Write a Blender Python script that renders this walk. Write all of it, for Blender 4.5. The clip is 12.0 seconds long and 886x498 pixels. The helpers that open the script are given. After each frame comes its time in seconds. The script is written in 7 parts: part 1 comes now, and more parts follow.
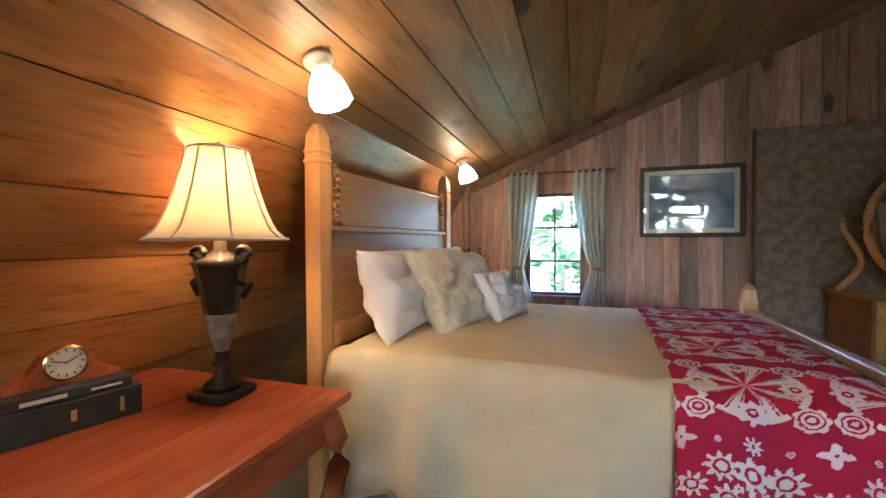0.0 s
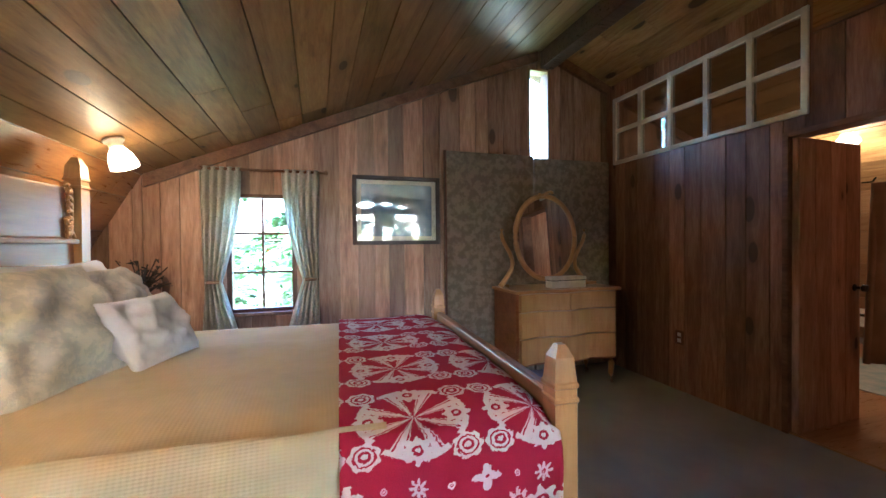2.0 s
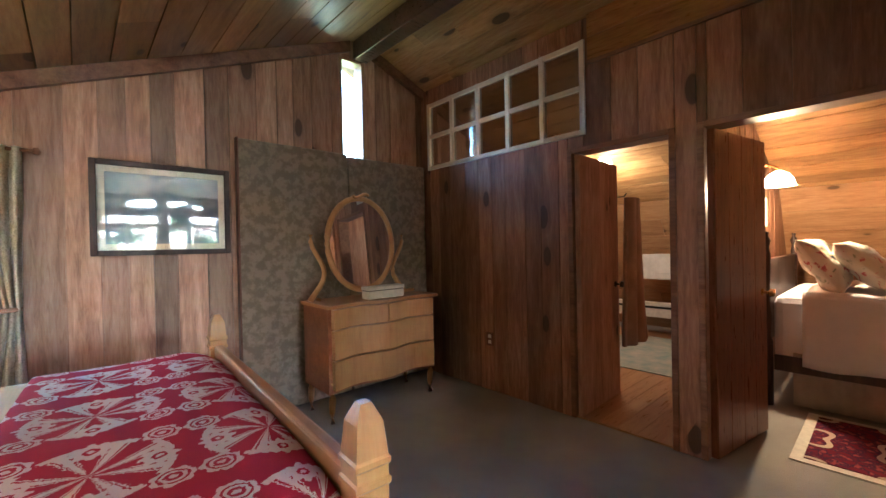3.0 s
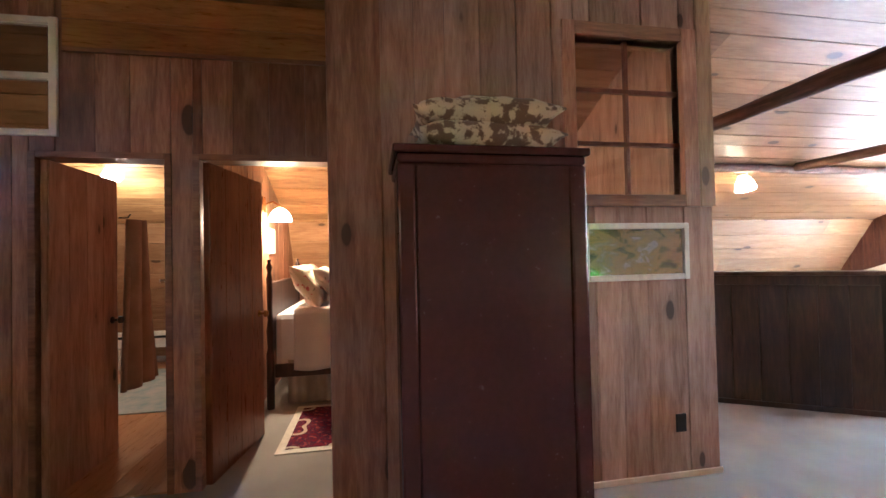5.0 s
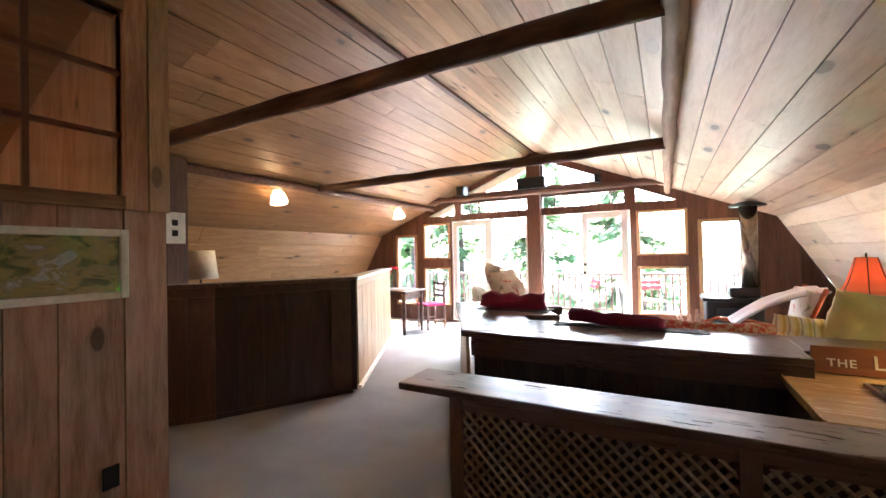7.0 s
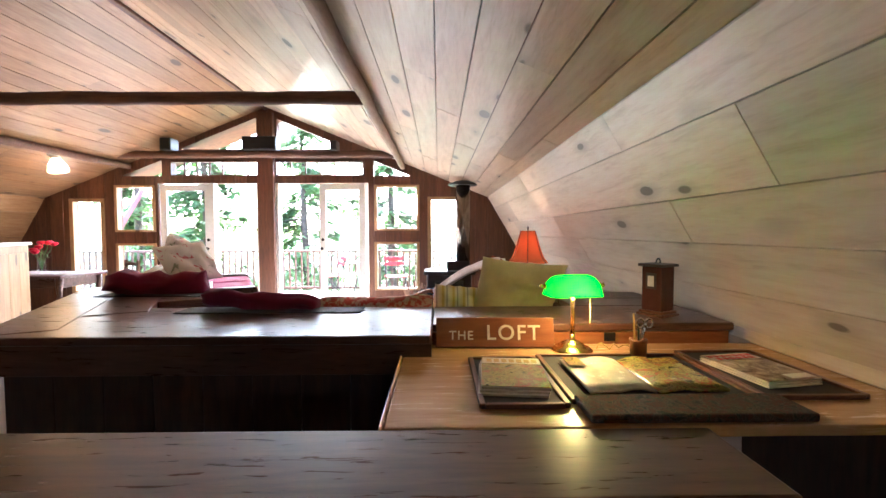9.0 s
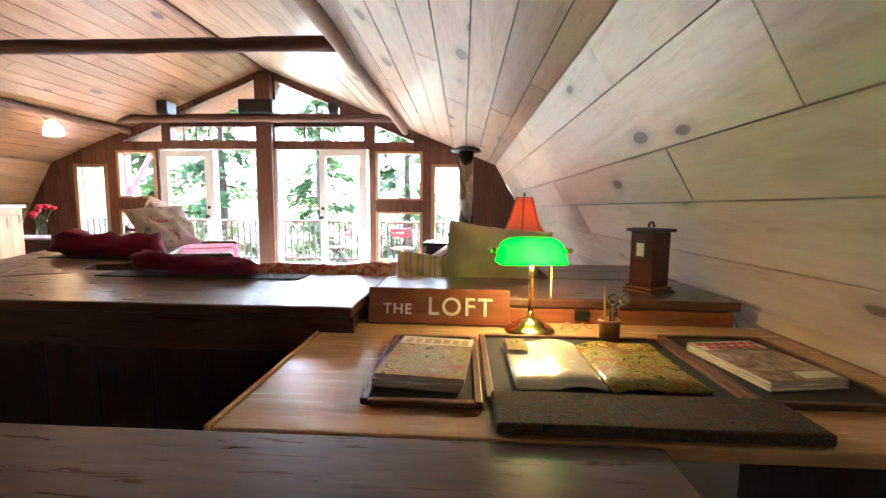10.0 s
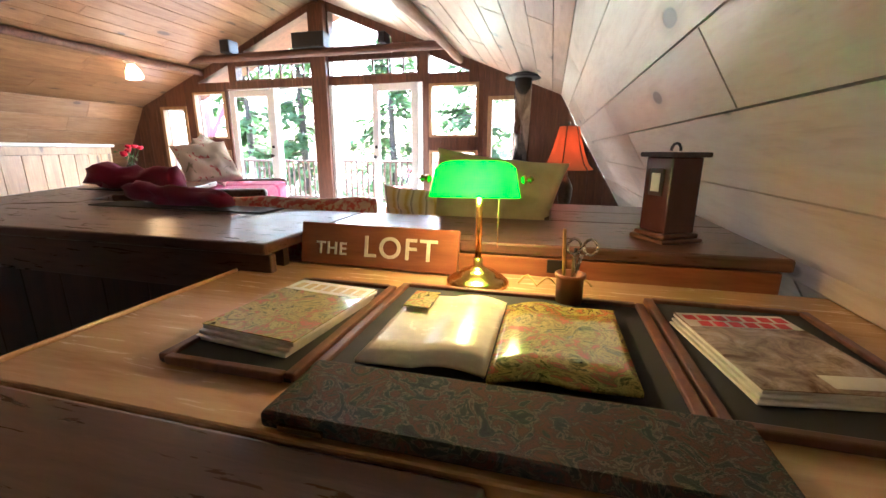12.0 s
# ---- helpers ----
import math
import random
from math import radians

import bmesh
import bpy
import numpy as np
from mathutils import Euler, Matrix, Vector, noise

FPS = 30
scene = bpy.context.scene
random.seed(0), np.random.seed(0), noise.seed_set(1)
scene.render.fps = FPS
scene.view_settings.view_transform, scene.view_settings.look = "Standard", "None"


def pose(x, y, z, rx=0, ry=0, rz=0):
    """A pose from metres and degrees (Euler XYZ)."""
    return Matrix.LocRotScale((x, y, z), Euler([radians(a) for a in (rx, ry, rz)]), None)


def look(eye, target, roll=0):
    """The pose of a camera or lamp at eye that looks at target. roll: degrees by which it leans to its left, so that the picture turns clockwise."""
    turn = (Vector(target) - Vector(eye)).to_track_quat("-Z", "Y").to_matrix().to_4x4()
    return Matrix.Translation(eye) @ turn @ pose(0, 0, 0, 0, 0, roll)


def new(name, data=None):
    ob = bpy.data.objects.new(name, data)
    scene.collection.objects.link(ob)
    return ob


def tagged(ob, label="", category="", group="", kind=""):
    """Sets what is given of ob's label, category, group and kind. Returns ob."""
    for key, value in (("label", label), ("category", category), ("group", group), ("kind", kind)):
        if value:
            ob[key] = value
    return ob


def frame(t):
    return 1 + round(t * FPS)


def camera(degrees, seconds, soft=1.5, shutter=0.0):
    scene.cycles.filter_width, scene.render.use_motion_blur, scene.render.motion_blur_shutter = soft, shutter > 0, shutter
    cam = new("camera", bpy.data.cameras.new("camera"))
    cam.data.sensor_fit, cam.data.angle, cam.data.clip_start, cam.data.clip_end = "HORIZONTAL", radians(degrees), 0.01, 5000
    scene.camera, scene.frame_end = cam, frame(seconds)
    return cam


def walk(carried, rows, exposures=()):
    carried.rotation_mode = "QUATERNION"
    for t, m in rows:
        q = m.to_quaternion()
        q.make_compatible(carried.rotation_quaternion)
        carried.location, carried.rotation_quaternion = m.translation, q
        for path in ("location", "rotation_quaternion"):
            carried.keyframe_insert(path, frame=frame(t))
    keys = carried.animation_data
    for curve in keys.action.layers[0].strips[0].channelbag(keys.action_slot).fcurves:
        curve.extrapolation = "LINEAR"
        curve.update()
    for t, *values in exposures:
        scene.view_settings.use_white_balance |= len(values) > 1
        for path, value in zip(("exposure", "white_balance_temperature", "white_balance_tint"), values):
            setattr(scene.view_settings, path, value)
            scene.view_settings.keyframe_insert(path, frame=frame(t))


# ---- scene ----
cam = camera(95.3, 12.0)
PATH = [
    (0, (0.697, 0.612, 1.256), (0.071, 2.511, 1.217), -0.3),
    (0.5, (0.723, 0.633, 1.262), (0.307, 2.589, 1.216), -0.1),
    (1, (0.765, 0.691, 1.268), (0.644, 2.686, 1.218), 0.0),
    (1.5, (0.823, 0.792, 1.294), (1.048, 2.779, 1.252), -0.2),
    (2, (0.925, 0.964, 1.285), (1.524, 2.872, 1.258), -0.5),
    (2.5, (1.07, 1.188, 1.3), (2.054, 2.93, 1.284), -0.9),
    (2.7, (1.118, 1.26, 1.299), (2.258, 2.903, 1.292), -1.1),
    (4.3, (1.274, 1.219, 1.329), (3.242, 1.576, 1.33), -0.5),
    (4.5, (1.297, 1.223, 1.317), (3.295, 1.313, 1.357), -1.2),
    (4.6, (1.282, 1.209, 1.337), (3.282, 1.208, 1.371), -1.2),
    (5, (1.278, 0.956, 1.36), (3.249, 0.616, 1.394), -1.2),
    (5.5, (1.268, 0.733, 1.371), (3.119, -0.025, 1.407), -1.4),
    (6, (1.245, 0.502, 1.37), (2.889, -0.637, 1.409), -1.6),
    (6.5, (1.184, 0.281, 1.374), (2.525, -1.202, 1.408), -1.3),
    (7, (1.072, 0.086, 1.373), (2.037, -1.666, 1.4), -1.2),
    (7.5, (0.952, -0.164, 1.353), (1.527, -2.08, 1.375), -0.8),
    (7.7, (0.897, -0.274, 1.348), (1.312, -2.231, 1.357), -0.8),
    (9.3, (0.36, -0.875, 1.234), (0.331, -2.872, 1.121), -0.1),
    (9.5, (0.298, -0.947, 1.215), (0.296, -2.942, 1.078), 0.2),
    (10, (0.135, -1.08, 1.181), (0.234, -3.067, 0.978), 0.6),
    (10.5, (-0.036, -1.219, 1.146), (0.197, -3.186, 0.871), 0.7),
    (11, (-0.159, -1.309, 1.133), (0.201, -3.245, 0.788), 0.6),
    (11.5, (-0.227, -1.365, 1.125), (0.223, -3.269, 0.711), 0.4),
    (12, (-0.264, -1.407, 1.114), (0.228, -3.286, 0.637), 0.2),
]
EXPOSURE = [(0, 5.8, 4650, 6), (1.5, 6.0, 4650, 5), (2.7, 6.45, 4800, 7), (4.4, 6.9, 4500, 8), (5.0, 6.7, 4500, 9), (5.5, 6.45, 4850, 10), (6.5, 5.85, 5350, 11), (7.5, 5.25, 5500, 11), (9.5, 5.2, 5300, 12), (12, 5.2, 5300, 11)]
walk(cam, [(t, look(eye, target, roll)) for t, eye, target, roll in PATH], EXPOSURE)

# ---- light ----
world = bpy.data.worlds.new("world")
scene.world = world
world.use_nodes = True
_bg = world.node_tree.nodes["Background"]
_sky = world.node_tree.nodes.new("ShaderNodeTexSky")
_sky.sky_type = "NISHITA"
_sky.sun_disc = False
_sky.sun_elevation, _sky.sun_rotation = radians(48), radians(170)
_sky.air_density, _sky.dust_density, _sky.ozone_density = 1.0, 4.0, 1.0
world.node_tree.links.new(_sky.outputs[0], _bg.inputs[0])
_bg.inputs[1].default_value = 0.15

sun_data = bpy.data.lights.new("sun", "SUN")
sun_data.energy, sun_data.angle, sun_data.color = 1.5, radians(20), (1, 0.95, 0.88)
sun = new("sun", sun_data)
sun.matrix_world = look((4.2, -40, 44), (3.2, 0, 0))


LAMP = 0.042


def bulb(x, y, z, watts, color=(1.0, 0.6, 0.27), size=0.04):
    d = bpy.data.lights.new("bulb", "POINT")
    d.energy, d.color, d.shadow_soft_size = watts * LAMP, color, size
    o = new("bulb", d)
    o.location = (x, y, z)
    return o


# ---- materials ----
class Net:
    """A small helper that strings shader nodes together."""

    def __init__(self, name):
        self.m = bpy.data.materials.new(name)
        self.m.use_nodes = True
        self.t = self.m.node_tree
        self.b = self.t.nodes["Principled BSDF"]

    def n(self, kind, **kw):
        node = self.t.nodes.new("ShaderNode" + kind)
        for k, v in kw.items():
            if k == "op":
                node.operation = v
            elif k == "blend":
                node.blend_type = v
        return node

    def ln(self, a, b):
        self.t.links.new(a, b)

    def put(self, sock, v):
        if hasattr(v, "is_output"):
            self.ln(v, sock)
        else:
            sock.default_value = v

    def math(self, op, a, b=0.0, c=0.0):
        node = self.n("Math", op=op)
        self.put(node.inputs[0], a), self.put(node.inputs[1], b), self.put(node.inputs[2], c)
        return node.outputs[0]

    def coords(self, scale=(1, 1, 1), jitter=0.0, island=False):
        tc = self.n("TexCoord").outputs["Object"]
        if jitter:
            src = self.n("NewGeometry").outputs["Random Per Island"] if island else self.n("ObjectInfo").outputs["Random"]
            amount = self.math("MULTIPLY", src, jitter)
            comb = self.n("CombineXYZ")
            for i in range(3):
                self.ln(amount, comb.inputs[i])
            add = self.n("VectorMath", op="ADD")
            self.ln(tc, add.inputs[0]), self.ln(comb.outputs[0], add.inputs[1])
            tc = add.outputs[0]
        mp = self.n("Mapping")
        self.ln(tc, mp.inputs[0])
        mp.inputs["Scale"].default_value = scale
        return mp.outputs[0]

    def noise(self, vec, scale, detail=4, rough=0.6, distortion=0.0):
        node = self.n("TexNoise")
        self.ln(vec, node.inputs["Vector"])
        node.inputs["Scale"].default_value, node.inputs["Detail"].default_value = scale, detail
        node.inputs["Roughness"].default_value, node.inputs["Distortion"].default_value = rough, distortion
        return node.outputs[0]

    def ramp(self, fac, stops):
        node = self.n("ValToRGB")
        self.put(node.inputs[0], fac)
        while len(node.color_ramp.elements) < len(stops):
            node.color_ramp.elements.new(0.5)
        for e, (p, c) in zip(node.color_ramp.elements, stops):
            e.position, e.color = p, (*c, 1) if len(c) == 3 else c
        return node.outputs[0]

    def mix(self, fac, a, b, blend="MIX"):
        node = self.n("MixRGB", blend=blend)
        self.put(node.inputs[0], fac)
        for s, v in ((node.inputs[1], a), (node.inputs[2], b)):
            if hasattr(v, "is_output"):
                self.ln(v, s)
            else:
                s.default_value = (*v, 1)
        return node.outputs[0]

    def bump(self, height, strength=0.2, dist=0.01):
        node = self.n("Bump")
        node.inputs["Strength"].default_value, node.inputs["Distance"].default_value = strength, dist
        self.ln(height, node.inputs["Height"])
        self.ln(node.outputs[0], self.b.inputs["Normal"])

    def done(self, color=None, rough=0.5, metal=0.0, spec=None):
        if color is not None:
            if hasattr(color, "is_output"):
                self.ln(color, self.b.inputs["Base Color"])
            else:
                self.b.inputs["Base Color"].default_value = (*color, 1)
        self.put(self.b.inputs["Roughness"], rough)
        self.b.inputs["Metallic"].default_value = metal
        if spec is not None:
            self.b.inputs["Specular IOR Level"].default_value = spec
        return self.m


def wood(name, dark, mid, light, axis="z", rough=0.45, knots=1.0, island=False, vary=0.5, knot_size=0.26):
    """Sawn boards: long grain along one axis, knots, and a tone of its own for each board."""
    w = Net(name)
    along = {"x": (0.12, 1, 1), "y": (1, 0.12, 1), "z": (1, 1, 0.12)}[axis]
    v = w.coords(along, 37.0, island)
    warp = w.noise(w.coords(tuple(a * 1.0 for a in along), 37.0, island), 5, 2)
    fine = w.noise(v, 55, 6, 0.65, 0.6)
    broad = w.noise(v, 9, 3, 0.5, 1.5)
    grain = w.math("ADD", w.math("MULTIPLY", fine, 0.55), w.math("MULTIPLY", broad, 0.5))
    col = w.ramp(grain, ((0.33, dark), (0.5, mid), (0.68, light)))
    rnd = w.n("NewGeometry").outputs["Random Per Island"] if island else w.n("ObjectInfo").outputs["Random"]
    tone = w.math("MULTIPLY_ADD", rnd, vary, 1.0 - vary * 0.55)
    g = w.n("CombineXYZ")
    w.ln(tone, g.inputs[0]), w.ln(tone, g.inputs[1]), w.ln(tone, g.inputs[2])
    col = w.mix(1.0, col, g.outputs[0], "MULTIPLY")
    if knots:
        kalong = {"x": (0.45, 1, 1), "y": (1, 0.45, 1), "z": (1, 1, 0.45)}[axis]
        vo = w.n("TexVoronoi")
        w.ln(w.coords(kalong, 37.0, island), vo.inputs["Vector"])
        vo.inputs["Scale"].default_value = 5.0
        pick = w.n("SeparateColor")
        w.ln(vo.outputs["Color"], pick.inputs[0])
        radius = w.math("MULTIPLY", w.math("SUBTRACT", pick.outputs[0], 0.35), knot_size)
        d = w.math("SUBTRACT", w.math("ADD", vo.outputs["Distance"], w.math("MULTIPLY", w.math("SUBTRACT", warp, 0.5), 0.22)), radius)
        core = w.ramp(d, ((0.0, (1, 1, 1)), (0.03, (0, 0, 0))))
        halo = w.ramp(d, ((0.0, (1, 1, 1)), (0.2, (0, 0, 0))))
        has = w.math("GREATER_THAN", pick.outputs[0], 0.5)
        col = w.mix(w.math("MULTIPLY", w.math("MULTIPLY", halo, has), 0.42 * knots), col, tuple(c * 0.5 for c in dark))
        col = w.mix(w.math("MULTIPLY", w.math("MULTIPLY", core, has), 0.85 * knots), col, tuple(c * 0.16 for c in dark))
    stain = w.noise(w.coords(), 1.7, 3)
    col = w.mix(w.math("MULTIPLY", stain, 0.22), col, dark)
    w.bump(fine, 0.05 if knots else 0.02, 0.005)
    return w.done(col, w.math("MULTIPLY_ADD", fine, 0.25, rough - 0.12))


def cloth(name, color, weave=300.0, rough=0.9, second=None, scale=6.0, bump=0.25, edge=0.15):
    c = Net(name)
    v = c.coords()
    big = c.noise(v, scale, 4)
    fine = c.noise(v, weave, 2)
    col = c.ramp(big, ((0.5 - edge, second or tuple(x * 0.78 for x in color)), (0.5 + edge, color)))
    col = c.mix(c.math("MULTIPLY", fine, 0.3), col, tuple(x * 0.6 for x in color))
    c.bump(fine, bump, 0.004)
    m = c.done(col, rough, 0, 0.2)
    c.b.inputs["Sheen Weight"].default_value = 0.15
    return m


def plain(name, color, rough=0.4, metal=0.0, speck=0.12, scale=25.0):
    p = Net(name)
    nz = p.noise(p.coords(), scale, 5)
    col = p.ramp(nz, ((0.3, tuple(c * (1 - speck * 2) for c in color)), (0.7, color)))
    p.bump(nz, 0.04, 0.003)
    return p.done(col, p.math("MULTIPLY_ADD", nz, 0.15, rough - 0.07), metal)


def glass(name, tint=(1, 1, 1), rough=0.0):
    g = Net(name)
    t = g.t
    tr, gl = g.n("BsdfTransparent"), g.n("BsdfGlossy")
    tr.inputs[0].default_value = (*tint, 1)
    gl.inputs["Roughness"].default_value = 0.02 + rough
    lw = g.n("LayerWeight")
    lw.inputs[0].default_value = 0.5
    gloss = g.math("MULTIPLY_ADD", g.math("POWER", lw.outputs["Facing"], 4.0), 0.8, 0.05)
    mx = g.n("MixShader")
    g.ln(gloss, mx.inputs[0]), g.ln(tr.outputs[0], mx.inputs[1]), g.ln(gl.outputs[0], mx.inputs[2])
    g.ln(mx.outputs[0], t.nodes["Material Output"].inputs[0])
    return g.m


def shade_mat(name, color, glow, strength, through_light=0.6):
    """A lit lamp's shade: lets light through, and glows."""
    g = Net(name)
    df, tl, mx, em, ad = g.n("BsdfDiffuse"), g.n("BsdfTranslucent"), g.n("MixShader"), g.n("Emission"), g.n("AddShader")
    nz = g.noise(g.coords(), 200, 2)
    col = g.mix(g.math("MULTIPLY", nz, 0.25), color, tuple(c * 0.7 for c in color))
    g.ln(col, df.inputs[0]), g.ln(col, tl.inputs[0])
    mx.inputs[0].default_value = through_light
    g.ln(df.outputs[0], mx.inputs[1]), g.ln(tl.outputs[0], mx.inputs[2])
    em.inputs[0].default_value, em.inputs[1].default_value = (*glow, 1), strength
    g.ln(mx.outputs[0], ad.inputs[0]), g.ln(em.outputs[0], ad.inputs[1])
    g.ln(ad.outputs[0], g.t.nodes["Material Output"].inputs[0])
    return g.m


M_CEDAR = wood("cedar_boards", (0.15, 0.06, 0.03), (0.30, 0.135, 0.066), (0.46, 0.245, 0.135), "z", 0.42, 0.9, vary=0.75, knot_size=0.28)
M_CEDAR_X = wood("cedar_trim", (0.13, 0.055, 0.028), (0.25, 0.115, 0.055), (0.36, 0.18, 0.09), "y", 0.45, 0.3)
# same pine twice: daylight painted into the first, shade into the second
M_PINE = wood("pine_boards_lit", (0.6, 0.46, 0.31), (0.75, 0.62, 0.46), (0.82, 0.72, 0.57), "y", 0.33, 1.0, vary=0.3, knot_size=0.2)
M_PINE_E = wood("pine_boards_shaded", (0.26, 0.13, 0.048), (0.36, 0.2, 0.085), (0.46, 0.28, 0.135), "y", 0.36, 1.0, vary=0.34, knot_size=0.26)
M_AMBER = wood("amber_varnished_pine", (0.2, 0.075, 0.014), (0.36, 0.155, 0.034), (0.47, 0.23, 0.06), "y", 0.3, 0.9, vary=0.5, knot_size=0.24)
# loft ceiling pine in two tones: brighter west, dimmer east, light put into colour
M_PINE_C = wood("pine_ceiling_west_lit", (0.48, 0.34, 0.21), (0.64, 0.49, 0.34), (0.73, 0.6, 0.45), "y", 0.33, 1.0, island=True, vary=0.34, knot_size=0.3)
M_CEIL_E = wood("pine_ceiling_east_shaded", (0.22, 0.105, 0.038), (0.32, 0.17, 0.072), (0.42, 0.25, 0.12), "y", 0.34, 1.0, island=True, vary=0.38, knot_size=0.28)
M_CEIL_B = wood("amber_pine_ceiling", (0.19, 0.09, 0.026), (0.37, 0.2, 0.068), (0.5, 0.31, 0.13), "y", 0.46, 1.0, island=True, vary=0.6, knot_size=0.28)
M_GABLE = wood("gable_cedar_boards", (0.19, 0.085, 0.05), (0.40, 0.215, 0.125), (0.58, 0.36, 0.24), "z", 0.42, 0.9, vary=0.85, knot_size=0.3)
M_PINE_Z = wood("pine_upright", (0.26, 0.135, 0.055), (0.42, 0.25, 0.115), (0.52, 0.34, 0.17), "z", 0.45, 0.8, vary=0.3)
M_BARN = wood("weathered_boards", (0.21, 0.105, 0.06), (0.38, 0.215, 0.135), (0.52, 0.33, 0.225), "z", 0.6, 1.0, vary=0.6)
M_LOG = wood("log_bark", (0.05, 0.02, 0.01), (0.12, 0.05, 0.026), (0.2, 0.09, 0.05), "x", 0.6, 0.4)
M_LOG_Y = wood("log_pale", (0.16, 0.09, 0.05), (0.3, 0.19, 0.12), (0.42, 0.3, 0.2), "y", 0.6, 0.5)
M_TIMBER = wood("stained_timber", (0.065, 0.022, 0.011), (0.125, 0.047, 0.023), (0.19, 0.08, 0.04), "z", 0.45, 0.3)
M_DARKW = wood("dark_plank", (0.05, 0.023, 0.014), (0.1, 0.046, 0.027), (0.17, 0.082, 0.05), "x", 0.3, 0.4, vary=0.3)
M_DARKP = wood("dark_panel", (0.02, 0.009, 0.006), (0.045, 0.02, 0.013), (0.08, 0.036, 0.022), "z", 0.5, 0.2, vary=0.4)
M_MAHOG = plain("polished_mahogany", (0.085, 0.028, 0.023), 0.24, 0, 0.07, 30)
M_REDDOOR = wood("red_stained_door", (0.13, 0.04, 0.016), (0.22, 0.075, 0.03), (0.3, 0.115, 0.05), "z", 0.3, 0.2, vary=0.1)
M_CHERRY = wood("cherry_top", (0.24, 0.055, 0.018), (0.35, 0.085, 0.03), (0.43, 0.125, 0.045), "y", 0.22, 0.0, vary=0.05)
M_OAK = wood("golden_oak", (0.42, 0.2, 0.06), (0.52, 0.27, 0.09), (0.58, 0.33, 0.12), "z", 0.32, 0.0, vary=0.1)
M_OAK_X = wood("golden_oak_wide", (0.34, 0.155, 0.042), (0.42, 0.2, 0.06), (0.48, 0.25, 0.08), "y", 0.38, 0.0, vary=0.1)
M_DESK = wood("desk_maple", (0.42, 0.23, 0.1), (0.56, 0.34, 0.165), (0.64, 0.42, 0.22), "x", 0.24, 0.0, vary=0.1)
M_FLOORW = wood("floor_planks", (0.30, 0.14, 0.05), (0.44, 0.23, 0.09), (0.53, 0.31, 0.14), "x", 0.3, 0.2, vary=0.2)
M_SIGN = wood("sign_board", (0.15, 0.045, 0.014), (0.25, 0.085, 0.028), (0.32, 0.125, 0.045), "x", 0.4, 0.0)
M_DECK = wood("deck_boards", (0.28, 0.22, 0.17), (0.42, 0.35, 0.28), (0.52, 0.45, 0.37), "x", 0.7, 0.3)
M_RAILW = wood("deck_rail", (0.05, 0.025, 0.016), (0.09, 0.045, 0.028), (0.13, 0.07, 0.045), "z", 0.6, 0.2)
M_WHITE = plain("white_paint", (0.78, 0.75, 0.68), 0.4, 0, 0.06)
M_BLACK = plain("black_iron", (0.025, 0.024, 0.024), 0.45, 0.4)
M_BRONZE = plain("dark_bronze", (0.075, 0.062, 0.05), 0.32, 0.75, 0.25)
M_BRASS = plain("brass", (0.72, 0.46, 0.14), 0.22, 1.0, 0.1)
M_STEEL = plain("steel", (0.55, 0.55, 0.55), 0.25, 1.0)
M_PIPE = plain("polished_pipe", (0.3, 0.25, 0.2), 0.18, 1.0, 0.15)
M_STONE = plain("veined_stone", (0.34, 0.3, 0.24), 0.3, 0, 0.35, 30)
M_IVORY = plain("ivory_enamel", (0.8, 0.77, 0.68), 0.35)
M_PAPER = plain("paper", (0.78, 0.74, 0.63), 0.6)
M_GLOSSPAPER = plain("glossy_page", (0.8, 0.74, 0.58), 0.25)
M_LEATHER = plain("black_felt", (0.03, 0.03, 0.03), 0.75)
M_BOOKBLACK = plain("worn_black_cloth", (0.035, 0.035, 0.032), 0.6, 0, 0.4)
M_GOLD = plain("gold_leaf", (0.6, 0.42, 0.15), 0.4, 0.8)
M_TERRA = plain("leather_cup", (0.33, 0.13, 0.05), 0.5)
M_RED = plain("red_paint", (0.65, 0.03, 0.04), 0.5)
M_PURPLE = plain("mauve_paint", (0.35, 0.16, 0.22), 0.6)
M_GREEN = plain("stem_green", (0.08, 0.2, 0.05), 0.6)
M_CHAR = plain("charcoal_box", (0.03, 0.032, 0.035), 0.4)
M_TWIG = plain("dry_twig", (0.06, 0.045, 0.035), 0.8)
_m = Net("waffle_bedspread")
_sep = _m.n("SeparateXYZ")
_m.ln(_m.coords(), _sep.inputs[0])
_wx = _m.math("SINE", _m.math("MULTIPLY", _sep.outputs[0], 520.0))
_wy = _m.math("SINE", _m.math("MULTIPLY", _m.math("ADD", _sep.outputs[1], _sep.outputs[2]), 620.0))
_wv = _m.math("MULTIPLY_ADD", _m.math("ADD", _wx, _wy), 0.2, 0.5)
_m.bump(_wv, 0.2, 0.004)
_big = _m.ramp(_m.noise(_m.coords(), 5, 4), ((0.35, (0.6, 0.5, 0.33)), (0.65, (0.68, 0.57, 0.39))))
M_CREAM = _m.done(_m.mix(_m.math("MULTIPLY", _wv, 0.14), _big, (0.5, 0.38, 0.2)), 0.9, 0, 0.2)
M_SKIRT = cloth("bed_skirt", (0.42, 0.38, 0.33), 200)
M_WHITEC = cloth("white_cotton", (0.8, 0.79, 0.83), 300, second=(0.74, 0.73, 0.78))
M_BEIGE = cloth("beige_leaf_damask", (0.72, 0.66, 0.54), 250, second=(0.58, 0.55, 0.47), scale=28, edge=0.05)
M_BURG = cloth("burgundy_fleece", (0.24, 0.018, 0.06), 250)
M_PINKC = cloth("raspberry_throw", (0.5, 0.03, 0.12), 250)
M_YELLOW = cloth("mustard_linen", (0.72, 0.62, 0.32), 250)
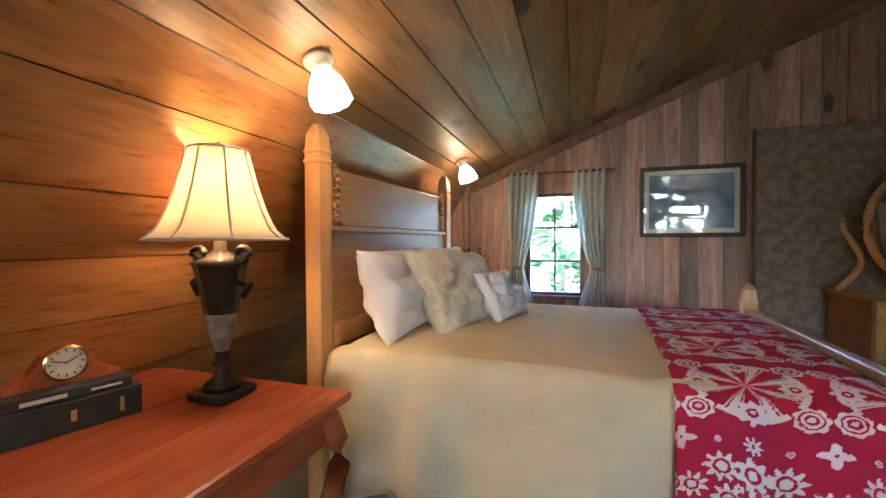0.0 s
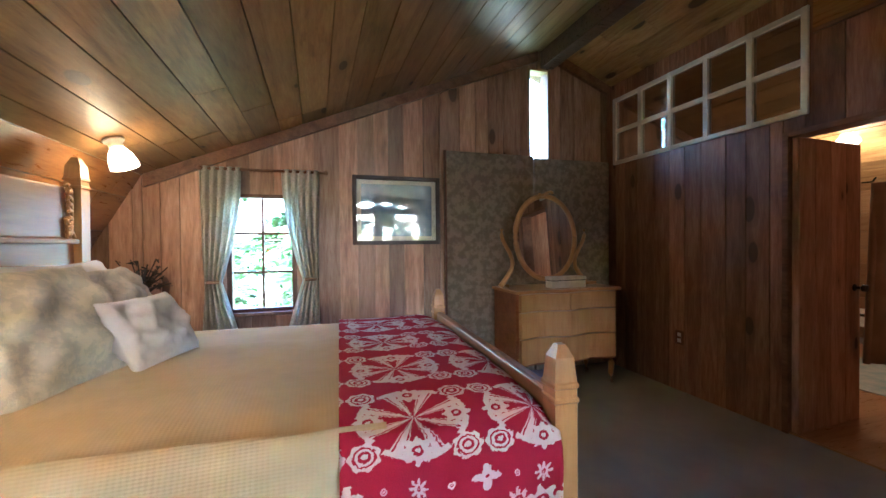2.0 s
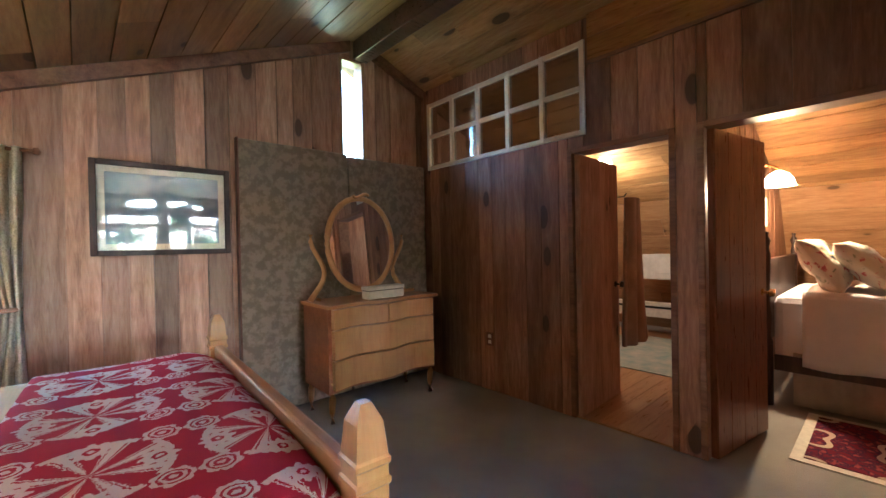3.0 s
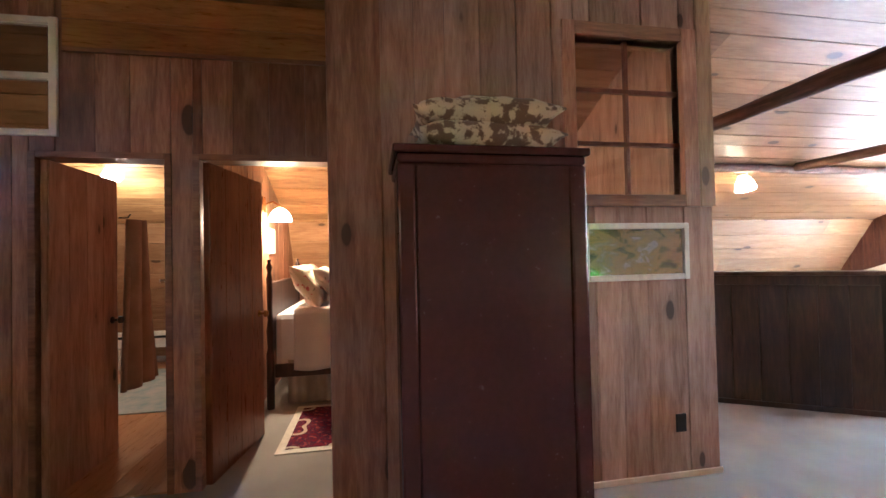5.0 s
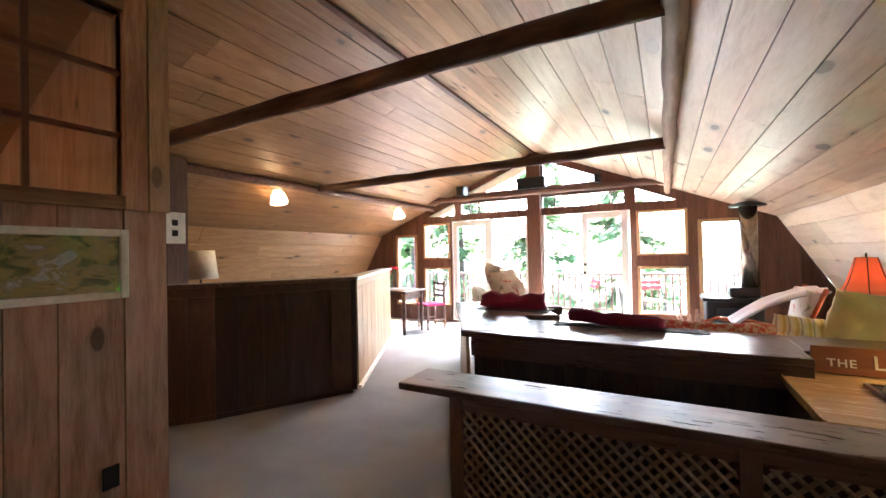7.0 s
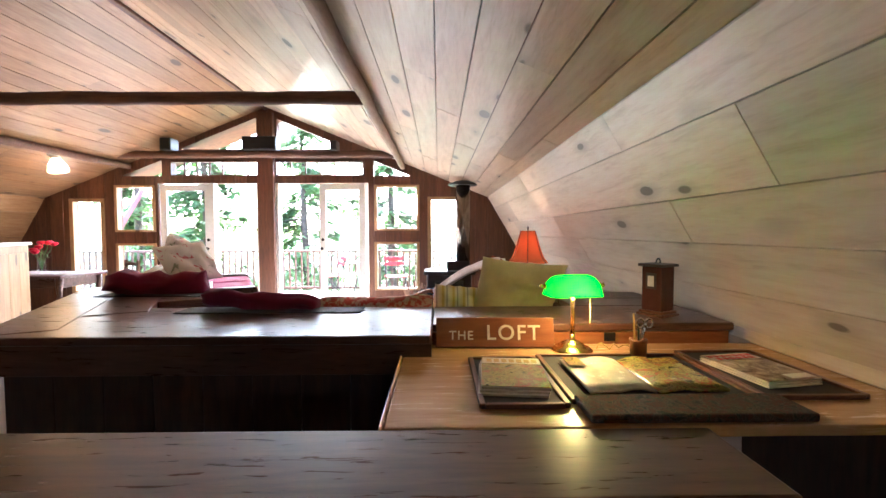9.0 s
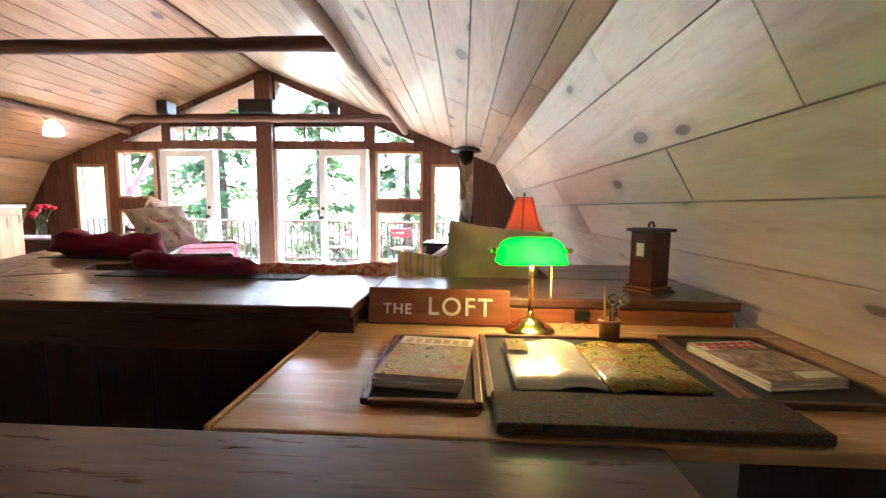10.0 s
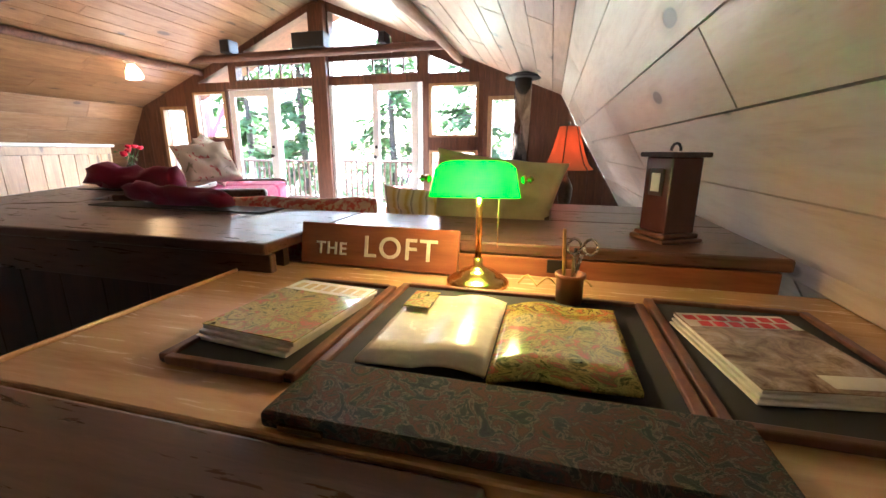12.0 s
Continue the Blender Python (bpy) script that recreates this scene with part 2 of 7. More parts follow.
_m = Net("rose_print_cotton")
_nz = _m.noise(_m.coords(), 11, 3, 0.55, 0.8)
_th = _m.noise(_m.coords(), 300, 2)
_m.bump(_th, 0.25, 0.003)
_fl = _m.ramp(_nz, ((0.33, (0.32, 0.36, 0.24)), (0.37, (0.72, 0.68, 0.58)), (0.62, (0.74, 0.7, 0.6)), (0.66, (0.55, 0.14, 0.15)), (0.72, (0.45, 0.1, 0.12))))
M_FLORAL = _m.done(_m.mix(_m.math("MULTIPLY", _th, 0.2), _fl, (0.5, 0.45, 0.36)), 0.9, 0, 0.2)
_m = Net("striped_ticking")
_sp = _m.n("SeparateXYZ")
_m.ln(_m.coords(), _sp.inputs[0])
_st = _m.math("FRACT", _m.math("MULTIPLY", _sp.outputs[0], 16.0))
M_STRIPE = _m.done(_m.ramp(_st, ((0.0, (0.7, 0.6, 0.3)), (0.4, (0.72, 0.68, 0.56)), (0.55, (0.3, 0.28, 0.22)), (0.62, (0.72, 0.68, 0.56)), (0.85, (0.6, 0.46, 0.16)))), 0.9, 0, 0.2)
M_TOILE = cloth("printed_cushion", (0.62, 0.52, 0.34), 250, second=(0.14, 0.08, 0.05), scale=17, edge=0.03)
M_REDPAT = cloth("red_paisley", (0.45, 0.07, 0.05), 250, second=(0.55, 0.38, 0.25), scale=30, edge=0.04)
M_TAN = cloth("tan_robe", (0.5, 0.37, 0.27), 250)
M_TOWEL = cloth("white_towel", (0.75, 0.73, 0.7), 180)
M_LACE = cloth("cream_braid", (0.72, 0.69, 0.6), 240)
M_SCREEN = cloth("brown_brocade", (0.3, 0.235, 0.17), 260, second=(0.19, 0.145, 0.1), scale=14, edge=0.06)
_m = Net("dark_floral_brocade")
_nz = _m.noise(_m.coords(), 26, 5, 0.6, 2.2)
_th = _m.noise(_m.coords(), 420, 2)
_m.bump(_th, 0.4, 0.003)
M_DARKBRO = _m.done(_m.ramp(_nz, ((0.3, (0.035, 0.038, 0.036)), (0.44, (0.05, 0.058, 0.048)), (0.47, (0.16, 0.13, 0.09)), (0.5, (0.06, 0.052, 0.044)), (0.6, (0.12, 0.055, 0.042)), (0.68, (0.045, 0.055, 0.046)))), 0.85, 0, 0.2)
M_GLASS = glass("window_glass", (0.97, 0.98, 0.98))
M_SMOKE = glass("transom_glass", (0.6, 0.6, 0.55))
M_CARPET = cloth("grey_carpet", (0.36, 0.34, 0.31), 160, second=(0.29, 0.27, 0.245), scale=2.0, bump=0.8)

_m = Net("mirror_silver")
M_MIRROR = _m.done((0.9, 0.9, 0.9), 0.01, 1.0)
_m = Net("framed_print")
_nz = _m.noise(_m.coords(), 7, 5)
M_PRINT = _m.done(_m.ramp(_nz, ((0.35, (0.12, 0.19, 0.3)), (0.65, (0.3, 0.38, 0.48)))), 0.04, 0, 0.9)
_m = Net("landscape_painting")
_v = _m.coords((1, 1, 2))
_nz = _m.noise(_v, 7, 6, 0.65, 0.6)
M_LAND = _m.done(_m.ramp(_nz, ((0.3, (0.03, 0.045, 0.025)), (0.42, (0.12, 0.14, 0.05)), (0.5, (0.42, 0.32, 0.1)), (0.57, (0.24, 0.24, 0.1)), (0.63, (0.5, 0.46, 0.36)), (0.72, (0.2, 0.3, 0.36)))), 0.12, 0, 0.6)
_m = Net("garden_photograph")
_nz = _m.noise(_m.coords(), 17, 7, 0.7, 2.4)
M_PHOTO = _m.done(_m.ramp(_nz, ((0.32, (0.03, 0.035, 0.012)), (0.41, (0.14, 0.15, 0.035)), (0.48, (0.5, 0.42, 0.1)), (0.54, (0.2, 0.2, 0.05)), (0.61, (0.5, 0.14, 0.06)), (0.72, (0.25, 0.28, 0.1)))), 0.16)
_m = Net("sepia_photograph")
_nz = _m.noise(_m.coords(), 18, 6, 0.7, 1.0)
M_SEPIA = _m.done(_m.ramp(_nz, ((0.35, (0.12, 0.07, 0.05)), (0.55, (0.4, 0.3, 0.22)), (0.7, (0.62, 0.52, 0.42)))), 0.2)
_m = Net("foliage")
_nz = _m.noise(_m.coords(), 3, 3)
_c = _m.mix(_m.math("MULTIPLY", _m.n("NewGeometry").outputs["Random Per Island"], 0.7), _m.ramp(_nz, ((0.3, (0.03, 0.06, 0.025)), (0.7, (0.07, 0.12, 0.045)))), (0.09, 0.15, 0.05))
M_LEAF = _m.done(_c, 0.6)
_tl, _ms = _m.n("BsdfTranslucent"), _m.n("MixShader")
_tl.inputs[0].default_value = (0.22, 0.36, 0.12, 1)
_ms.inputs[0].default_value = 0.35
_m.ln(_m.b.outputs[0], _ms.inputs[1]), _m.ln(_tl.outputs[0], _ms.inputs[2])
_m.ln(_ms.outputs[0], _m.t.nodes["Material Output"].inputs[0])
M_BARK = plain("tree_bark", (0.12, 0.085, 0.06), 0.9, 0, 0.3, 12)
M_GROUND = cloth("lawn", (0.09, 0.15, 0.05), 30, second=(0.14, 0.15, 0.07), scale=0.5)
M_ROSE = cloth("rose_petals", (0.75, 0.015, 0.05), 100)
M_SHADE_W = shade_mat("lit_frosted_glass", (0.85, 0.8, 0.7), (1.0, 0.72, 0.4), 0.15)
M_SHADE_C = shade_mat("lit_cream_silk", (0.72, 0.6, 0.45), (1.0, 0.5, 0.15), 0.006, 0.5)
M_SHADE_R = shade_mat("lit_rust_silk", (0.36, 0.1, 0.035), (1.0, 0.22, 0.06), 0.007, 0.5)
M_SHADE_G = shade_mat("lit_green_glass", (0.05, 0.62, 0.02), (0.08, 1.0, 0.02), 0.014, 0.5)
_m = Net("lace_curtain")
_nz = _m.noise(_m.coords(), 34, 4, 0.6, 1.5)
_cl = _m.ramp(_nz, ((0.44, (0.82, 0.82, 0.76)), (0.5, (0.56, 0.56, 0.48)), (0.56, (0.84, 0.84, 0.78))))
_df, _tl, _ms = _m.n("BsdfDiffuse"), _m.n("BsdfTranslucent"), _m.n("MixShader")
_m.ln(_cl, _df.inputs[0]), _m.ln(_cl, _tl.inputs[0])
_ms.inputs[0].default_value = 0.65
_m.ln(_df.outputs[0], _ms.inputs[1]), _m.ln(_tl.outputs[0], _ms.inputs[2])
_m.ln(_ms.outputs[0], _m.t.nodes["Material Output"].inputs[0])
M_VOILE = _m.m
M_BULB = shade_mat("lit_bulb", (0.9, 0.8, 0.6), (1.0, 0.6, 0.25), 0.9)

# red-and-white woven coverlet: rows of eight-spoked medallions, a band of stars, and trees along the border
_m = Net("woven_coverlet")
_sep = _m.n("SeparateXYZ")
_m.ln(_m.coords(), _sep.inputs[0])
_px, _py = _sep.outputs[0], _m.math("ADD", _sep.outputs[1], _sep.outputs[2])


def fold(v, centre, period):
    """Distance from the nearest of a row of evenly spaced centres."""
    f = _m.math("FRACT", _m.math("ADD", _m.math("DIVIDE", _m.math("SUBTRACT", v, centre), period), 0.5))
    return _m.math("MULTIPLY", _m.math("SUBTRACT", f, 0.5), period)


def polar(u, v, cx, cy):
    du, dv = _m.math("SUBTRACT", u, cx), _m.math("SUBTRACT", v, cy)
    r = _m.math("SQRT", _m.math("ADD", _m.math("MULTIPLY", du, du), _m.math("MULTIPLY", dv, dv)))
    return r, _m.math("ARCTAN2", dv, du)


def petals(u, v, cx, cy, size, count, amp, hole=0.3, ring=0.0):
    """A woven blossom: lobed outline, open eye, and a ring of ground colour if wanted."""
    r, a = polar(u, v, cx, cy)
    edge = _m.math("MULTIPLY_ADD", _m.math("COSINE", _m.math("MULTIPLY", a, float(count))), size * amp, size)
    w = _m.math("LESS_THAN", r, edge)
    w = _m.math("MULTIPLY", w, _m.math("GREATER_THAN", _m.math("ABSOLUTE", _m.math("SUBTRACT", r, size * hole)), size * 0.11))
    if ring:
        w = _m.math("MULTIPLY", w, _m.math("GREATER_THAN", _m.math("ABSOLUTE", _m.math("SUBTRACT", r, size * ring)), size * 0.07))
    return w


def union(*ws):
    out = ws[0]
    for w in ws[1:]:
        out = _m.math("MAXIMUM", out, w)
    return out


COVER_EDGE = 2.03 + 0.85
_jag = _m.math("MULTIPLY", _m.math("SUBTRACT", _m.noise(_m.coords(), 130, 1), 0.5), 0.012)
_s = _m.math("ADD", _m.math("SUBTRACT", _py, COVER_EDGE), _jag)
_fx = fold(_m.math("ADD", _px, _jag), 1.16, 0.34)
_ax = _m.math("ABSOLUTE", _fx)
_ay = _m.math("ABSOLUTE", fold(_s, 0.01, 0.37))
_r, _t = polar(_fx, _ay, 0.0, 0.0)
_c8 = _m.math("COSINE", _m.math("MULTIPLY", _t, 8.0))
_spoke = _m.math("MULTIPLY", _m.math("LESS_THAN", _c8, -0.2), _m.math("LESS_THAN", _r, 0.135))
_spoke = _m.math("MULTIPLY", _spoke, _m.math("GREATER_THAN", _m.math("ABSOLUTE", _m.math("ADD", _c8, 0.62)), 0.13))
_hook = _m.math("MULTIPLY", _m.math("LESS_THAN", _m.math("ABSOLUTE", _m.math("SUBTRACT", _r, 0.138)), 0.008), _m.math("LESS_THAN", _c8, 0.45))
_top = union(_spoke, _hook, petals(_ax, _ay, 0.115, 0.0, 0.034, 8, 0.16), petals(_ax, _ay, 0.0, 0.118, 0.036, 8, 0.16),
             petals(_ax, _ay, 0.128, 0.118, 0.038, 7, 0.08, 0.32, 0.68))
_band = union(petals(_fx, _s, 0.0, -0.205, 0.019, 8, 0.4, 0.2), petals(_ax, _s, 0.17, -0.205, 0.026, 4, 0.42, 0.05), petals(_ax, _s, 0.085, -0.205, 0.009, 1, 0.0, 0.4))
_trunk = _m.math("MULTIPLY", _m.math("LESS_THAN", _ax, 0.009), _m.math("LESS_THAN", _m.math("ABSOLUTE", _m.math("ADD", _s, 0.375)), 0.05))
_tree = union(_trunk, petals(_fx, _s, 0.0, -0.285, 0.04, 7, 0.22, 0.45), petals(_ax, _s, 0.078, -0.285, 0.036, 9, 0.25, 0.5),
              petals(_ax, _s, 0.062, -0.375, 0.036, 9, 0.25, 0.5), petals(_ax, _s, 0.148, -0.345, 0.03, 9, 0.3, 0.5), petals(_ax, _s, 0.035, -0.335, 0.012, 5, 0.2, 0.2),
              petals(_ax, _s, 0.0, -0.425, 0.022, 6, 0.3, 0.1))
_foot = union(petals(_ax, _s, 0.05, -0.475, 0.022, 8, 0.4, 0.2), petals(_ax, _s, 0.14, -0.475, 0.022, 4, 0.42, 0.05))
_on_top = _m.math("GREATER_THAN", _s, -0.172)
_w = union(_m.math("MULTIPLY", _top, _on_top), _m.math("MULTIPLY", union(_band, _tree, _foot), _m.math("SUBTRACT", 1.0, _on_top)))
_thread = _m.noise(_m.coords(), 260, 2)
_cc = _m.mix(_w, (0.42, 0.012, 0.05), (0.8, 0.72, 0.74))
_m.bump(_thread, 0.4, 0.004)
M_COVER = _m.done(_m.mix(_m.math("MULTIPLY", _thread, 0.25), _cc, (0.2, 0.02, 0.03)), 0.85, 0, 0.2)


def motif(size, ox, oy, petals):
    fx = _m.math("SUBTRACT", _m.math("FRACT", _m.math("DIVIDE", _m.math("ADD", _px, ox), size)), 0.5)
    fy = _m.math("SUBTRACT", _m.math("FRACT", _m.math("DIVIDE", _m.math("ADD", _py, oy), size)), 0.5)
    r = _m.math("SQRT", _m.math("ADD", _m.math("MULTIPLY", fx, fx), _m.math("MULTIPLY", fy, fy)))
    a = _m.math("COSINE", _m.math("MULTIPLY", _m.math("ARCTAN2", fy, fx), petals))
    return r, a


# oriental rug
_m = Net("oriental_rug")
_sep = _m.n("SeparateXYZ")
_m.ln(_m.coords(), _sep.inputs[0])
_px, _py = _sep.outputs[0], _sep.outputs[1]
_r, _a = motif(0.5, 0.05, 0.1, 4.0)
_w = _m.math("LESS_THAN", _m.math("ABSOLUTE", _m.math("SUBTRACT", _r, _m.math("MULTIPLY_ADD", _a, -0.06, 0.3))), 0.035)
_nz = _m.noise(_m.coords(), 22, 3)
M_RUG = _m.done(_m.mix(_w, _m.ramp(_nz, ((0.42, (0.16, 0.015, 0.03)), (0.55, (0.05, 0.02, 0.05)), (0.62, (0.3, 0.06, 0.06)))), (0.6, 0.5, 0.38)), 0.95, 0, 0.1)
M_BATHRUG = cloth("pastel_rug", (0.5, 0.48, 0.4), 120, second=(0.26, 0.36, 0.34), scale=7)

# ---- building blocks ----
def thing(name, label, category, group="", x=0.0, y=0.0, z=0.0, kind=""):
    ob = new(name)
    ob.location = (x, y, z)
    ob.empty_display_size = 0.1
    return tagged(ob, label, category, group, kind)


def link(name, bm, mat, parent=None, label="", smooth=False):
    me = bpy.data.meshes.new(name)
    bm.normal_update()
    bm.to_mesh(me)
    bm.free()
    me.materials.append(mat)
    if smooth:
        for p in me.polygons:
            p.use_smooth = True
    ob = new(name, me)
    if parent is not None:
        ob.parent = parent
        base, up = Vector(), parent
        while up is not None:
            base, up = base + up.location, up.parent
        ob.matrix_parent_inverse = Matrix.Translation(-base)
    if label:
        ob["label"] = label
    return ob


def part(name, bm, mat, parent, label="", smooth=False):
    return link(name, bm, mat, parent, label, smooth)


def add_box(bm, x0, x1, y0, y1, z0, z1, bevel=0.0, m=None):
    vs = [bm.verts.new((x, y, z)) for x in (x0, x1) for y in (y0, y1) for z in (z0, z1)]
    fs = [bm.faces.new([vs[i] for i in q]) for q in ((0, 1, 3, 2), (4, 6, 7, 5), (0, 4, 5, 1), (2, 3, 7, 6), (0, 2, 6, 4), (1, 5, 7, 3))]
    if bevel:
        es = list({e for f in fs for e in f.edges})
        out = bmesh.ops.bevel(bm, geom=es, offset=bevel, segments=2, affect="EDGES", profile=0.5)
        vs = list({v for f in out["faces"] for v in f.verts} | {v for v in vs if v.is_valid})
    if m is not None:
        bmesh.ops.transform(bm, matrix=m, verts=vs)
    return bm


def box(x0, x1, y0, y1, z0, z1, bevel=0.0, m=None):
    return add_box(bmesh.new(), min(x0, x1), max(x0, x1), min(y0, y1), max(y0, y1), z0, z1, bevel, m)


def lathe(profile, x=0.0, y=0.0, z=0.0, seg=24, flute=0.0, lobes=8, bm=None):
    """A turned shape from (radius, height) pairs."""
    bm = bm or bmesh.new()
    rings = []
    for r, h in profile:
        ring = []
        for i in range(seg):
            a = 2 * math.pi * i / seg
            rr = max(r, 1e-4) * (1 + flute * math.cos(lobes * a))
            ring.append(bm.verts.new((x + rr * math.cos(a), y + rr * math.sin(a), z + h)))
        rings.append(ring)
    for a, b in zip(rings, rings[1:]):
        for i in range(seg):
            j = (i + 1) % seg
            bm.faces.new((a[i], a[j], b[j], b[i]))
    if profile[0][0] > 0.002:
        bm.faces.new(list(reversed(rings[0])))
    if profile[-1][0] > 0.002:
        bm.faces.new(rings[-1])
    return bm


def shell(profile, x, y, z, seg=32, flute=0.0, lobes=8, thick=0.004, m=None):
    """An open shade of real thickness: outside up, inside down."""
    prof = list(profile) + [(r - thick, h) for r, h in reversed(profile)]
    bm = bmesh.new()
    rings = []
    for r, h in prof:
        rings.append([bm.verts.new((r * (1 + flute * math.cos(lobes * 2 * math.pi * i / seg)) * math.cos(2 * math.pi * i / seg),
                                    r * (1 + flute * math.cos(lobes * 2 * math.pi * i / seg)) * math.sin(2 * math.pi * i / seg), h)) for i in range(seg)])
    for a, b in zip(rings, rings[1:] + rings[:1]):
        for i in range(seg):
            j = (i + 1) % seg
            bm.faces.new((a[i], a[j], b[j], b[i]))
    bmesh.ops.transform(bm, matrix=Matrix.Translation((x, y, z)) @ (m or Matrix()), verts=bm.verts)
    return bm


def tube(points, radius, seg=8, rough=0.0, bm=None, taper=1.0):
    """A round bar along a line of points."""
    bm = bm or bmesh.new()
    pts = [Vector(p) for p in points]
    rings = []
    for i, p in enumerate(pts):
        d = (pts[min(i + 1, len(pts) - 1)] - pts[max(i - 1, 0)]).normalized()
        side = d.cross(Vector((0, 0, 1)))
        if side.length < 0.05:
            side = d.cross(Vector((0, 1, 0)))
        side.normalize()
        up = side.cross(d)
        r = radius * (1 + (taper - 1) * i / max(1, len(pts) - 1))
        ring = []
        for k in range(seg):
            a = 2 * math.pi * k / seg
            w = r * (1 + rough * (noise.noise(p * 4 + Vector((k * 1.7, 0, 0)))))
            ring.append(bm.verts.new(p + side * (w * math.cos(a)) + up * (w * math.sin(a))))
        rings.append(ring)
    for a, b in zip(rings, rings[1:]):
        for k in range(seg):
            j = (k + 1) % seg
            bm.faces.new((a[k], b[k], b[j], a[j]))
    bm.faces.new(rings[0])
    bm.faces.new(list(reversed(rings[-1])))
    return bm


def line(a, b, n, wobble=0.0, seed=0.0):
    a, b = Vector(a), Vector(b)
    return [a.lerp(b, i / n) + wobble * noise.noise_vector(Vector((i * 0.35 + seed, seed, 1.0))) for i in range(n + 1)]


def cushion(w, h, t, m, bumpy=0.02, seed=0.0, n=18):
    """A stuffed pillow: pinched corners, swollen middle, soft creases."""
    bm = bmesh.new()
    sides = []
    for s in (1, -1):
        grid = []
        for i in range(n + 1):
            row = []
            for j in range(n + 1):
                u, v = 2 * i / n - 1, 2 * j / n - 1
                pinch = 1 - 0.07 * (1 - abs(u) ** 2) * abs(v) ** 3
                pinch_v = 1 - 0.07 * (1 - abs(v) ** 2) * abs(u) ** 3
                fat = (max(0, 1 - abs(u) ** 3.0) * max(0, 1 - abs(v) ** 3.0)) ** 0.5
                crease = bumpy * noise.noise(Vector((u * 2.2 + seed, v * 2.2, s * 3.0 + seed))) + 0.4 * bumpy * noise.noise(Vector((u * 6 + seed, v * 6, s)))
                row.append(bm.verts.new((u * w / 2 * pinch_v, v * h / 2 * pinch, s * (t / 2 * fat + 0.004) + crease * fat)))
            grid.append(row)
        for i in range(n):
            for j in range(n):
                q = (grid[i][j], grid[i + 1][j], grid[i + 1][j + 1], grid[i][j + 1])
                bm.faces.new(q if s > 0 else tuple(reversed(q)))
        sides.append(grid)
    a, b = sides
    rim = [(i, 0) for i in range(n)] + [(n, j) for j in range(n)] + [(i, n) for i in range(n, 0, -1)] + [(0, j) for j in range(n, 0, -1)]
    for (i, j), (k, l) in zip(rim, rim[1:] + rim[:1]):
        bm.faces.new((a[i][j], b[i][j], b[k][l], a[k][l]))
    bmesh.ops.transform(bm, matrix=m, verts=bm.verts)
    return bm


def sheet(fn, nu, nv, thick=0.012):
    """A cloth of real thickness from a surface function of u, v in 0..1."""
    bm = bmesh.new()
    g = [[Vector(fn(i / nu, j / nv)) for j in range(nv + 1)] for i in range(nu + 1)]
    nrm = [[None] * (nv + 1) for _ in range(nu + 1)]
    for i in range(nu + 1):
        for j in range(nv + 1):
            du = g[min(i + 1, nu)][j] - g[max(i - 1, 0)][j]
            dv = g[i][min(j + 1, nv)] - g[i][max(j - 1, 0)]
            nrm[i][j] = du.cross(dv).normalized()
    top = [[bm.verts.new(g[i][j]) for j in range(nv + 1)] for i in range(nu + 1)]
    bot = [[bm.verts.new(g[i][j] - nrm[i][j] * thick) for j in range(nv + 1)] for i in range(nu + 1)]
    for i in range(nu):
        for j in range(nv):
            bm.faces.new((top[i][j], top[i + 1][j], top[i + 1][j + 1], top[i][j + 1]))
            bm.faces.new((bot[i][j], bot[i][j + 1], bot[i + 1][j + 1], bot[i + 1][j]))
    for i in range(nu):
        bm.faces.new((top[i][0], bot[i][0], bot[i + 1][0], top[i + 1][0]))
        bm.faces.new((top[i][nv], top[i + 1][nv], bot[i + 1][nv], bot[i][nv]))
    for j in range(nv):
        bm.faces.new((top[0][j], top[0][j + 1], bot[0][j + 1], bot[0][j]))
        bm.faces.new((top[nu][j], bot[nu][j], bot[nu][j + 1], top[nu][j + 1]))
    return bm


# ---- the house: ridge along y, a broken slope on either side ----
RIDGE_X, RIDGE_Z, PITCH, KNUCKLE, STEEP = 3.17, 3.24, 0.405, 3.5, 1.7
NORTH, SOUTH, PART_X, NOOK_X = 4.588, -7.26, 3.915, 3.475
KNUCKLE_Z = RIDGE_Z - PITCH * KNUCKLE
EAVE = KNUCKLE + KNUCKLE_Z / STEEP


def roof(x):
    d = abs(x - RIDGE_X)
    return RIDGE_Z - PITCH * d if d < KNUCKLE else max(0.0, KNUCKLE_Z - STEEP * (d - KNUCKLE))


def spans(u0, u1, top, openings):
    """Solid pieces of a wall strip between u0 and u1: (bottom at u0, at u1, top at u0, at u1)."""
    e = 1e-6
    cuts = []
    for o in openings:
        a, b, b0, b1, t0, t1 = o
        if a <= u0 + e and b >= u1 - e:
            k0, k1 = (u0 - a) / (b - a), (u1 - a) / (b - a)
            cuts.append((b0 + (b1 - b0) * k0, b0 + (b1 - b0) * k1, t0 + (t1 - t0) * k0, t0 + (t1 - t0) * k1))
    cuts.sort(key=lambda c: c[0] + c[1])
    out, lo = [], (0.0, 0.0)
    for c in cuts:
        if c[0] - lo[0] > 0.004 or c[1] - lo[1] > 0.004:
            out.append((lo[0], lo[1], c[0], c[1]))
        lo = (c[2], c[3])
    tp = (top(u0 + e), top(u1 - e))
    if tp[0] - lo[0] > 0.004 or tp[1] - lo[1] > 0.004:
        out.append((lo[0], lo[1], max(tp[0], lo[0]), max(tp[1], lo[1])))
    return out


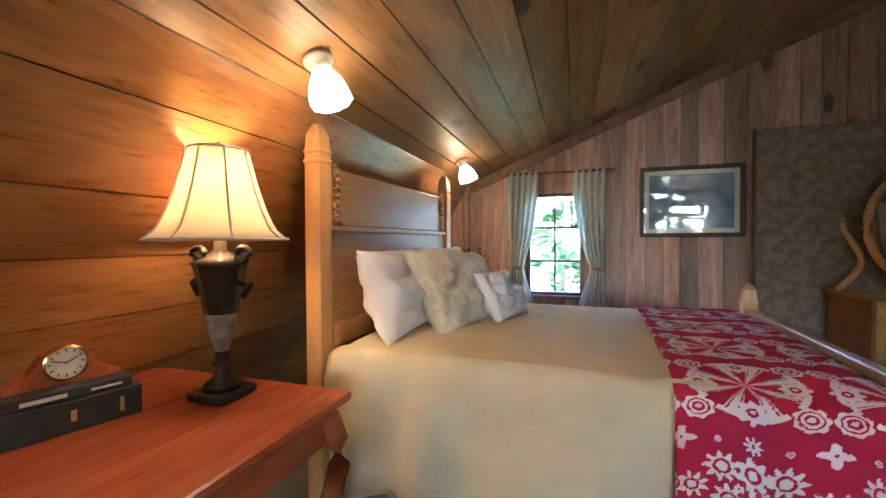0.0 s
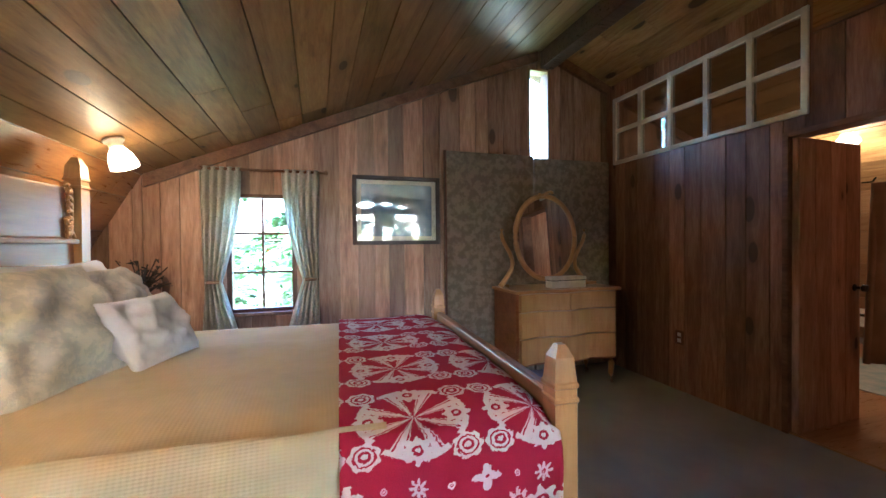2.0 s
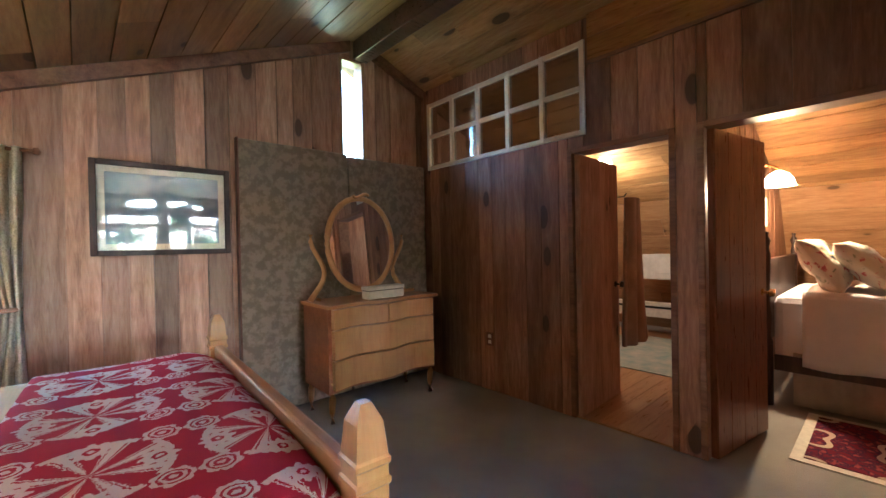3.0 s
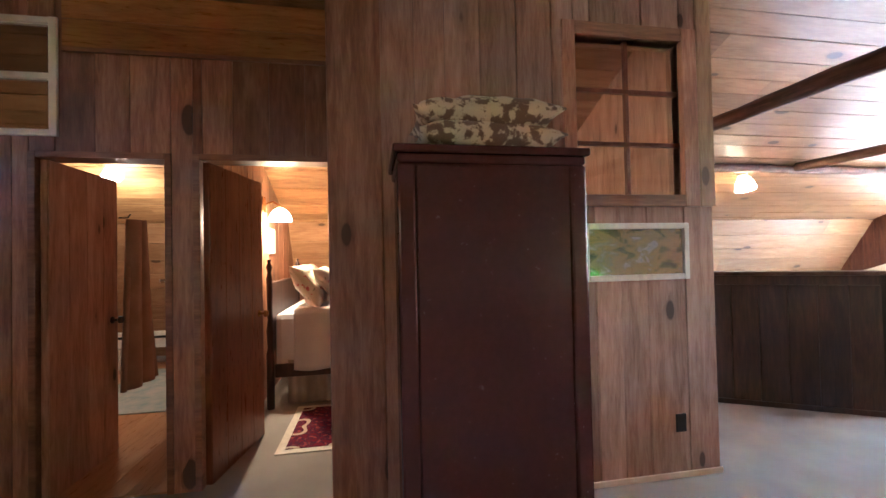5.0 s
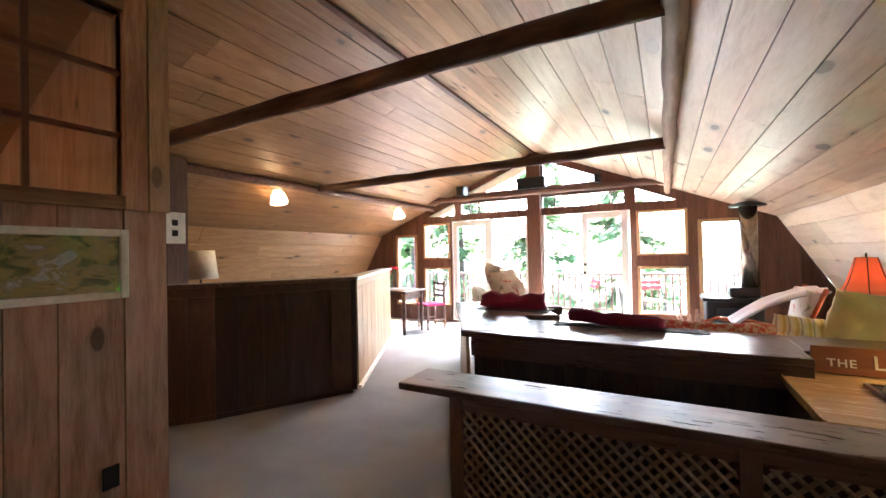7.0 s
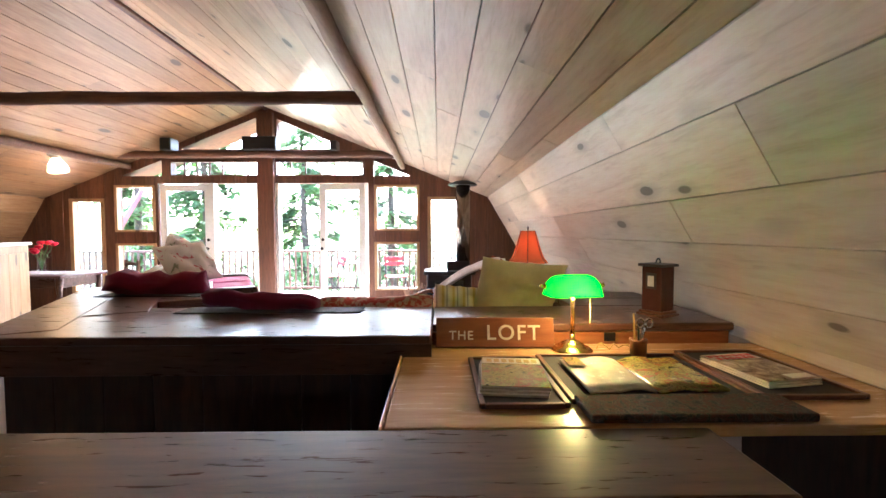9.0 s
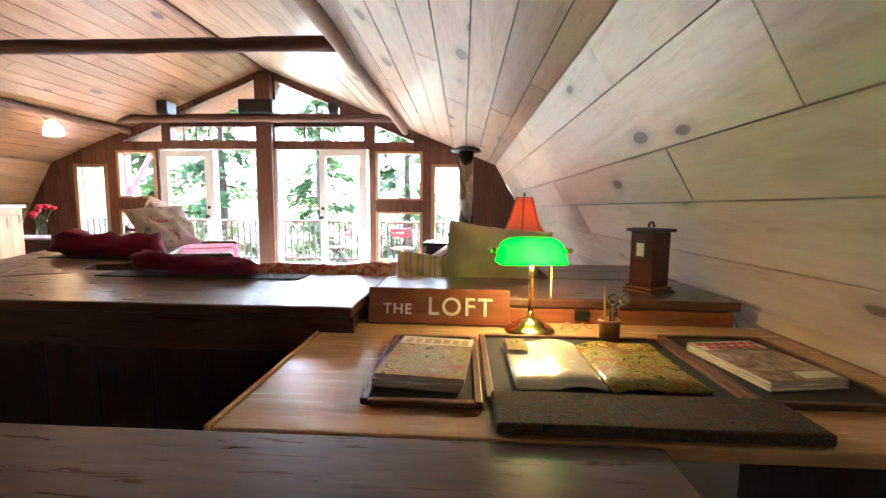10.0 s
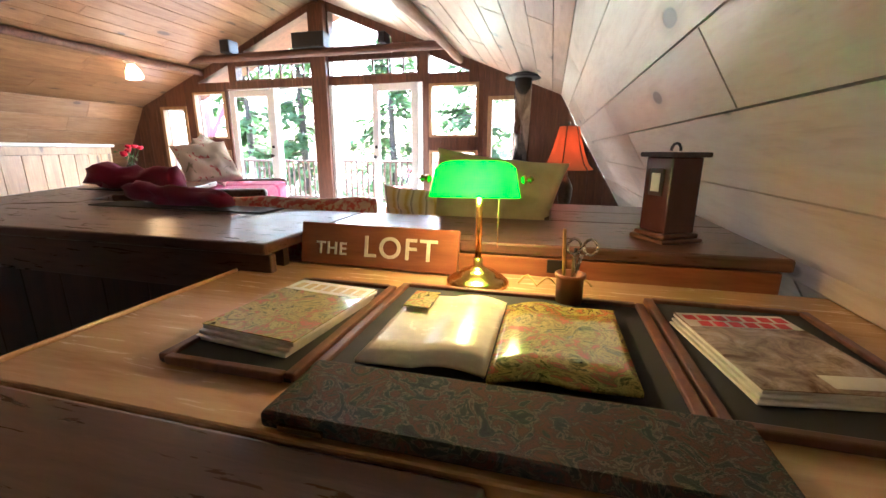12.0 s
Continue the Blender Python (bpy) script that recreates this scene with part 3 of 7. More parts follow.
def add_strip(bm, axis, p0, p1, u0, u1, s, gap=0.0):
    vs = []
    for p in (p0, p1):
        for u, zb, zt in ((u0 + gap, s[0], s[2]), (u1 - gap, s[1], s[3])):
            for z in (zb, zt):
                vs.append(bm.verts.new((u, p, z) if axis == "y" else (p, u, z)))
    for q in ((0, 1, 3, 2), (4, 6, 7, 5), (0, 4, 5, 1), (2, 3, 7, 6), (0, 2, 6, 4), (1, 5, 7, 3)):
        bm.faces.new([vs[i] for i in q])


def rect(a, b, z0, z1):
    return (a, b, z0, z0, z1, z1)


def strips(u0, u1, width, openings, extra=()):
    marks = {round(u0, 4), round(u1, 4)}
    for o in openings:
        for k in (o[0], o[1]):
            if u0 < k < u1:
                marks.add(round(k, 4))
    for k in extra:
        if u0 < k < u1:
            marks.add(round(k, 4))
    fixed = sorted(marks)
    if width:
        u = u0
        while u < u1:
            u += width * random.uniform(0.75, 1.2)
            if u < u1 and min(abs(u - k) for k in fixed) > 0.05:
                marks.add(round(u, 4))
    marks = sorted(marks)
    return list(zip(marks, marks[1:]))


def wall(name, axis, face, back, u0, u1, top, openings, mat, label, width=0.19, proud=0.016, board_mat=None, side=1, extra=()):
    """A wall with its openings cut through it, and upright boards on the face that the room sees."""
    breaks = [RIDGE_X, RIDGE_X - KNUCKLE, RIDGE_X + KNUCKLE] if axis == "y" else []
    breaks = breaks + list(extra)
    bm = bmesh.new()
    for a, b in strips(u0, u1, 0, openings, breaks):
        for s in spans(a, b, top, openings):
            add_strip(bm, axis, face, back, a, b, s)
    bmesh.ops.recalc_face_normals(bm, faces=bm.faces)
    w = tagged(link(name, bm, mat), label, "wall", kind="structure")
    if width:
        for a, b in strips(u0, u1, width, openings, breaks):
            for s in spans(a, b, top, openings):
                bm = bmesh.new()
                add_strip(bm, axis, face - side * proud * random.uniform(0.75, 1.1), face, a, b, s, 0.003)
                bmesh.ops.recalc_face_normals(bm, faces=bm.faces)
                part("board", bm, board_mat or mat, w)
    return w


# floors
bm = box(-1.45, 7.8, -7.3, 4.65, -0.25, 0.0)
tagged(link("floor", bm, M_CARPET), "grey-beige wall-to-wall carpet", "floor", kind="structure")

# ceiling: boards along the ridge on both upper slopes, over a solid roof deck
bm = bmesh.new()


def slope_board(bm, sx, d0, d1, y0, y1, t0, t1, zf, nx, nz):
    vs = []
    for d in (d0, d1):
        for y in (y0, y1):
            for t in (t0, t1):
                vs.append(bm.verts.new((RIDGE_X + sx * (d + nx * t), y, zf(d) + nz * t)))
    for q in ((0, 1, 3, 2), (4, 6, 7, 5), (0, 4, 5, 1), (2, 3, 7, 6), (0, 2, 6, 4), (1, 5, 7, 3)):
        bm.faces.new([vs[i] for i in q])


def upper(d):
    return RIDGE_Z - PITCH * d


def lower(d):
    return KNUCKLE_Z - STEEP * (d - KNUCKLE)


for sx in (-1, 1):
    d = 0.0
    while d < KNUCKLE - 0.01:
        d1 = min(KNUCKLE, d + random.uniform(0.15, 0.2))
        y = SOUTH - 0.2 - random.uniform(0, 2)
        while y < NORTH:
            y1 = y + random.uniform(2.2, 4.2)
            lift = random.uniform(0, 0.004)
            if y < 0.4 < y1:
                y1 = 0.4
            first = len(bm.faces)
            slope_board(bm, sx, d + 0.003, d1 - 0.003, max(y, SOUTH - 0.15) + 0.002, min(y1, NORTH + 0.1) - 0.002, lift, 0.025, upper, 0.37, 0.93)
            for q in list(bm.faces)[first:]:
                # east loft slope takes the copy with shade in its colour, west the lit one
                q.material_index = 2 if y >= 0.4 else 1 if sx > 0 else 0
            y = y1
        d = d1
bmesh.ops.recalc_face_normals(bm, faces=bm.faces)
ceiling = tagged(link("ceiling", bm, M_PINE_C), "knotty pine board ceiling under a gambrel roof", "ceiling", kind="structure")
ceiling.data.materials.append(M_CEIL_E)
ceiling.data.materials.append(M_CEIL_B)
bm = bmesh.new()
for sx in (-1, 1):
    slope_board(bm, sx, 0.0, KNUCKLE + 0.1, SOUTH - 0.9, NORTH + 0.6, 0.03, 0.16, upper, 0.0, 1.0)
    slope_board(bm, sx, KNUCKLE - 0.02, EAVE + 0.1, SOUTH - 0.15, NORTH + 0.3, 0.04, 0.2, lower, 0.86, 0.5)
bmesh.ops.recalc_face_normals(bm, faces=bm.faces)
tagged(link("roof", bm, M_TIMBER), "solid roof deck above the boards", "roof", kind="structure")

# sloping side walls: wide horizontal boards
for name, sx in (("wall_west", -1), ("wall_east", 1)):
    bm = bmesh.new()
    slope_board(bm, sx, KNUCKLE - 0.02, EAVE + 0.06, SOUTH, NORTH, 0.022, 0.04, lower, 0.86, 0.5)
    bmesh.ops.recalc_face_normals(bm, faces=bm.faces)
    w = tagged(link(name, bm, M_PINE), "sloping wall of wide horizontal pine boards", "wall", kind="structure")
    d = KNUCKLE
    while d < EAVE - 0.01:
        d1 = min(EAVE, d + random.uniform(0.1, 0.15))
        y = SOUTH - random.uniform(0, 2)
        while y < NORTH:
            y1 = y + random.uniform(1.8, 4.0)
            if y < 0.4 < y1:
                y1 = 0.4
            if y1 > SOUTH:
                bm = bmesh.new()
                lift = random.uniform(0, 0.005)
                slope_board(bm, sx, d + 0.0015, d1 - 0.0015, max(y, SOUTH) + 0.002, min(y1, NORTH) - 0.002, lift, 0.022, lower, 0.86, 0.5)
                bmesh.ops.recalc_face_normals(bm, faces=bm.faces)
                # east boards carry painted shade, west loft boards painted daylight
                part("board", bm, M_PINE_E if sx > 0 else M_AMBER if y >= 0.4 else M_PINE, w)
            y = y1
        d = d1

# bedroom gable wall
G_WIN, G_SLOT = rect(0.25, 0.76, 0.74, 1.70), rect(2.96, 3.2, 2.0, 3.03)
wall("wall_north", "y", NORTH, NORTH + 0.14, RIDGE_X - EAVE, RIDGE_X + EAVE, roof, [G_WIN, G_SLOT], M_GABLE, "gable wall of upright knotty cedar boards", 0.17, 0.018)
t = thing("trim", "cedar trim board along the sloping ceiling edge", "trim", kind="structure")
for sx in (-1, 1):
    bm = bmesh.new()
    slope_board(bm, sx, 0.12, KNUCKLE - 0.02, NORTH - 0.06, NORTH - 0.02, -0.1, -0.004, upper, 0.0, 1.0)
    bmesh.ops.recalc_face_normals(bm, faces=bm.faces)
    part("trim_board", bm, M_CEDAR_X, t)

# partition with transom and two doorways
TRANS = rect(2.73, 4.44, 2.085, 2.765)
BATH, BED2 = rect(2.13, 2.86, 0.0, 2.0), rect(1.19, 2.01, 0.0, 2.0)
ptop = roof(PART_X + 0.05)
w = wall("wall_partition", "x", PART_X, PART_X + 0.1, 1.17, NORTH, lambda u: ptop, [TRANS, BATH, BED2], M_CEDAR, "partition wall of upright stained cedar boards", 0.2, 0.014)
for i in range(2):
    part("board", box(PART_X - 0.018, PART_X - 0.001, 1.17, 2.69, 2.60 + i * 0.17, 2.60 + i * 0.17 + 0.165), M_AMBER, w)
part("trim_board", box(PART_X - 0.03, PART_X - 0.001, 1.17, 2.69, 2.575, 2.6), M_CEDAR_X, w)


def casing(name, axis, plane, a, b, z1, mat, label, depth=0.13, w=0.035, side=-1):
    t = thing(name, label, "door frame", kind="structure")
    for u0, u1, z0, zz in ((a - 0.002, a + w, 0, z1), (b - w, b + 0.002, 0, z1), (a + w, b - w, z1 - w, z1 + 0.002)):
        p0, p1 = plane + side * 0.02, plane - side * depth
        part("jamb", box(p0, p1, u0, u1, z0, zz, 0.003) if axis == "x" else box(u0, u1, p0, p1, z0, zz, 0.003), mat, t)
    return t


casing("door_frame_1", "x", PART_X, 2.13, 2.86, 2.0, M_CEDAR_X, "cedar frame of the bathroom doorway")
casing("door_frame_2", "x", PART_X, 1.19, 2.01, 2.0, M_CEDAR_X, "cedar frame of the second bedroom doorway")

t = thing("transom_window", "white-painted ten-pane transom window high in the partition", "window", kind="structure")
ya, yb, za, zb = 2.73, 4.44, 2.085, 2.765
for i in range(6):
    y = ya + (yb - ya) * i / 5
    part("mullion", box(PART_X - 0.03, PART_X + 0.02, y - 0.02, y + 0.02, za, zb, 0.003), M_WHITE, t)
for k in range(5):
    y0, y1 = ya + (yb - ya) * k / 5 + 0.02, ya + (yb - ya) * (k + 1) / 5 - 0.02
    for z in (za + 0.02, (za + zb) / 2, zb - 0.02):
        part("rail", box(PART_X - 0.028, PART_X + 0.018, y0, y1, z - 0.018, z + 0.018, 0.003), M_WHITE, t)
    for z0, z1 in ((za + 0.038, (za + zb) / 2 - 0.018), ((za + zb) / 2 + 0.018, zb - 0.038)):
        part("pane", box(PART_X - 0.008, PART_X - 0.004, y0, y1, z0, z1), M_SMOKE, t)

# nook wall with interior window, and the walls that close the rooms behind
IWIN = rect(-0.92, -0.22, 1.70, 2.64)
ntop = roof(NOOK_X + 0.05)
w = wall("wall_nook", "x", NOOK_X, NOOK_X + 0.1, -1.12, 1.17, lambda u: ntop, [IWIN], M_BARN, "wall of upright weathered cedar boards", 0.21, 0.016)
bm = bmesh.new()
add_strip(bm, "y", 1.07, 1.168, NOOK_X + 0.1, PART_X + 0.1, (0, 0, ntop, ptop))
bmesh.ops.recalc_face_normals(bm, faces=bm.faces)
tagged(link("wall_return", bm, M_CEDAR), "short return of the partition", "wall", kind="structure")
wall("wall_guest_south", "y", -1.12, -1.02, NOOK_X + 0.1, RIDGE_X + EAVE, roof, [], M_BARN, "end wall of the second bedroom, weathered boards", 0.22, 0.014, side=1)
wall("wall_bath", "y", 2.03, 2.11, PART_X + 0.1, RIDGE_X + EAVE, roof, [], M_CEDAR, "partition between bathroom and second bedroom", 0.2, 0.01, side=1)
tagged(link("post", box(NOOK_X - 0.03, PART_X, 0.9, 1.185, 0, ntop - 0.02, 0.01), M_CEDAR), "broad cedar corner post beside the wardrobe", "post", kind="structure")
tagged(link("trim", box(NOOK_X - 0.035, NOOK_X - 0.002, -1.13, -1.03, 1.63, ntop - 0.02, 0.004), M_PINE_Z), "pale pine end board at the wall's edge", "trim", kind="structure")
tagged(link("baseboard", box(NOOK_X - 0.03, NOOK_X - 0.017, -1.13, 0.0, 0, 0.035, 0.004), M_PINE), "narrow pine baseboard on the nook wall", "baseboard", kind="structure")

t = thing("window_interior", "stained wooden interior window of six panes looking into the next room", "window", kind="structure")
for y0, y1 in ((-1.02, -0.92), (-0.22, -0.14)):
    part("stile", box(NOOK_X - 0.04, NOOK_X + 0.06, y0, y1, 1.63, 2.72, 0.004), M_CEDAR, t)
for z0, z1 in ((1.63, 1.70), (2.64, 2.72)):
    part("rail", box(NOOK_X - 0.038, NOOK_X + 0.06, -0.92, -0.22, z0, z1, 0.004), M_CEDAR_X, t)
for z in (2.01, 2.33):
    part("muntin", box(NOOK_X - 0.0, NOOK_X + 0.03, -0.92, -0.22, z - 0.012, z + 0.012, 0.002), M_TIMBER, t)
part("muntin", box(NOOK_X + 0.002, NOOK_X + 0.028, -0.582, -0.558, 1.70, 2.64, 0.002), M_TIMBER, t)
for i, (y0, y1) in enumerate(((-0.92, -0.582), (-0.558, -0.22))):
    for z0, z1 in ((1.70, 1.998), (2.022, 2.318), (2.342, 2.64)):
        part("pane", box(NOOK_X + 0.012, NOOK_X + 0.016, y0, y1, z0, z1), M_GLASS, t)

# beams
t = thing("ridge_beam", "dark-stained ridge beam under the bedroom ceiling", "beam", kind="structure")
part("beam", box(RIDGE_X - 0.07, RIDGE_X + 0.07, -1.1, NORTH - 0.02, RIDGE_Z - 0.2, RIDGE_Z - 0.03, 0.006), M_DARKW, t)
tagged(link("trim", box(RIDGE_X - 0.03, RIDGE_X + 0.03, SOUTH, -1.1, RIDGE_Z - 0.05, RIDGE_Z - 0.02, 0.004), M_TIMBER), "narrow trim strip along the ridge", "trim", kind="structure")
for y, z, x0, x1, r in ((-1.66, 2.33, 1.0, 5.32, 0.055), (-4.02, 2.32, 1.02, 5.28, 0.052), (-6.95, 2.44, 1.0, 5.5, 0.055)):
    tagged(link("log_tie_beam", tube(line((x0, y, z), (x1, y, z), 22, 0.012, y), r, 10, 0.22), M_LOG, smooth=True), "peeled dark log tie beam across the room", "beam", "log tie beams", "structure")
for x, mat in ((1.02, M_LOG_Y), (5.32, M_LOG)):
    tagged(link("log_purlin", tube(line((x, -1.2, roof(x) - 0.06), (x, SOUTH + 0.05, roof(x) - 0.06), 34, 0.012, x), 0.05, 9, 0.25), mat, smooth=True), "knobbly log purlin under the sloping ceiling", "beam", "log purlins", "structure")

# window wall to the deck
FAR = [rect(5.75, 6.28, 0.3, 1.81), rect(4.95, 5.57, 1.28, 2.02), rect(4.95, 5.57, 0.33, 1.10),
       rect(3.29, 4.9, 0.03, 2.05), rect(1.62, 3.04, 0.03, 2.05),
       rect(0.77, 1.47, 1.29, 2.02), rect(0.77, 1.47, 0.33, 1.11), rect(0.06, 0.62, 0.3, 1.83),
       rect(3.29, 4.69, 2.16, 2.40), rect(1.64, 3.04, 2.16, 2.40),
       (4.83, 5.45, 2.16, 2.16, 2.41, 2.17), (0.9, 1.49, 2.16, 2.16, 2.17, 2.41),
       (3.31, 4.5, 2.58, 2.58, 3.08, 2.60), (2.03, 3.01, 2.58, 2.58, 2.66, 3.06)]
wall("wall_south", "y", SOUTH, SOUTH - 0.14, RIDGE_X - EAVE, RIDGE_X + EAVE, roof, FAR, M_TIMBER, "window wall of dark-stained timber towards the deck", 0.2, 0.012, side=-1, extra=(2.03, 4.5))
tagged(link("post", box(3.04, 3.29, SOUTH, SOUTH + 0.1, 0, RIDGE_Z - 0.1, 0.008), M_TIMBER), "stained central post of the window wall", "post", kind="structure")


def window(name, x0, x1, z0, z1, mat, label, cols=1, rows=1, w=0.05, y=SOUTH, d=1):
    t = thing(name, label, "window", kind="structure")
    ya, yb = y + d * 0.028, y - d * 0.06
    for a, b, c, e in ((x0 - 0.01, x0 + w, z0, z1), (x1 - w, x1 + 0.01, z0, z1), (x0 + w, x1 - w, z0, z0 + w), (x0 + w, x1 - w, z1 - w, z1)):
        part("window_frame", box(a, b, ya, yb, c, e, 0.004), mat, t)
    for i in range(1, cols):
        x = x0 + (x1 - x0) * i / cols
        part("muntin", box(x - 0.009, x + 0.009, y - d * 0.02, y - d * 0.05, z0 + w, z1 - w), mat, t)
    for i in range(1, rows):
        z = z0 + (z1 - z0) * i / rows
        part("muntin", box(x0 + w, x1 - w, y - d * 0.022, y - d * 0.048, z - 0.009, z + 0.009), mat, t)
    p = part("pane", box(x0 + w, x1 - w, y - d * 0.034, y - d * 0.038, z0 + w, z1 - w), M_GLASS, t)
    p.visible_shadow = False
    return t


window("window_1", 5.75, 6.28, 0.3, 1.81, M_PINE_Z, "tall fixed window in a pine frame")
window("window_2", 4.95, 5.57, 1.28, 2.02, M_PINE_Z, "upper fixed window in a pine frame", w=0.035)
window("window_3", 4.95, 5.57, 0.33, 1.10, M_PINE_Z, "lower fixed window in a pine frame", w=0.035)
window("window_4", 0.77, 1.47, 1.29, 2.02, M_PINE_Z, "upper fixed window in a pine frame", w=0.035)
window("window_5", 0.77, 1.47, 0.33, 1.11, M_PINE_Z, "lower fixed window in a pine frame", w=0.035)
window("window_6", 0.06, 0.62, 0.3, 1.83, M_PINE_Z, "tall fixed window behind the stovepipe")
window("window_7", 3.29, 4.69, 2.16, 2.40, M_TIMBER, "long leaded transom window", 7, 1, 0.018)
window("window_8", 1.64, 3.04, 2.16, 2.40, M_TIMBER, "long leaded transom window", 6, 1, 0.018)


def glass_door(name, w, h, label, knob_side):
    """A white French door leaf, hinged at its origin, lying along +x."""
    t = thing(name, label, "door", kind="structure")
    s = 0.1
    for a, b, c, e in ((0, s, 0.02, h), (w - s, w, 0.02, h), (s, w - s, 0.02, 0.24), (s, w - s, h - s, h)):
        part("stile", box(a, b, -0.02, 0.02, c, e, 0.004), M_WHITE, t)
    part("pane", box(s, w - s, -0.003, 0.003, 0.24, h - s), M_GLASS, t).visible_shadow = False
    x = w - 0.05 if knob_side else 0.05
    for sy in (1, -1):
        k = part("knob", lathe([(0.012, 0), (0.012, 0.03), (0.026, 0.04), (0.026, 0.06), (0.0, 0.07)], seg=12), M_BRONZE, t)
        k.matrix_basis = pose(x, sy * 0.02, 0.98, -90 * sy)
        k = part("deadbolt", lathe([(0.026, 0), (0.022, 0.012), (0.0, 0.014)], seg=12), M_BRONZE, t)
        k.matrix_basis = pose(x, sy * 0.02, 1.12, -90 * sy)
    return t


left_door = glass_door("door_1", 0.8, 2.0, "white-painted French door with a full glass pane, closed", False)
left_door.matrix_basis = pose(4.08, SOUTH - 0.03, 0.03, 0, 0, 0)
right_door = glass_door("door_2", 0.74, 2.0, "white-painted French door with a full glass pane, ajar", False)
right_door.matrix_basis = pose(2.33, SOUTH + 0.05, 0.03, 0, 0, 172)
for x in (4.04, 3.31, 3.02, 1.6):
    tagged(link("door_jamb", box(x - 0.03, x + 0.03, SOUTH - 0.1, SOUTH + 0.03, 0.03, 2.05, 0.004), M_WHITE), "white-painted door post", "door frame", kind="structure")
p = tagged(link("window_9", box(3.36, 3.98, SOUTH - 0.05, SOUTH - 0.045, 0.05, 2.02), M_GLASS), "tall fixed glass beside the French door", "window", kind="structure")
p.visible_shadow = False

# bedroom windows
t = window("window_10", 0.25, 0.76, 0.74, 1.70, M_TIMBER, "small six-pane cottage window between lace curtains", 2, 3, 0.03, NORTH, -1)
part("window_sill", box(0.2, 0.81, NORTH - 0.07, NORTH - 0.018, 0.71, 0.74, 0.006), M_CEDAR_X, t)
window("window_11", 2.96, 3.2, 2.0, 3.03, M_PINE_Z, "narrow upright slot window above the screen", 1, 1, 0.02, NORTH, -1)

# ---- bedroom things ----
BX0, BX1, BY0, BY1, BTOP = -0.27, 1.52, 2.04, 3.48, 0.825
BED_TURN = Matrix.Translation((-0.33, 2.06, 0)) @ Matrix.Rotation(radians(-3), 4, "Z") @ Matrix.Translation((0.33, -2.06, 0))


def square_post(x, y, rings):
    """A square post from (half width, height) pairs."""
    k = math.sqrt(2)
    bm = lathe([(h * k, z) for h, z in rings], 0, 0, 0, 4)
    bmesh.ops.rotate(bm, matrix=Matrix.Rotation(radians(45), 3, "Z"), verts=bm.verts)
    bmesh.ops.translate(bm, vec=(x, y, 0), verts=bm.verts)
    return bm


bed = thing("bed", "golden oak bed with a tall carved headboard, made up", "bed", x=0.6, y=2.8)
for y in (2.06, 3.53):
    part("headboard_post", square_post(-0.33, y, [(0.037, 0), (0.037, 1.58), (0.041, 1.585), (0.041, 1.595), (0.037, 1.6), (0.037, 1.62), (0.041, 1.625), (0.041, 1.635), (0.037, 1.64), (0.033, 1.70), (0.014, 1.745)]), M_OAK, bed)
part("headboard", box(-0.36, -0.325, 2.1, 3.49, 0.35, 1.32, 0.006), M_OAK_X, bed)
part("headboard_crest", box(-0.365, -0.32, 2.1, 3.49, 1.325, 1.58, 0.008), M_OAK_X, bed)
part("moulding", box(-0.325, -0.3, 2.1, 3.49, 1.3, 1.325, 0.006), M_OAK_X, bed)
part("moulding", box(-0.33, -0.29, 2.1, 3.49, 0.8, 0.9, 0.01), M_OAK_X, bed)
for y in (2.16, 3.43):
    for i in range(9):
        r = 0.036 - 0.0015 * i
        pts = [(-0.31, y + r * math.cos(a * 0.7 + i) * (1 - a * 0.09), 1.33 + i * 0.03 + r * math.sin(a * 0.7 + i) * (1 - a * 0.09)) for a in range(9)]
        part("carved_scroll", tube(pts, 0.009, 6), M_OAK, bed, "", True)
for y in (2.05, 3.5):
    part("footboard_post", square_post(1.58, y, [(0.034, 0), (0.034, 0.84), (0.038, 0.845), (0.038, 0.855), (0.034, 0.86), (0.034, 0.88), (0.038, 0.885), (0.038, 0.895), (0.034, 0.9), (0.028, 0.965), (0.012, 1.0)]), M_OAK, bed)
part("footboard", box(1.56, 1.6, 2.09, 3.46, 0.3, 0.86, 0.01), M_OAK_X, bed)
for y in (2.09, 3.44):
    part("side_rail", box(-0.32, 1.56, y - 0.012, y + 0.012, 0.3, 0.45, 0.004), M_OAK_X, bed)
part("mattress", box(-0.3, 1.545, 2.11, 3.42, 0.4, 0.74, 0.05), M_WHITEC, bed)


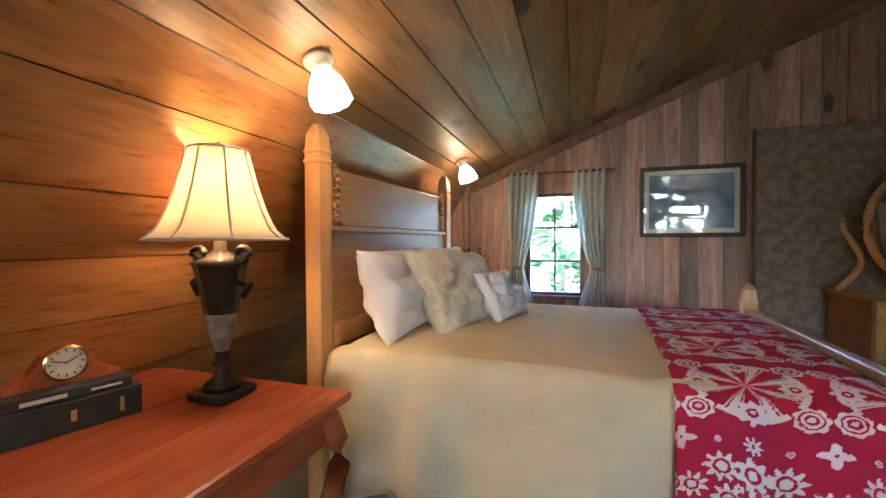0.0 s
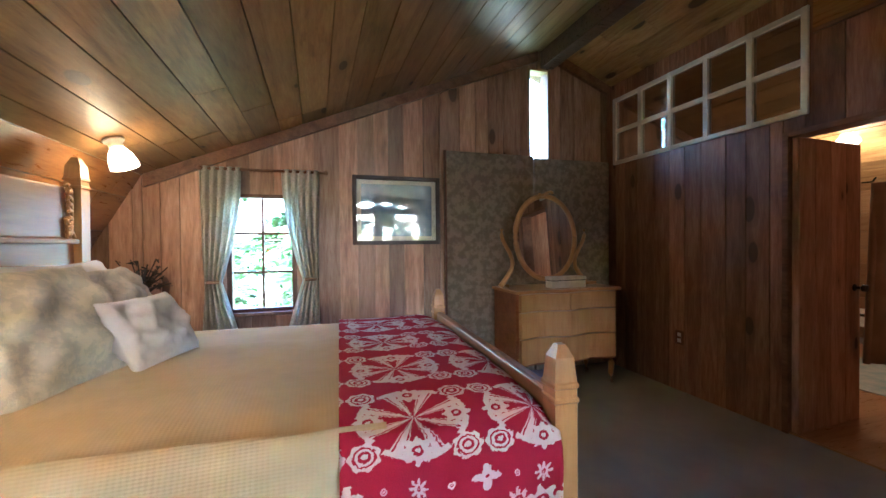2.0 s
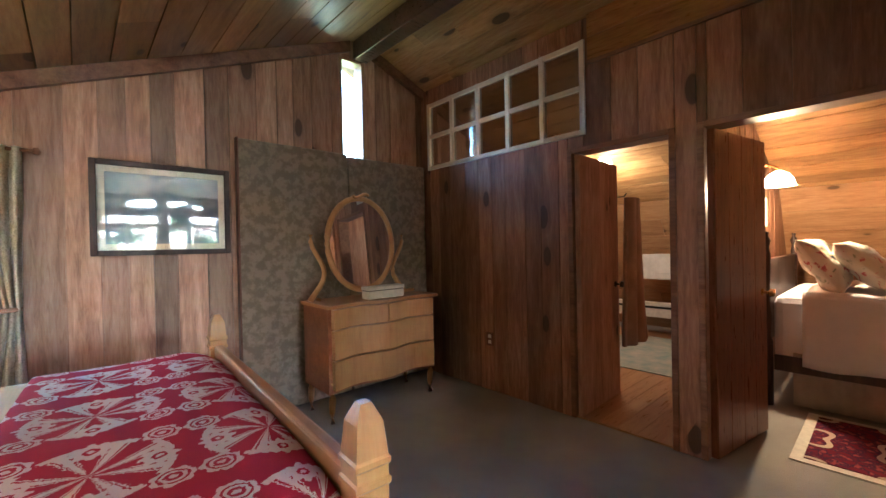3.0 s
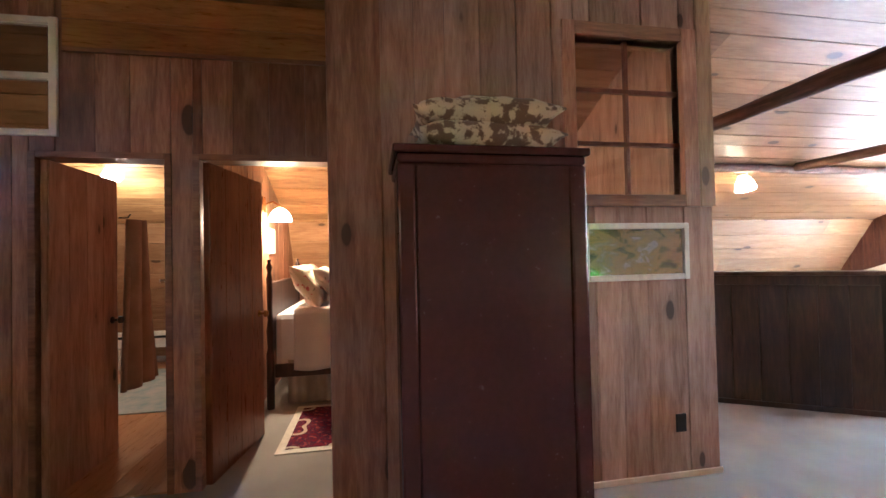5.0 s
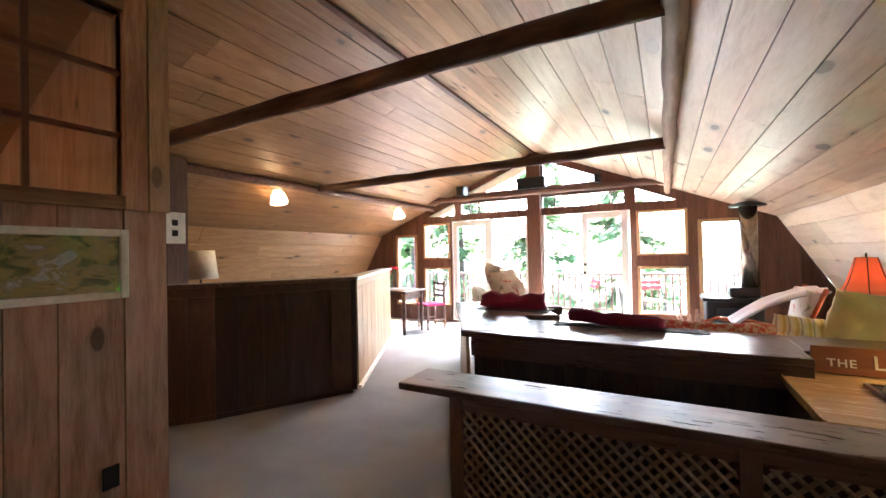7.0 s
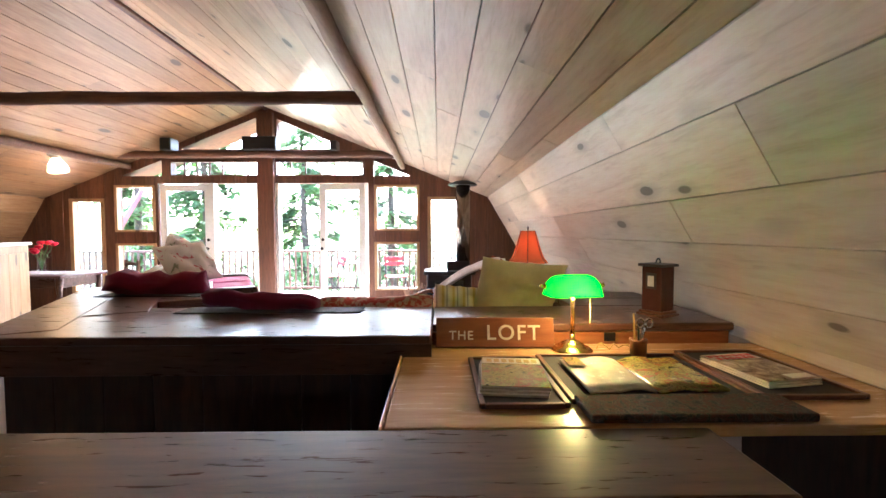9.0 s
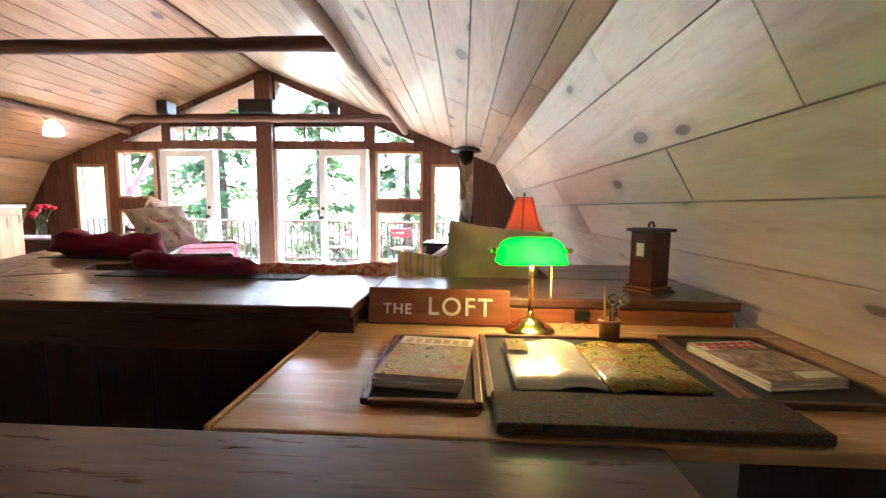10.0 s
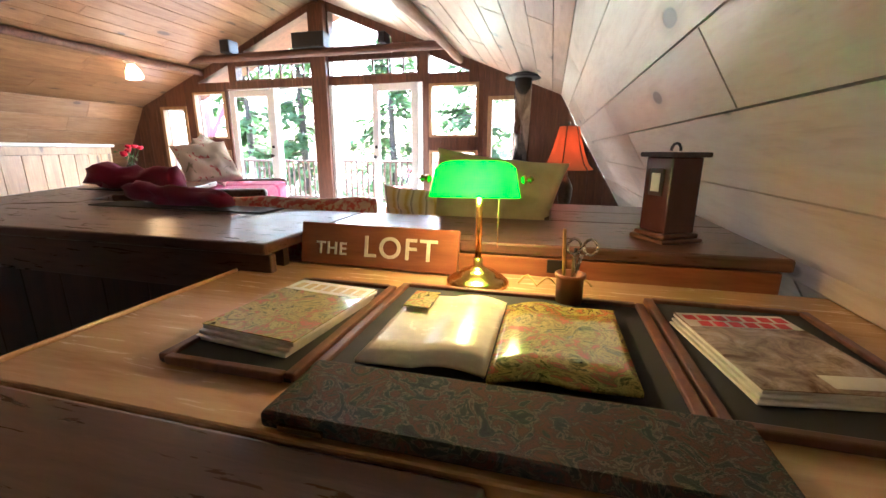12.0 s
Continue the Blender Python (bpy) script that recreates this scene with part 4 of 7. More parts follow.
def drape(x0, x1, y0, y1, top, hem, seed, puff=0.03, end_drop=0.0):
    """Cover over the bed: hangs down both long sides in soft folds."""
    wd = y1 - y0
    drop = top - hem

    def fn(u, v):
        x = x0 + (x1 - x0) * u
        s = v * (wd + 2 * drop) - drop
        if s < 0:
            d = -s
            fold = 0.055 * math.sin(x * 15 + seed + 1.8 * math.sin(x * 5) + 2.0 * d) * (0.6 + 0.6 * noise.noise(Vector((x * 3, d * 2, seed)))) * min(1, d / 0.35)
            y, z = y0 - 0.035 * min(1, d / 0.08) + fold - 0.04 * d, top - max(0, d - 0.03)
            z = top - d + 0.02 * math.exp(-d * 20)
        elif s > wd:
            d = s - wd
            fold = 0.026 * math.sin(x * 15 + seed) * min(1, d / 0.35)
            y, z = y1 + 0.035 * min(1, d / 0.08) + fold, top - d
        else:
            y = y0 + s
            k = min(s, wd - s)
            z = top + puff * (1 - math.exp(-k * 6)) * 0.8 - 0.03 * math.exp(-k * 25) + 0.012 * noise.noise(Vector((x * 4, y * 4, seed))) + 0.004 * noise.noise(Vector((x * 13, y * 9, seed)))
        if end_drop:
            z -= end_drop * max(0, (x - (x1 - 0.12)) / 0.12) ** 2
        else:
            z -= 0.05 * max(0, ((x0 + 0.1) - x) / 0.1) ** 2
        return (x, y, z)
    return sheet(fn, 50, 70, 0.012)


bm = drape(BX0, 1.09, BY0, BY1, BTOP, 0.28, 0.3)
bmesh.ops.recalc_face_normals(bm, faces=bm.faces)
bmesh.ops.transform(bm, matrix=BED_TURN, verts=bm.verts)
tagged(link("bedspread", bm, M_CREAM, smooth=True), "cream woven bedspread hanging over the bed's side", "bedspread")
bm = drape(0.975, 1.555, BY0 - 0.02, BY1 + 0.02, BTOP + 0.022, 0.3, 2.1, 0.03, 0.05)
bmesh.ops.recalc_face_normals(bm, faces=bm.faces)
cover = tagged(link("coverlet", bm, M_COVER, smooth=True), "crimson and white floral woven coverlet across the bed's foot", "blanket")
cover.matrix_basis = BED_TURN
bed.matrix_basis = BED_TURN @ bed.matrix_basis
t = thing("bed_skirt", "pale gathered bed skirt below the spread", "bed skirt", x=0.6, y=2.1)
for y in (2.07, 3.47):
    part("ruffle", sheet(lambda u, v: (BX0 + u * (BX1 - BX0), y + 0.012 * math.sin(u * 160), 0.02 + v * 0.36), 160, 3, 0.004), M_SKIRT, t, smooth=True)
t.matrix_basis = BED_TURN @ t.matrix_basis


def lean(x, y, z, tilt, yaw, roll=0):
    return pose(x, y, z, 0, 0, yaw) @ pose(0, 0, 0, 0, 0, 0) @ pose(0, 0, 0, 0, -tilt, 0) @ pose(0, 0, 0, 0, 90, 0) @ pose(0, 0, 0, 0, 0, roll)


for x, y, z, w, h, t_, tilt, yaw, mat, lab, sd in (
        (-0.13, 2.42, 1.0, 0.42, 0.6, 0.2, 20, 4, M_WHITEC, "plump white cotton bed pillow against the headboard", 1.0),
        (-0.13, 3.1, 1.0, 0.42, 0.66, 0.2, 20, 0, M_WHITEC, "white cotton bed pillow behind the others", 5.0),
        (0.06, 2.62, 0.99, 0.46, 0.52, 0.17, 28, -12, M_BEIGE, "beige leaf-patterned square cushion", 9.0),
        (0.05, 3.14, 0.98, 0.42, 0.45, 0.16, 28, 5, M_BEIGE, "beige leaf-patterned square cushion behind", 12.0),
        (0.27, 2.84, 0.94, 0.29, 0.36, 0.12, 30, -14, M_WHITEC, "small white cotton cushion at the front", 15.0)):
    tagged(link("pillow", cushion(w, h, t_, BED_TURN @ lean(x, y, z + 0.02, tilt, yaw), 0.045, sd, 26), mat, smooth=True), lab, "pillow", "pillows on the bed")

# writing table beside the bed
desk = thing("side_table", "polished cherry side table with cabriole legs", "table", x=-0.5, y=1.3)
TZ = 0.75
part("top", box(-0.93, -0.028, 0.5, 1.82, TZ - 0.035, TZ, 0.014), M_CHERRY, desk)
part("apron", box(-0.88, -0.08, 0.56, 1.77, TZ - 0.16, TZ - 0.037, 0.006), M_CHERRY, desk)
for x in (-0.09, -0.86):
    for y in (0.56, 1.76):
        pts = [(x + (0.035 if x > -0.5 else -0.0) * math.sin(k * 0.9) * 0.8, y + 0.025 * math.sin(k * 0.9), TZ - 0.08 - k * (TZ - 0.09) / 8) for k in range(9)]
        part("leg", tube(pts, 0.042, 10, taper=0.5), M_CHERRY, desk, smooth=True)

lamp = thing("table_lamp", "urn-shaped bronze table lamp with a lit cream bell shade", "lamp", x=-0.41, y=1.64, z=TZ)
LX, LY = -0.41, 1.64
part("base", box(LX - 0.075, LX + 0.075, LY - 0.075, LY + 0.075, TZ, TZ + 0.03, 0.01), M_BRONZE, lamp)
part("foot", lathe([(0.06, 0.03), (0.05, 0.05), (0.025, 0.07), (0.022, 0.1), (0.034, 0.11), (0.022, 0.12), (0.02, 0.15)], LX, LY, TZ), M_BRONZE, lamp, smooth=True)
part("stem", lathe([(0.02, 0.15), (0.042, 0.22), (0.046, 0.27), (0.048, 0.275)], LX, LY, TZ), M_STONE, lamp, "veined grey stone stem", True)
part("urn", lathe([(0.05, 0.275), (0.052, 0.3), (0.06, 0.36), (0.078, 0.43), (0.085, 0.44), (0.05, 0.455), (0.03, 0.47), (0.02, 0.48), (0.016, 0.54)], LX, LY, TZ, 32, 0.05, 8), M_BRONZE, lamp, smooth=True)
for s in (1, -1):
    pts = [(LX + s * (0.092 + 0.03 * math.sin(a * 0.75)), LY, TZ + 0.33 + 0.013 * a + 0.02 * math.sin(a * 0.9)) for a in range(11)]
    hb = tube(pts, 0.011, 8)
    cx, cz = LX + s * 0.09, TZ + 0.46
    tube([(cx + s * 0.033 * math.cos(a * 0.55) * (1 - a * 0.05), LY, cz + 0.033 * math.sin(a * 0.55) * (1 - a * 0.05)) for a in range(12)], 0.011, 8, bm=hb)
    part("handle", hb, M_BRONZE, lamp, "scrolled bronze handle", True)
prof = [(0.208 - 0.12 * (k / 10) ** 0.55, 0.515 + 0.029 * k) for k in range(11)]
part("shade", shell(prof, LX, LY, TZ, 48), M_SHADE_C, lamp, "cream silk bell shade, lit from inside", True)
for k in range(8):
    a = 2 * math.pi * k / 8 + 0.2
    part("piping", tube([(LX + (r + 0.002) * math.cos(a), LY + (r + 0.002) * math.sin(a), TZ + h) for r, h in prof], 0.004, 5), M_LACE, lamp)
for r, h in (prof[0], prof[-1]):
    part("piping", tube([(LX + r * math.cos(a * 0.1309), LY + r * math.sin(a * 0.1309), TZ + h) for a in range(49)], 0.005, 5), M_LACE, lamp)
part("finial", lathe([(0.004, 0.79), (0.008, 0.81), (0.01, 0.82), (0.0, 0.835)], LX, LY, TZ, 10), M_BRONZE, lamp)
part("bulb_glass", lathe([(0.012, 0.54), (0.03, 0.6), (0.03, 0.63), (0.0, 0.66)], LX, LY, TZ, 12), M_BULB, lamp)
bulb(LX, LY, TZ + 0.70, 5.0, (1, 0.56, 0.2))


def book(m, w, d, h, cover, lab, bars=()):
    t = thing("book", lab, "book")
    b = part("cover", box(-w / 2, w / 2, -d / 2, d / 2, 0, 0.004), cover, t)
    part("cover", box(-w / 2, w / 2, -d / 2, d / 2, h - 0.004, h), cover, t)
    part("spine", box(-w / 2, w / 2, -d / 2 - 0.008, -d / 2 + 0.003, 0, h, 0.003), cover, t)
    part("pages", box(-w / 2 + 0.006, w / 2 - 0.006, -d / 2 + 0.003, d / 2 - 0.006, 0.004, h - 0.004), M_PAPER, t)
    for a, b2, z0, z1 in bars:
        part("lettering", box(a, b2, -d / 2 - 0.0095, -d / 2 - 0.007, h * z0, h * z1), M_GOLD if cover is M_BOOKBLACK else M_PAPER, t)
    t.matrix_basis = m
    return t


BKA = 74
book(pose(-0.68, 1.355, TZ, 0, 0, BKA), 0.3, 0.2, 0.085, M_BOOKBLACK, "thick worn black cloth book with gilt spine", ((-0.012, 0.0, 0.35, 0.7), (0.095, 0.105, 0.25, 0.75)))
book(pose(-0.683, 1.35, TZ + 0.085, 0, 0, BKA), 0.27, 0.18, 0.03, M_CHAR, "thin dark paperback on the thick book", ((-0.1, -0.01, 0.35, 0.7), (0.04, 0.11, 0.4, 0.6)))
ck = thing("mantel_clock", "small red-brown mantel clock with a brass-rimmed face", "clock")
bm = bmesh.new()
prof = [(-0.125, 0.0), (-0.12, 0.018), (-0.075, 0.04), (-0.045, 0.085), (0.0, 0.1), (0.045, 0.085), (0.075, 0.04), (0.12, 0.018), (0.125, 0.0)]
fr, bk = [bm.verts.new((x, -0.025, z)) for x, z in prof], [bm.verts.new((x, 0.025, z)) for x, z in prof]
bm.faces.new(fr), bm.faces.new(list(reversed(bk)))
for i in range(len(prof)):
    j = (i + 1) % len(prof)
    bm.faces.new((fr[i], bk[i], bk[j], fr[j]))
bmesh.ops.recalc_face_normals(bm, faces=bm.faces)
part("case", bm, M_CHERRY, ck)
part("rim", lathe([(0.05, 0), (0.05, 0.012), (0.043, 0.016), (0.043, 0.006)], 0, 0, 0, 28), M_BRASS, ck, "brass bezel").matrix_basis = pose(0, -0.024, 0.06, 90)
part("dial", lathe([(0.043, 0), (0.043, 0.008)], 0, 0, 0, 28), M_IVORY, ck, "white dial").matrix_basis = pose(0, -0.026, 0.06, 90)
for a, l in ((60, 0.026), (-70, 0.034)):
    part("clock_pointer", box(-0.0015, 0.0015, -0.001, 0.001, 0, l), M_BLACK, ck).matrix_basis = pose(0, -0.0355, 0.06, 0, a, 0)
for k in range(12):
    part("hour_mark", box(-0.0015, 0.0015, -0.001, 0.001, 0.031, 0.039), M_BLACK, ck).matrix_basis = pose(0, -0.0352, 0.06, 0, k * 30, 0)
ck.matrix_basis = pose(-0.675, 1.35, TZ + 0.115, 0, 0, BKA)


def ceiling_lamp(x, y, size, watts, lab, tilt, flute=0.04):
    """Flush lamp with a fluted, flared glass shade hanging from a round white base."""
    z = roof(x)
    t = thing("ceiling_lamp", lab, "lamp", "glass ceiling lamps", x, y, z)
    m = pose(x, y, z - 0.005, 0, tilt, 0)
    def loc(bm):
        bmesh.ops.transform(bm, matrix=m, verts=bm.verts)
        return bm
    part("base", loc(lathe([(0.04 * size, -0.075 * size), (0.055 * size, -0.06 * size), (0.05 * size, -0.03 * size), (0.075 * size, -0.02 * size), (0.078 * size, 0.0)], seg=24)), M_IVORY, t, smooth=True)
    pr = [(0.105 * size, -0.24 * size), (0.1 * size, -0.2 * size), (0.09 * size, -0.15 * size), (0.065 * size, -0.1 * size), (0.045 * size, -0.07 * size)]
    part("shade", shell(pr, 0, 0, 0, 40, flute, 10, 0.004, m), M_SHADE_W, t, "frosted fluted glass shade, lit", True)
    part("bulb_glass", loc(lathe([(0.0, -0.2 * size), (0.035 * size, -0.17 * size), (0.03 * size, -0.12 * size), (0.015 * size, -0.08 * size)], seg=12)), M_BULB, t)
    c = m @ Vector((0, 0, -0.26 * size))
    if watts:
        bulb(c.x, c.y, c.z, watts, (1, 0.57, 0.22))
    return t


ceiling_lamp(-0.155, 1.82, 0.68, 2.6, "white glass ceiling lamp, lit, above the side table", -20)
ceiling_lamp(-0.16, 3.7, 0.68, 2.6, "white glass ceiling lamp, lit, near the headboard", -20)

# curtains and rod
t = thing("curtain_rod", "slim wooden curtain rod above the window", "curtain rod", x=0.5, y=4.5, z=1.9)
part("rod", tube(line((0.08, 4.5, 1.885), (1.0, 4.5, 1.885), 4), 0.011, 8), M_CEDAR_X, t)
for x in (0.07, 1.01):
    part("finial", lathe([(0.012, -0.018), (0.02, 0), (0.012, 0.018)], x, 4.5, 1.885, 10), M_CEDAR_X, t)


def curtain(xa, xb, tie, lab):
    t = thing("curtain", lab, "curtain", "lace curtains", (xa + xb) / 2, 4.5, 1.2)
    wmid, w = abs(xb - xa) * 0.42, abs(xb - xa)
    top, ztie, bot = 1.90, 1.0, 0.42

    def fn(u, v):
        z = top + (bot - top) * v
        k = min(1, (top - z) / (top - ztie)) if z > ztie else max(0, (z - bot) / (ztie - bot)) ** 0.6
        width = w + (wmid - w) * k ** 2
        cx = (xa + xb) / 2 + (tie - (xa + xb) / 2) * k ** 2
        x = cx + (u - 0.5) * width
        return (x, 4.5 + 0.022 * math.sin(u * 32 + 1.5 * math.sin(v * 3)) - 0.02 * k + 0.005 * noise.noise(Vector((u * 9, v * 5, xa))), z)
    part("cloth", sheet(fn, 60, 44, 0.004), M_VOILE, t, smooth=True)
    part("tieback", lathe([(wmid * 0.5, -0.012), (wmid * 0.53, 0.0), (wmid * 0.5, 0.012)], tie, 4.5, ztie, 20), M_TAN, t, "thin twisted tieback cord")


curtain(0.07, 0.36, 0.16, "cream lace curtain tied back beside the window")
curtain(0.66, 0.95, 0.88, "cream lace curtain tied back on the window's other side")

t = thing("framed_picture", "framed print behind reflecting glass in a dark frame", "picture", x=1.62, y=NORTH, z=1.28)
PX0, PX1, PZ0, PZ1, PY = 1.23, 2.02, 1.28, 1.89, NORTH - 0.02
for a, b, c, e in ((PX0, PX0 + 0.035, PZ0, PZ1), (PX1 - 0.035, PX1, PZ0, PZ1), (PX0 + 0.035, PX1 - 0.035, PZ0, PZ0 + 0.035), (PX0 + 0.035, PX1 - 0.035, PZ1 - 0.035, PZ1)):
    part("picture_frame", box(a, b, PY - 0.028, PY, c, e, 0.005), M_DARKP, t)
part("mat_board", box(PX0 + 0.035, PX1 - 0.035, PY - 0.008, PY - 0.001, PZ0 + 0.035, PZ1 - 0.035), M_PAPER, t, "pale mat board")
part("print", box(PX0 + 0.075, PX1 - 0.075, PY - 0.0105, PY - 0.0085, PZ0 + 0.075, PZ1 - 0.075), M_PRINT, t, "dark blue print")
part("pane", box(PX0 + 0.035, PX1 - 0.035, PY - 0.017, PY - 0.014, PZ0 + 0.035, PZ1 - 0.035), M_GLASS, t)

t = thing("folding_screen", "tall brown brocade folding screen standing behind the dresser", "screen", x=3.0, y=4.45)
part("panel", box(2.07, 2.98, 4.50, 4.54, 0.02, 2.14, 0.01), M_SCREEN, t)
part("panel", box(2.99, 3.87, 4.495, 4.535, 0.02, 2.12, 0.01), M_SCREEN, t)
part("edge_band", box(2.06, 2.075, 4.495, 4.545, 0.02, 2.145, 0.004), M_TIMBER, t)

# dresser with a swinging oval mirror
DX0, DX1, DY0, DY1, DZ = 2.5, 3.55, 3.98, 4.44, 0.88
dresser = thing("dresser", "golden serpentine-front dresser with a swivelling oval mirror", "dresser", x=3.0, y=4.2)


def bow(x):
    u = (x - DX0) / (DX1 - DX0)
    return DY0 - 0.045 * math.cos((u - 0.5) * 4 * math.pi) * 0.6 + 0.02


def bow_block(x0, x1, z0, z1, inset, back, n=16):
    bm = bmesh.new()
    f0, f1, b0, b1 = [], [], [], []
    for i in range(n + 1):
        x = x0 + (x1 - x0) * i / n
        y = bow(x) + inset
        f0.append(bm.verts.new((x, y, z0))), f1.append(bm.verts.new((x, y, z1)))
        b0.append(bm.verts.new((x, back, z0))), b1.append(bm.verts.new((x, back, z1)))
    for i in range(n):
        bm.faces.new((f0[i], f0[i + 1], f1[i + 1], f1[i]))
        bm.faces.new((b0[i + 1], b0[i], b1[i], b1[i + 1]))
        bm.faces.new((f1[i], f1[i + 1], b1[i + 1], b1[i]))
        bm.faces.new((f0[i + 1], f0[i], b0[i], b0[i + 1]))
    bm.faces.new((f0[0], f1[0], b1[0], b0[0]))
    bm.faces.new((f0[n], b0[n], b1[n], f1[n]))
    return bm


part("body", bow_block(DX0 + 0.02, DX1 - 0.02, 0.22, DZ - 0.025, 0.04, DY1), M_SIGN, dresser)
part("top", bow_block(DX0, DX1, DZ - 0.025, DZ, -0.015, DY1 + 0.01), M_OAK_X, dresser)
mid = (DX0 + DX1) / 2
for x0, x1, z0, z1 in ((DX0 + 0.05, mid - 0.006, 0.70, 0.845), (mid + 0.006, DX1 - 0.05, 0.70, 0.845), (DX0 + 0.05, DX1 - 0.05, 0.475, 0.69), (DX0 + 0.05, DX1 - 0.05, 0.25, 0.465)):
    dw = part("drawer", bow_block(x0, x1, z0, z1, -0.004, DY0 + 0.1), M_OAK, dresser)
    for x in ([(x0 + x1) / 2] if x1 - x0 < 0.6 else [x0 + 0.16, x1 - 0.16]):
        z = (z0 + z1) / 2
        part("pull", tube([(x - 0.035, bow(x) + 0.004, z), (x - 0.033, bow(x) - 0.02, z - 0.012), (x, bow(x) - 0.026, z - 0.02), (x + 0.033, bow(x) - 0.02, z - 0.012), (x + 0.035, bow(x) + 0.004, z)], 0.004, 6), M_BRONZE, dw, "dark metal bail pull")
for x in (DX0 + 0.05, DX1 - 0.05):
    for y in (DY0 + 0.06, DY1 - 0.04):
        part("leg", tube([(x, y, 0.3), (x, y - 0.012, 0.18), (x, y, 0.08), (x, y - 0.012, 0.0)], 0.032, 8, taper=0.55), M_OAK, dresser, smooth=True)
mcx, mcz, ma, mb = 2.965, 1.335, 0.31, 0.385
mm = pose(mcx, 4.27, mcz, -4)
oval = [(ma * math.cos(a * math.pi / 24), 0, mb * math.sin(a * math.pi / 24)) for a in range(49)]
fb = tube(oval, 0.026, 8)
bmesh.ops.transform(fb, matrix=mm, verts=fb.verts)
part("mirror_frame", fb, M_OAK, dresser, "carved oval oak mirror frame", True)
bm = bmesh.new()
va = [bm.verts.new(((ma - 0.01) * math.cos(a * math.pi / 24), -0.006, (mb - 0.01) * math.sin(a * math.pi / 24))) for a in range(48)]
vb = [bm.verts.new((v.co.x, 0.006, v.co.z)) for v in va]
bm.faces.new(va), bm.faces.new(list(reversed(vb)))
for i in range(48):
    bm.faces.new((va[i], vb[i], vb[(i + 1) % 48], va[(i + 1) % 48]))
bmesh.ops.transform(bm, matrix=mm, verts=bm.verts)
bmesh.ops.recalc_face_normals(bm, faces=bm.faces)
part("mirror_glass", bm, M_MIRROR, dresser, "silvered oval mirror glass")
for s in (-1, 1):
    pts = [(mcx + s * (0.37 + 0.07 * math.sin(k * 0.55 + 2.6) + 0.05 * (1 - k / 10)), 4.29, DZ + 0.01 + k * 0.052) for k in range(11)]
    part("mirror_arm", tube(pts, 0.024, 8, taper=0.7), M_OAK, dresser, "curved lyre arm", True)
    part("arm_foot", box(mcx + s * 0.3 - 0.09, mcx + s * 0.3 + 0.17 * s + 0.09, 4.26, 4.33, DZ, DZ + 0.03, 0.008), M_OAK_X, dresser)
part("crest", tube([(mcx + 0.07 * math.cos(a * 0.4), 4.26, mcz + mb + 0.02 + 0.018 * math.sin(a * 0.8)) for a in range(9)], 0.014, 8), M_OAK, dresser, smooth=True)
t = thing("storage_box", "small ivory box with a dark lid line on the dresser", "box", x=3.1, y=4.12, z=DZ)
part("body", box(2.9, 3.25, 4.06, 4.17, DZ, DZ + 0.065, 0.005), M_IVORY, t)
part("lid", box(2.895, 3.255, 4.055, 4.175, DZ + 0.07, DZ + 0.1, 0.006), M_IVORY, t)
part("band", box(2.902, 3.248, 4.062, 4.168, DZ + 0.064, DZ + 0.071), M_BLACK, t)

t = thing("wall_outlet", "brown power outlet on the cedar partition", "outlet", x=PART_X, y=3.66, z=0.46)
part("plate", box(PART_X - 0.022, PART_X - 0.015, 3.62, 3.70, 0.4, 0.52, 0.003), M_TIMBER, t)
for z in (0.435, 0.485):
    part("socket", box(PART_X - 0.0245, PART_X - 0.021, 3.643, 3.677, z - 0.016, z + 0.016, 0.003), M_IVORY, t)

bm = bmesh.new()
for k in range(36):
    a, b, l = random.uniform(0, 6.28), random.uniform(0.3, 1.4), random.uniform(0.12, 0.32)
    d = Vector((math.cos(a) * math.cos(b), math.sin(a) * math.cos(b), math.sin(b)))
    p0 = Vector((-0.25, 4.3, 0.93))
    tube([p0, p0 + d * l * 0.5 + Vector((0, 0, 0.02)), p0 + d * l], 0.004, 4, bm=bm)
    for s in range(3):
        q = p0 + d * l * (0.5 + 0.2 * s)
        v = [bm.verts.new(q + Vector((random.uniform(-.03, .03), random.uniform(-.03, .03), random.uniform(-.02, .03)))) for _ in range(3)]
        bm.faces.new(v)
t = thing("dried_arrangement", "dark dried twigs standing in a dark vase in the corner", "dried plant", x=-0.25, y=4.3)
part("twig_bunch", bm, M_TWIG, t)
part("vase", lathe([(0.06, 0.6), (0.1, 0.7), (0.1, 0.8), (0.05, 0.92), (0.06, 0.95)], -0.25, 4.3, 0, 16), M_BRONZE, t, smooth=True)
t2 = thing("corner_stand", "dark wooden stand in the corner behind the bed", "stand", x=-0.25, y=4.3)
part("top", box(-0.42, -0.08, 4.13, 4.47, 0.56, 0.6, 0.008), M_DARKW, t2)
for x in (-0.39, -0.11):
    for y in (4.16, 4.44):
        part("leg", box(x - 0.018, x + 0.018, y - 0.018, y + 0.018, 0, 0.56, 0.004), M_DARKW, t2)

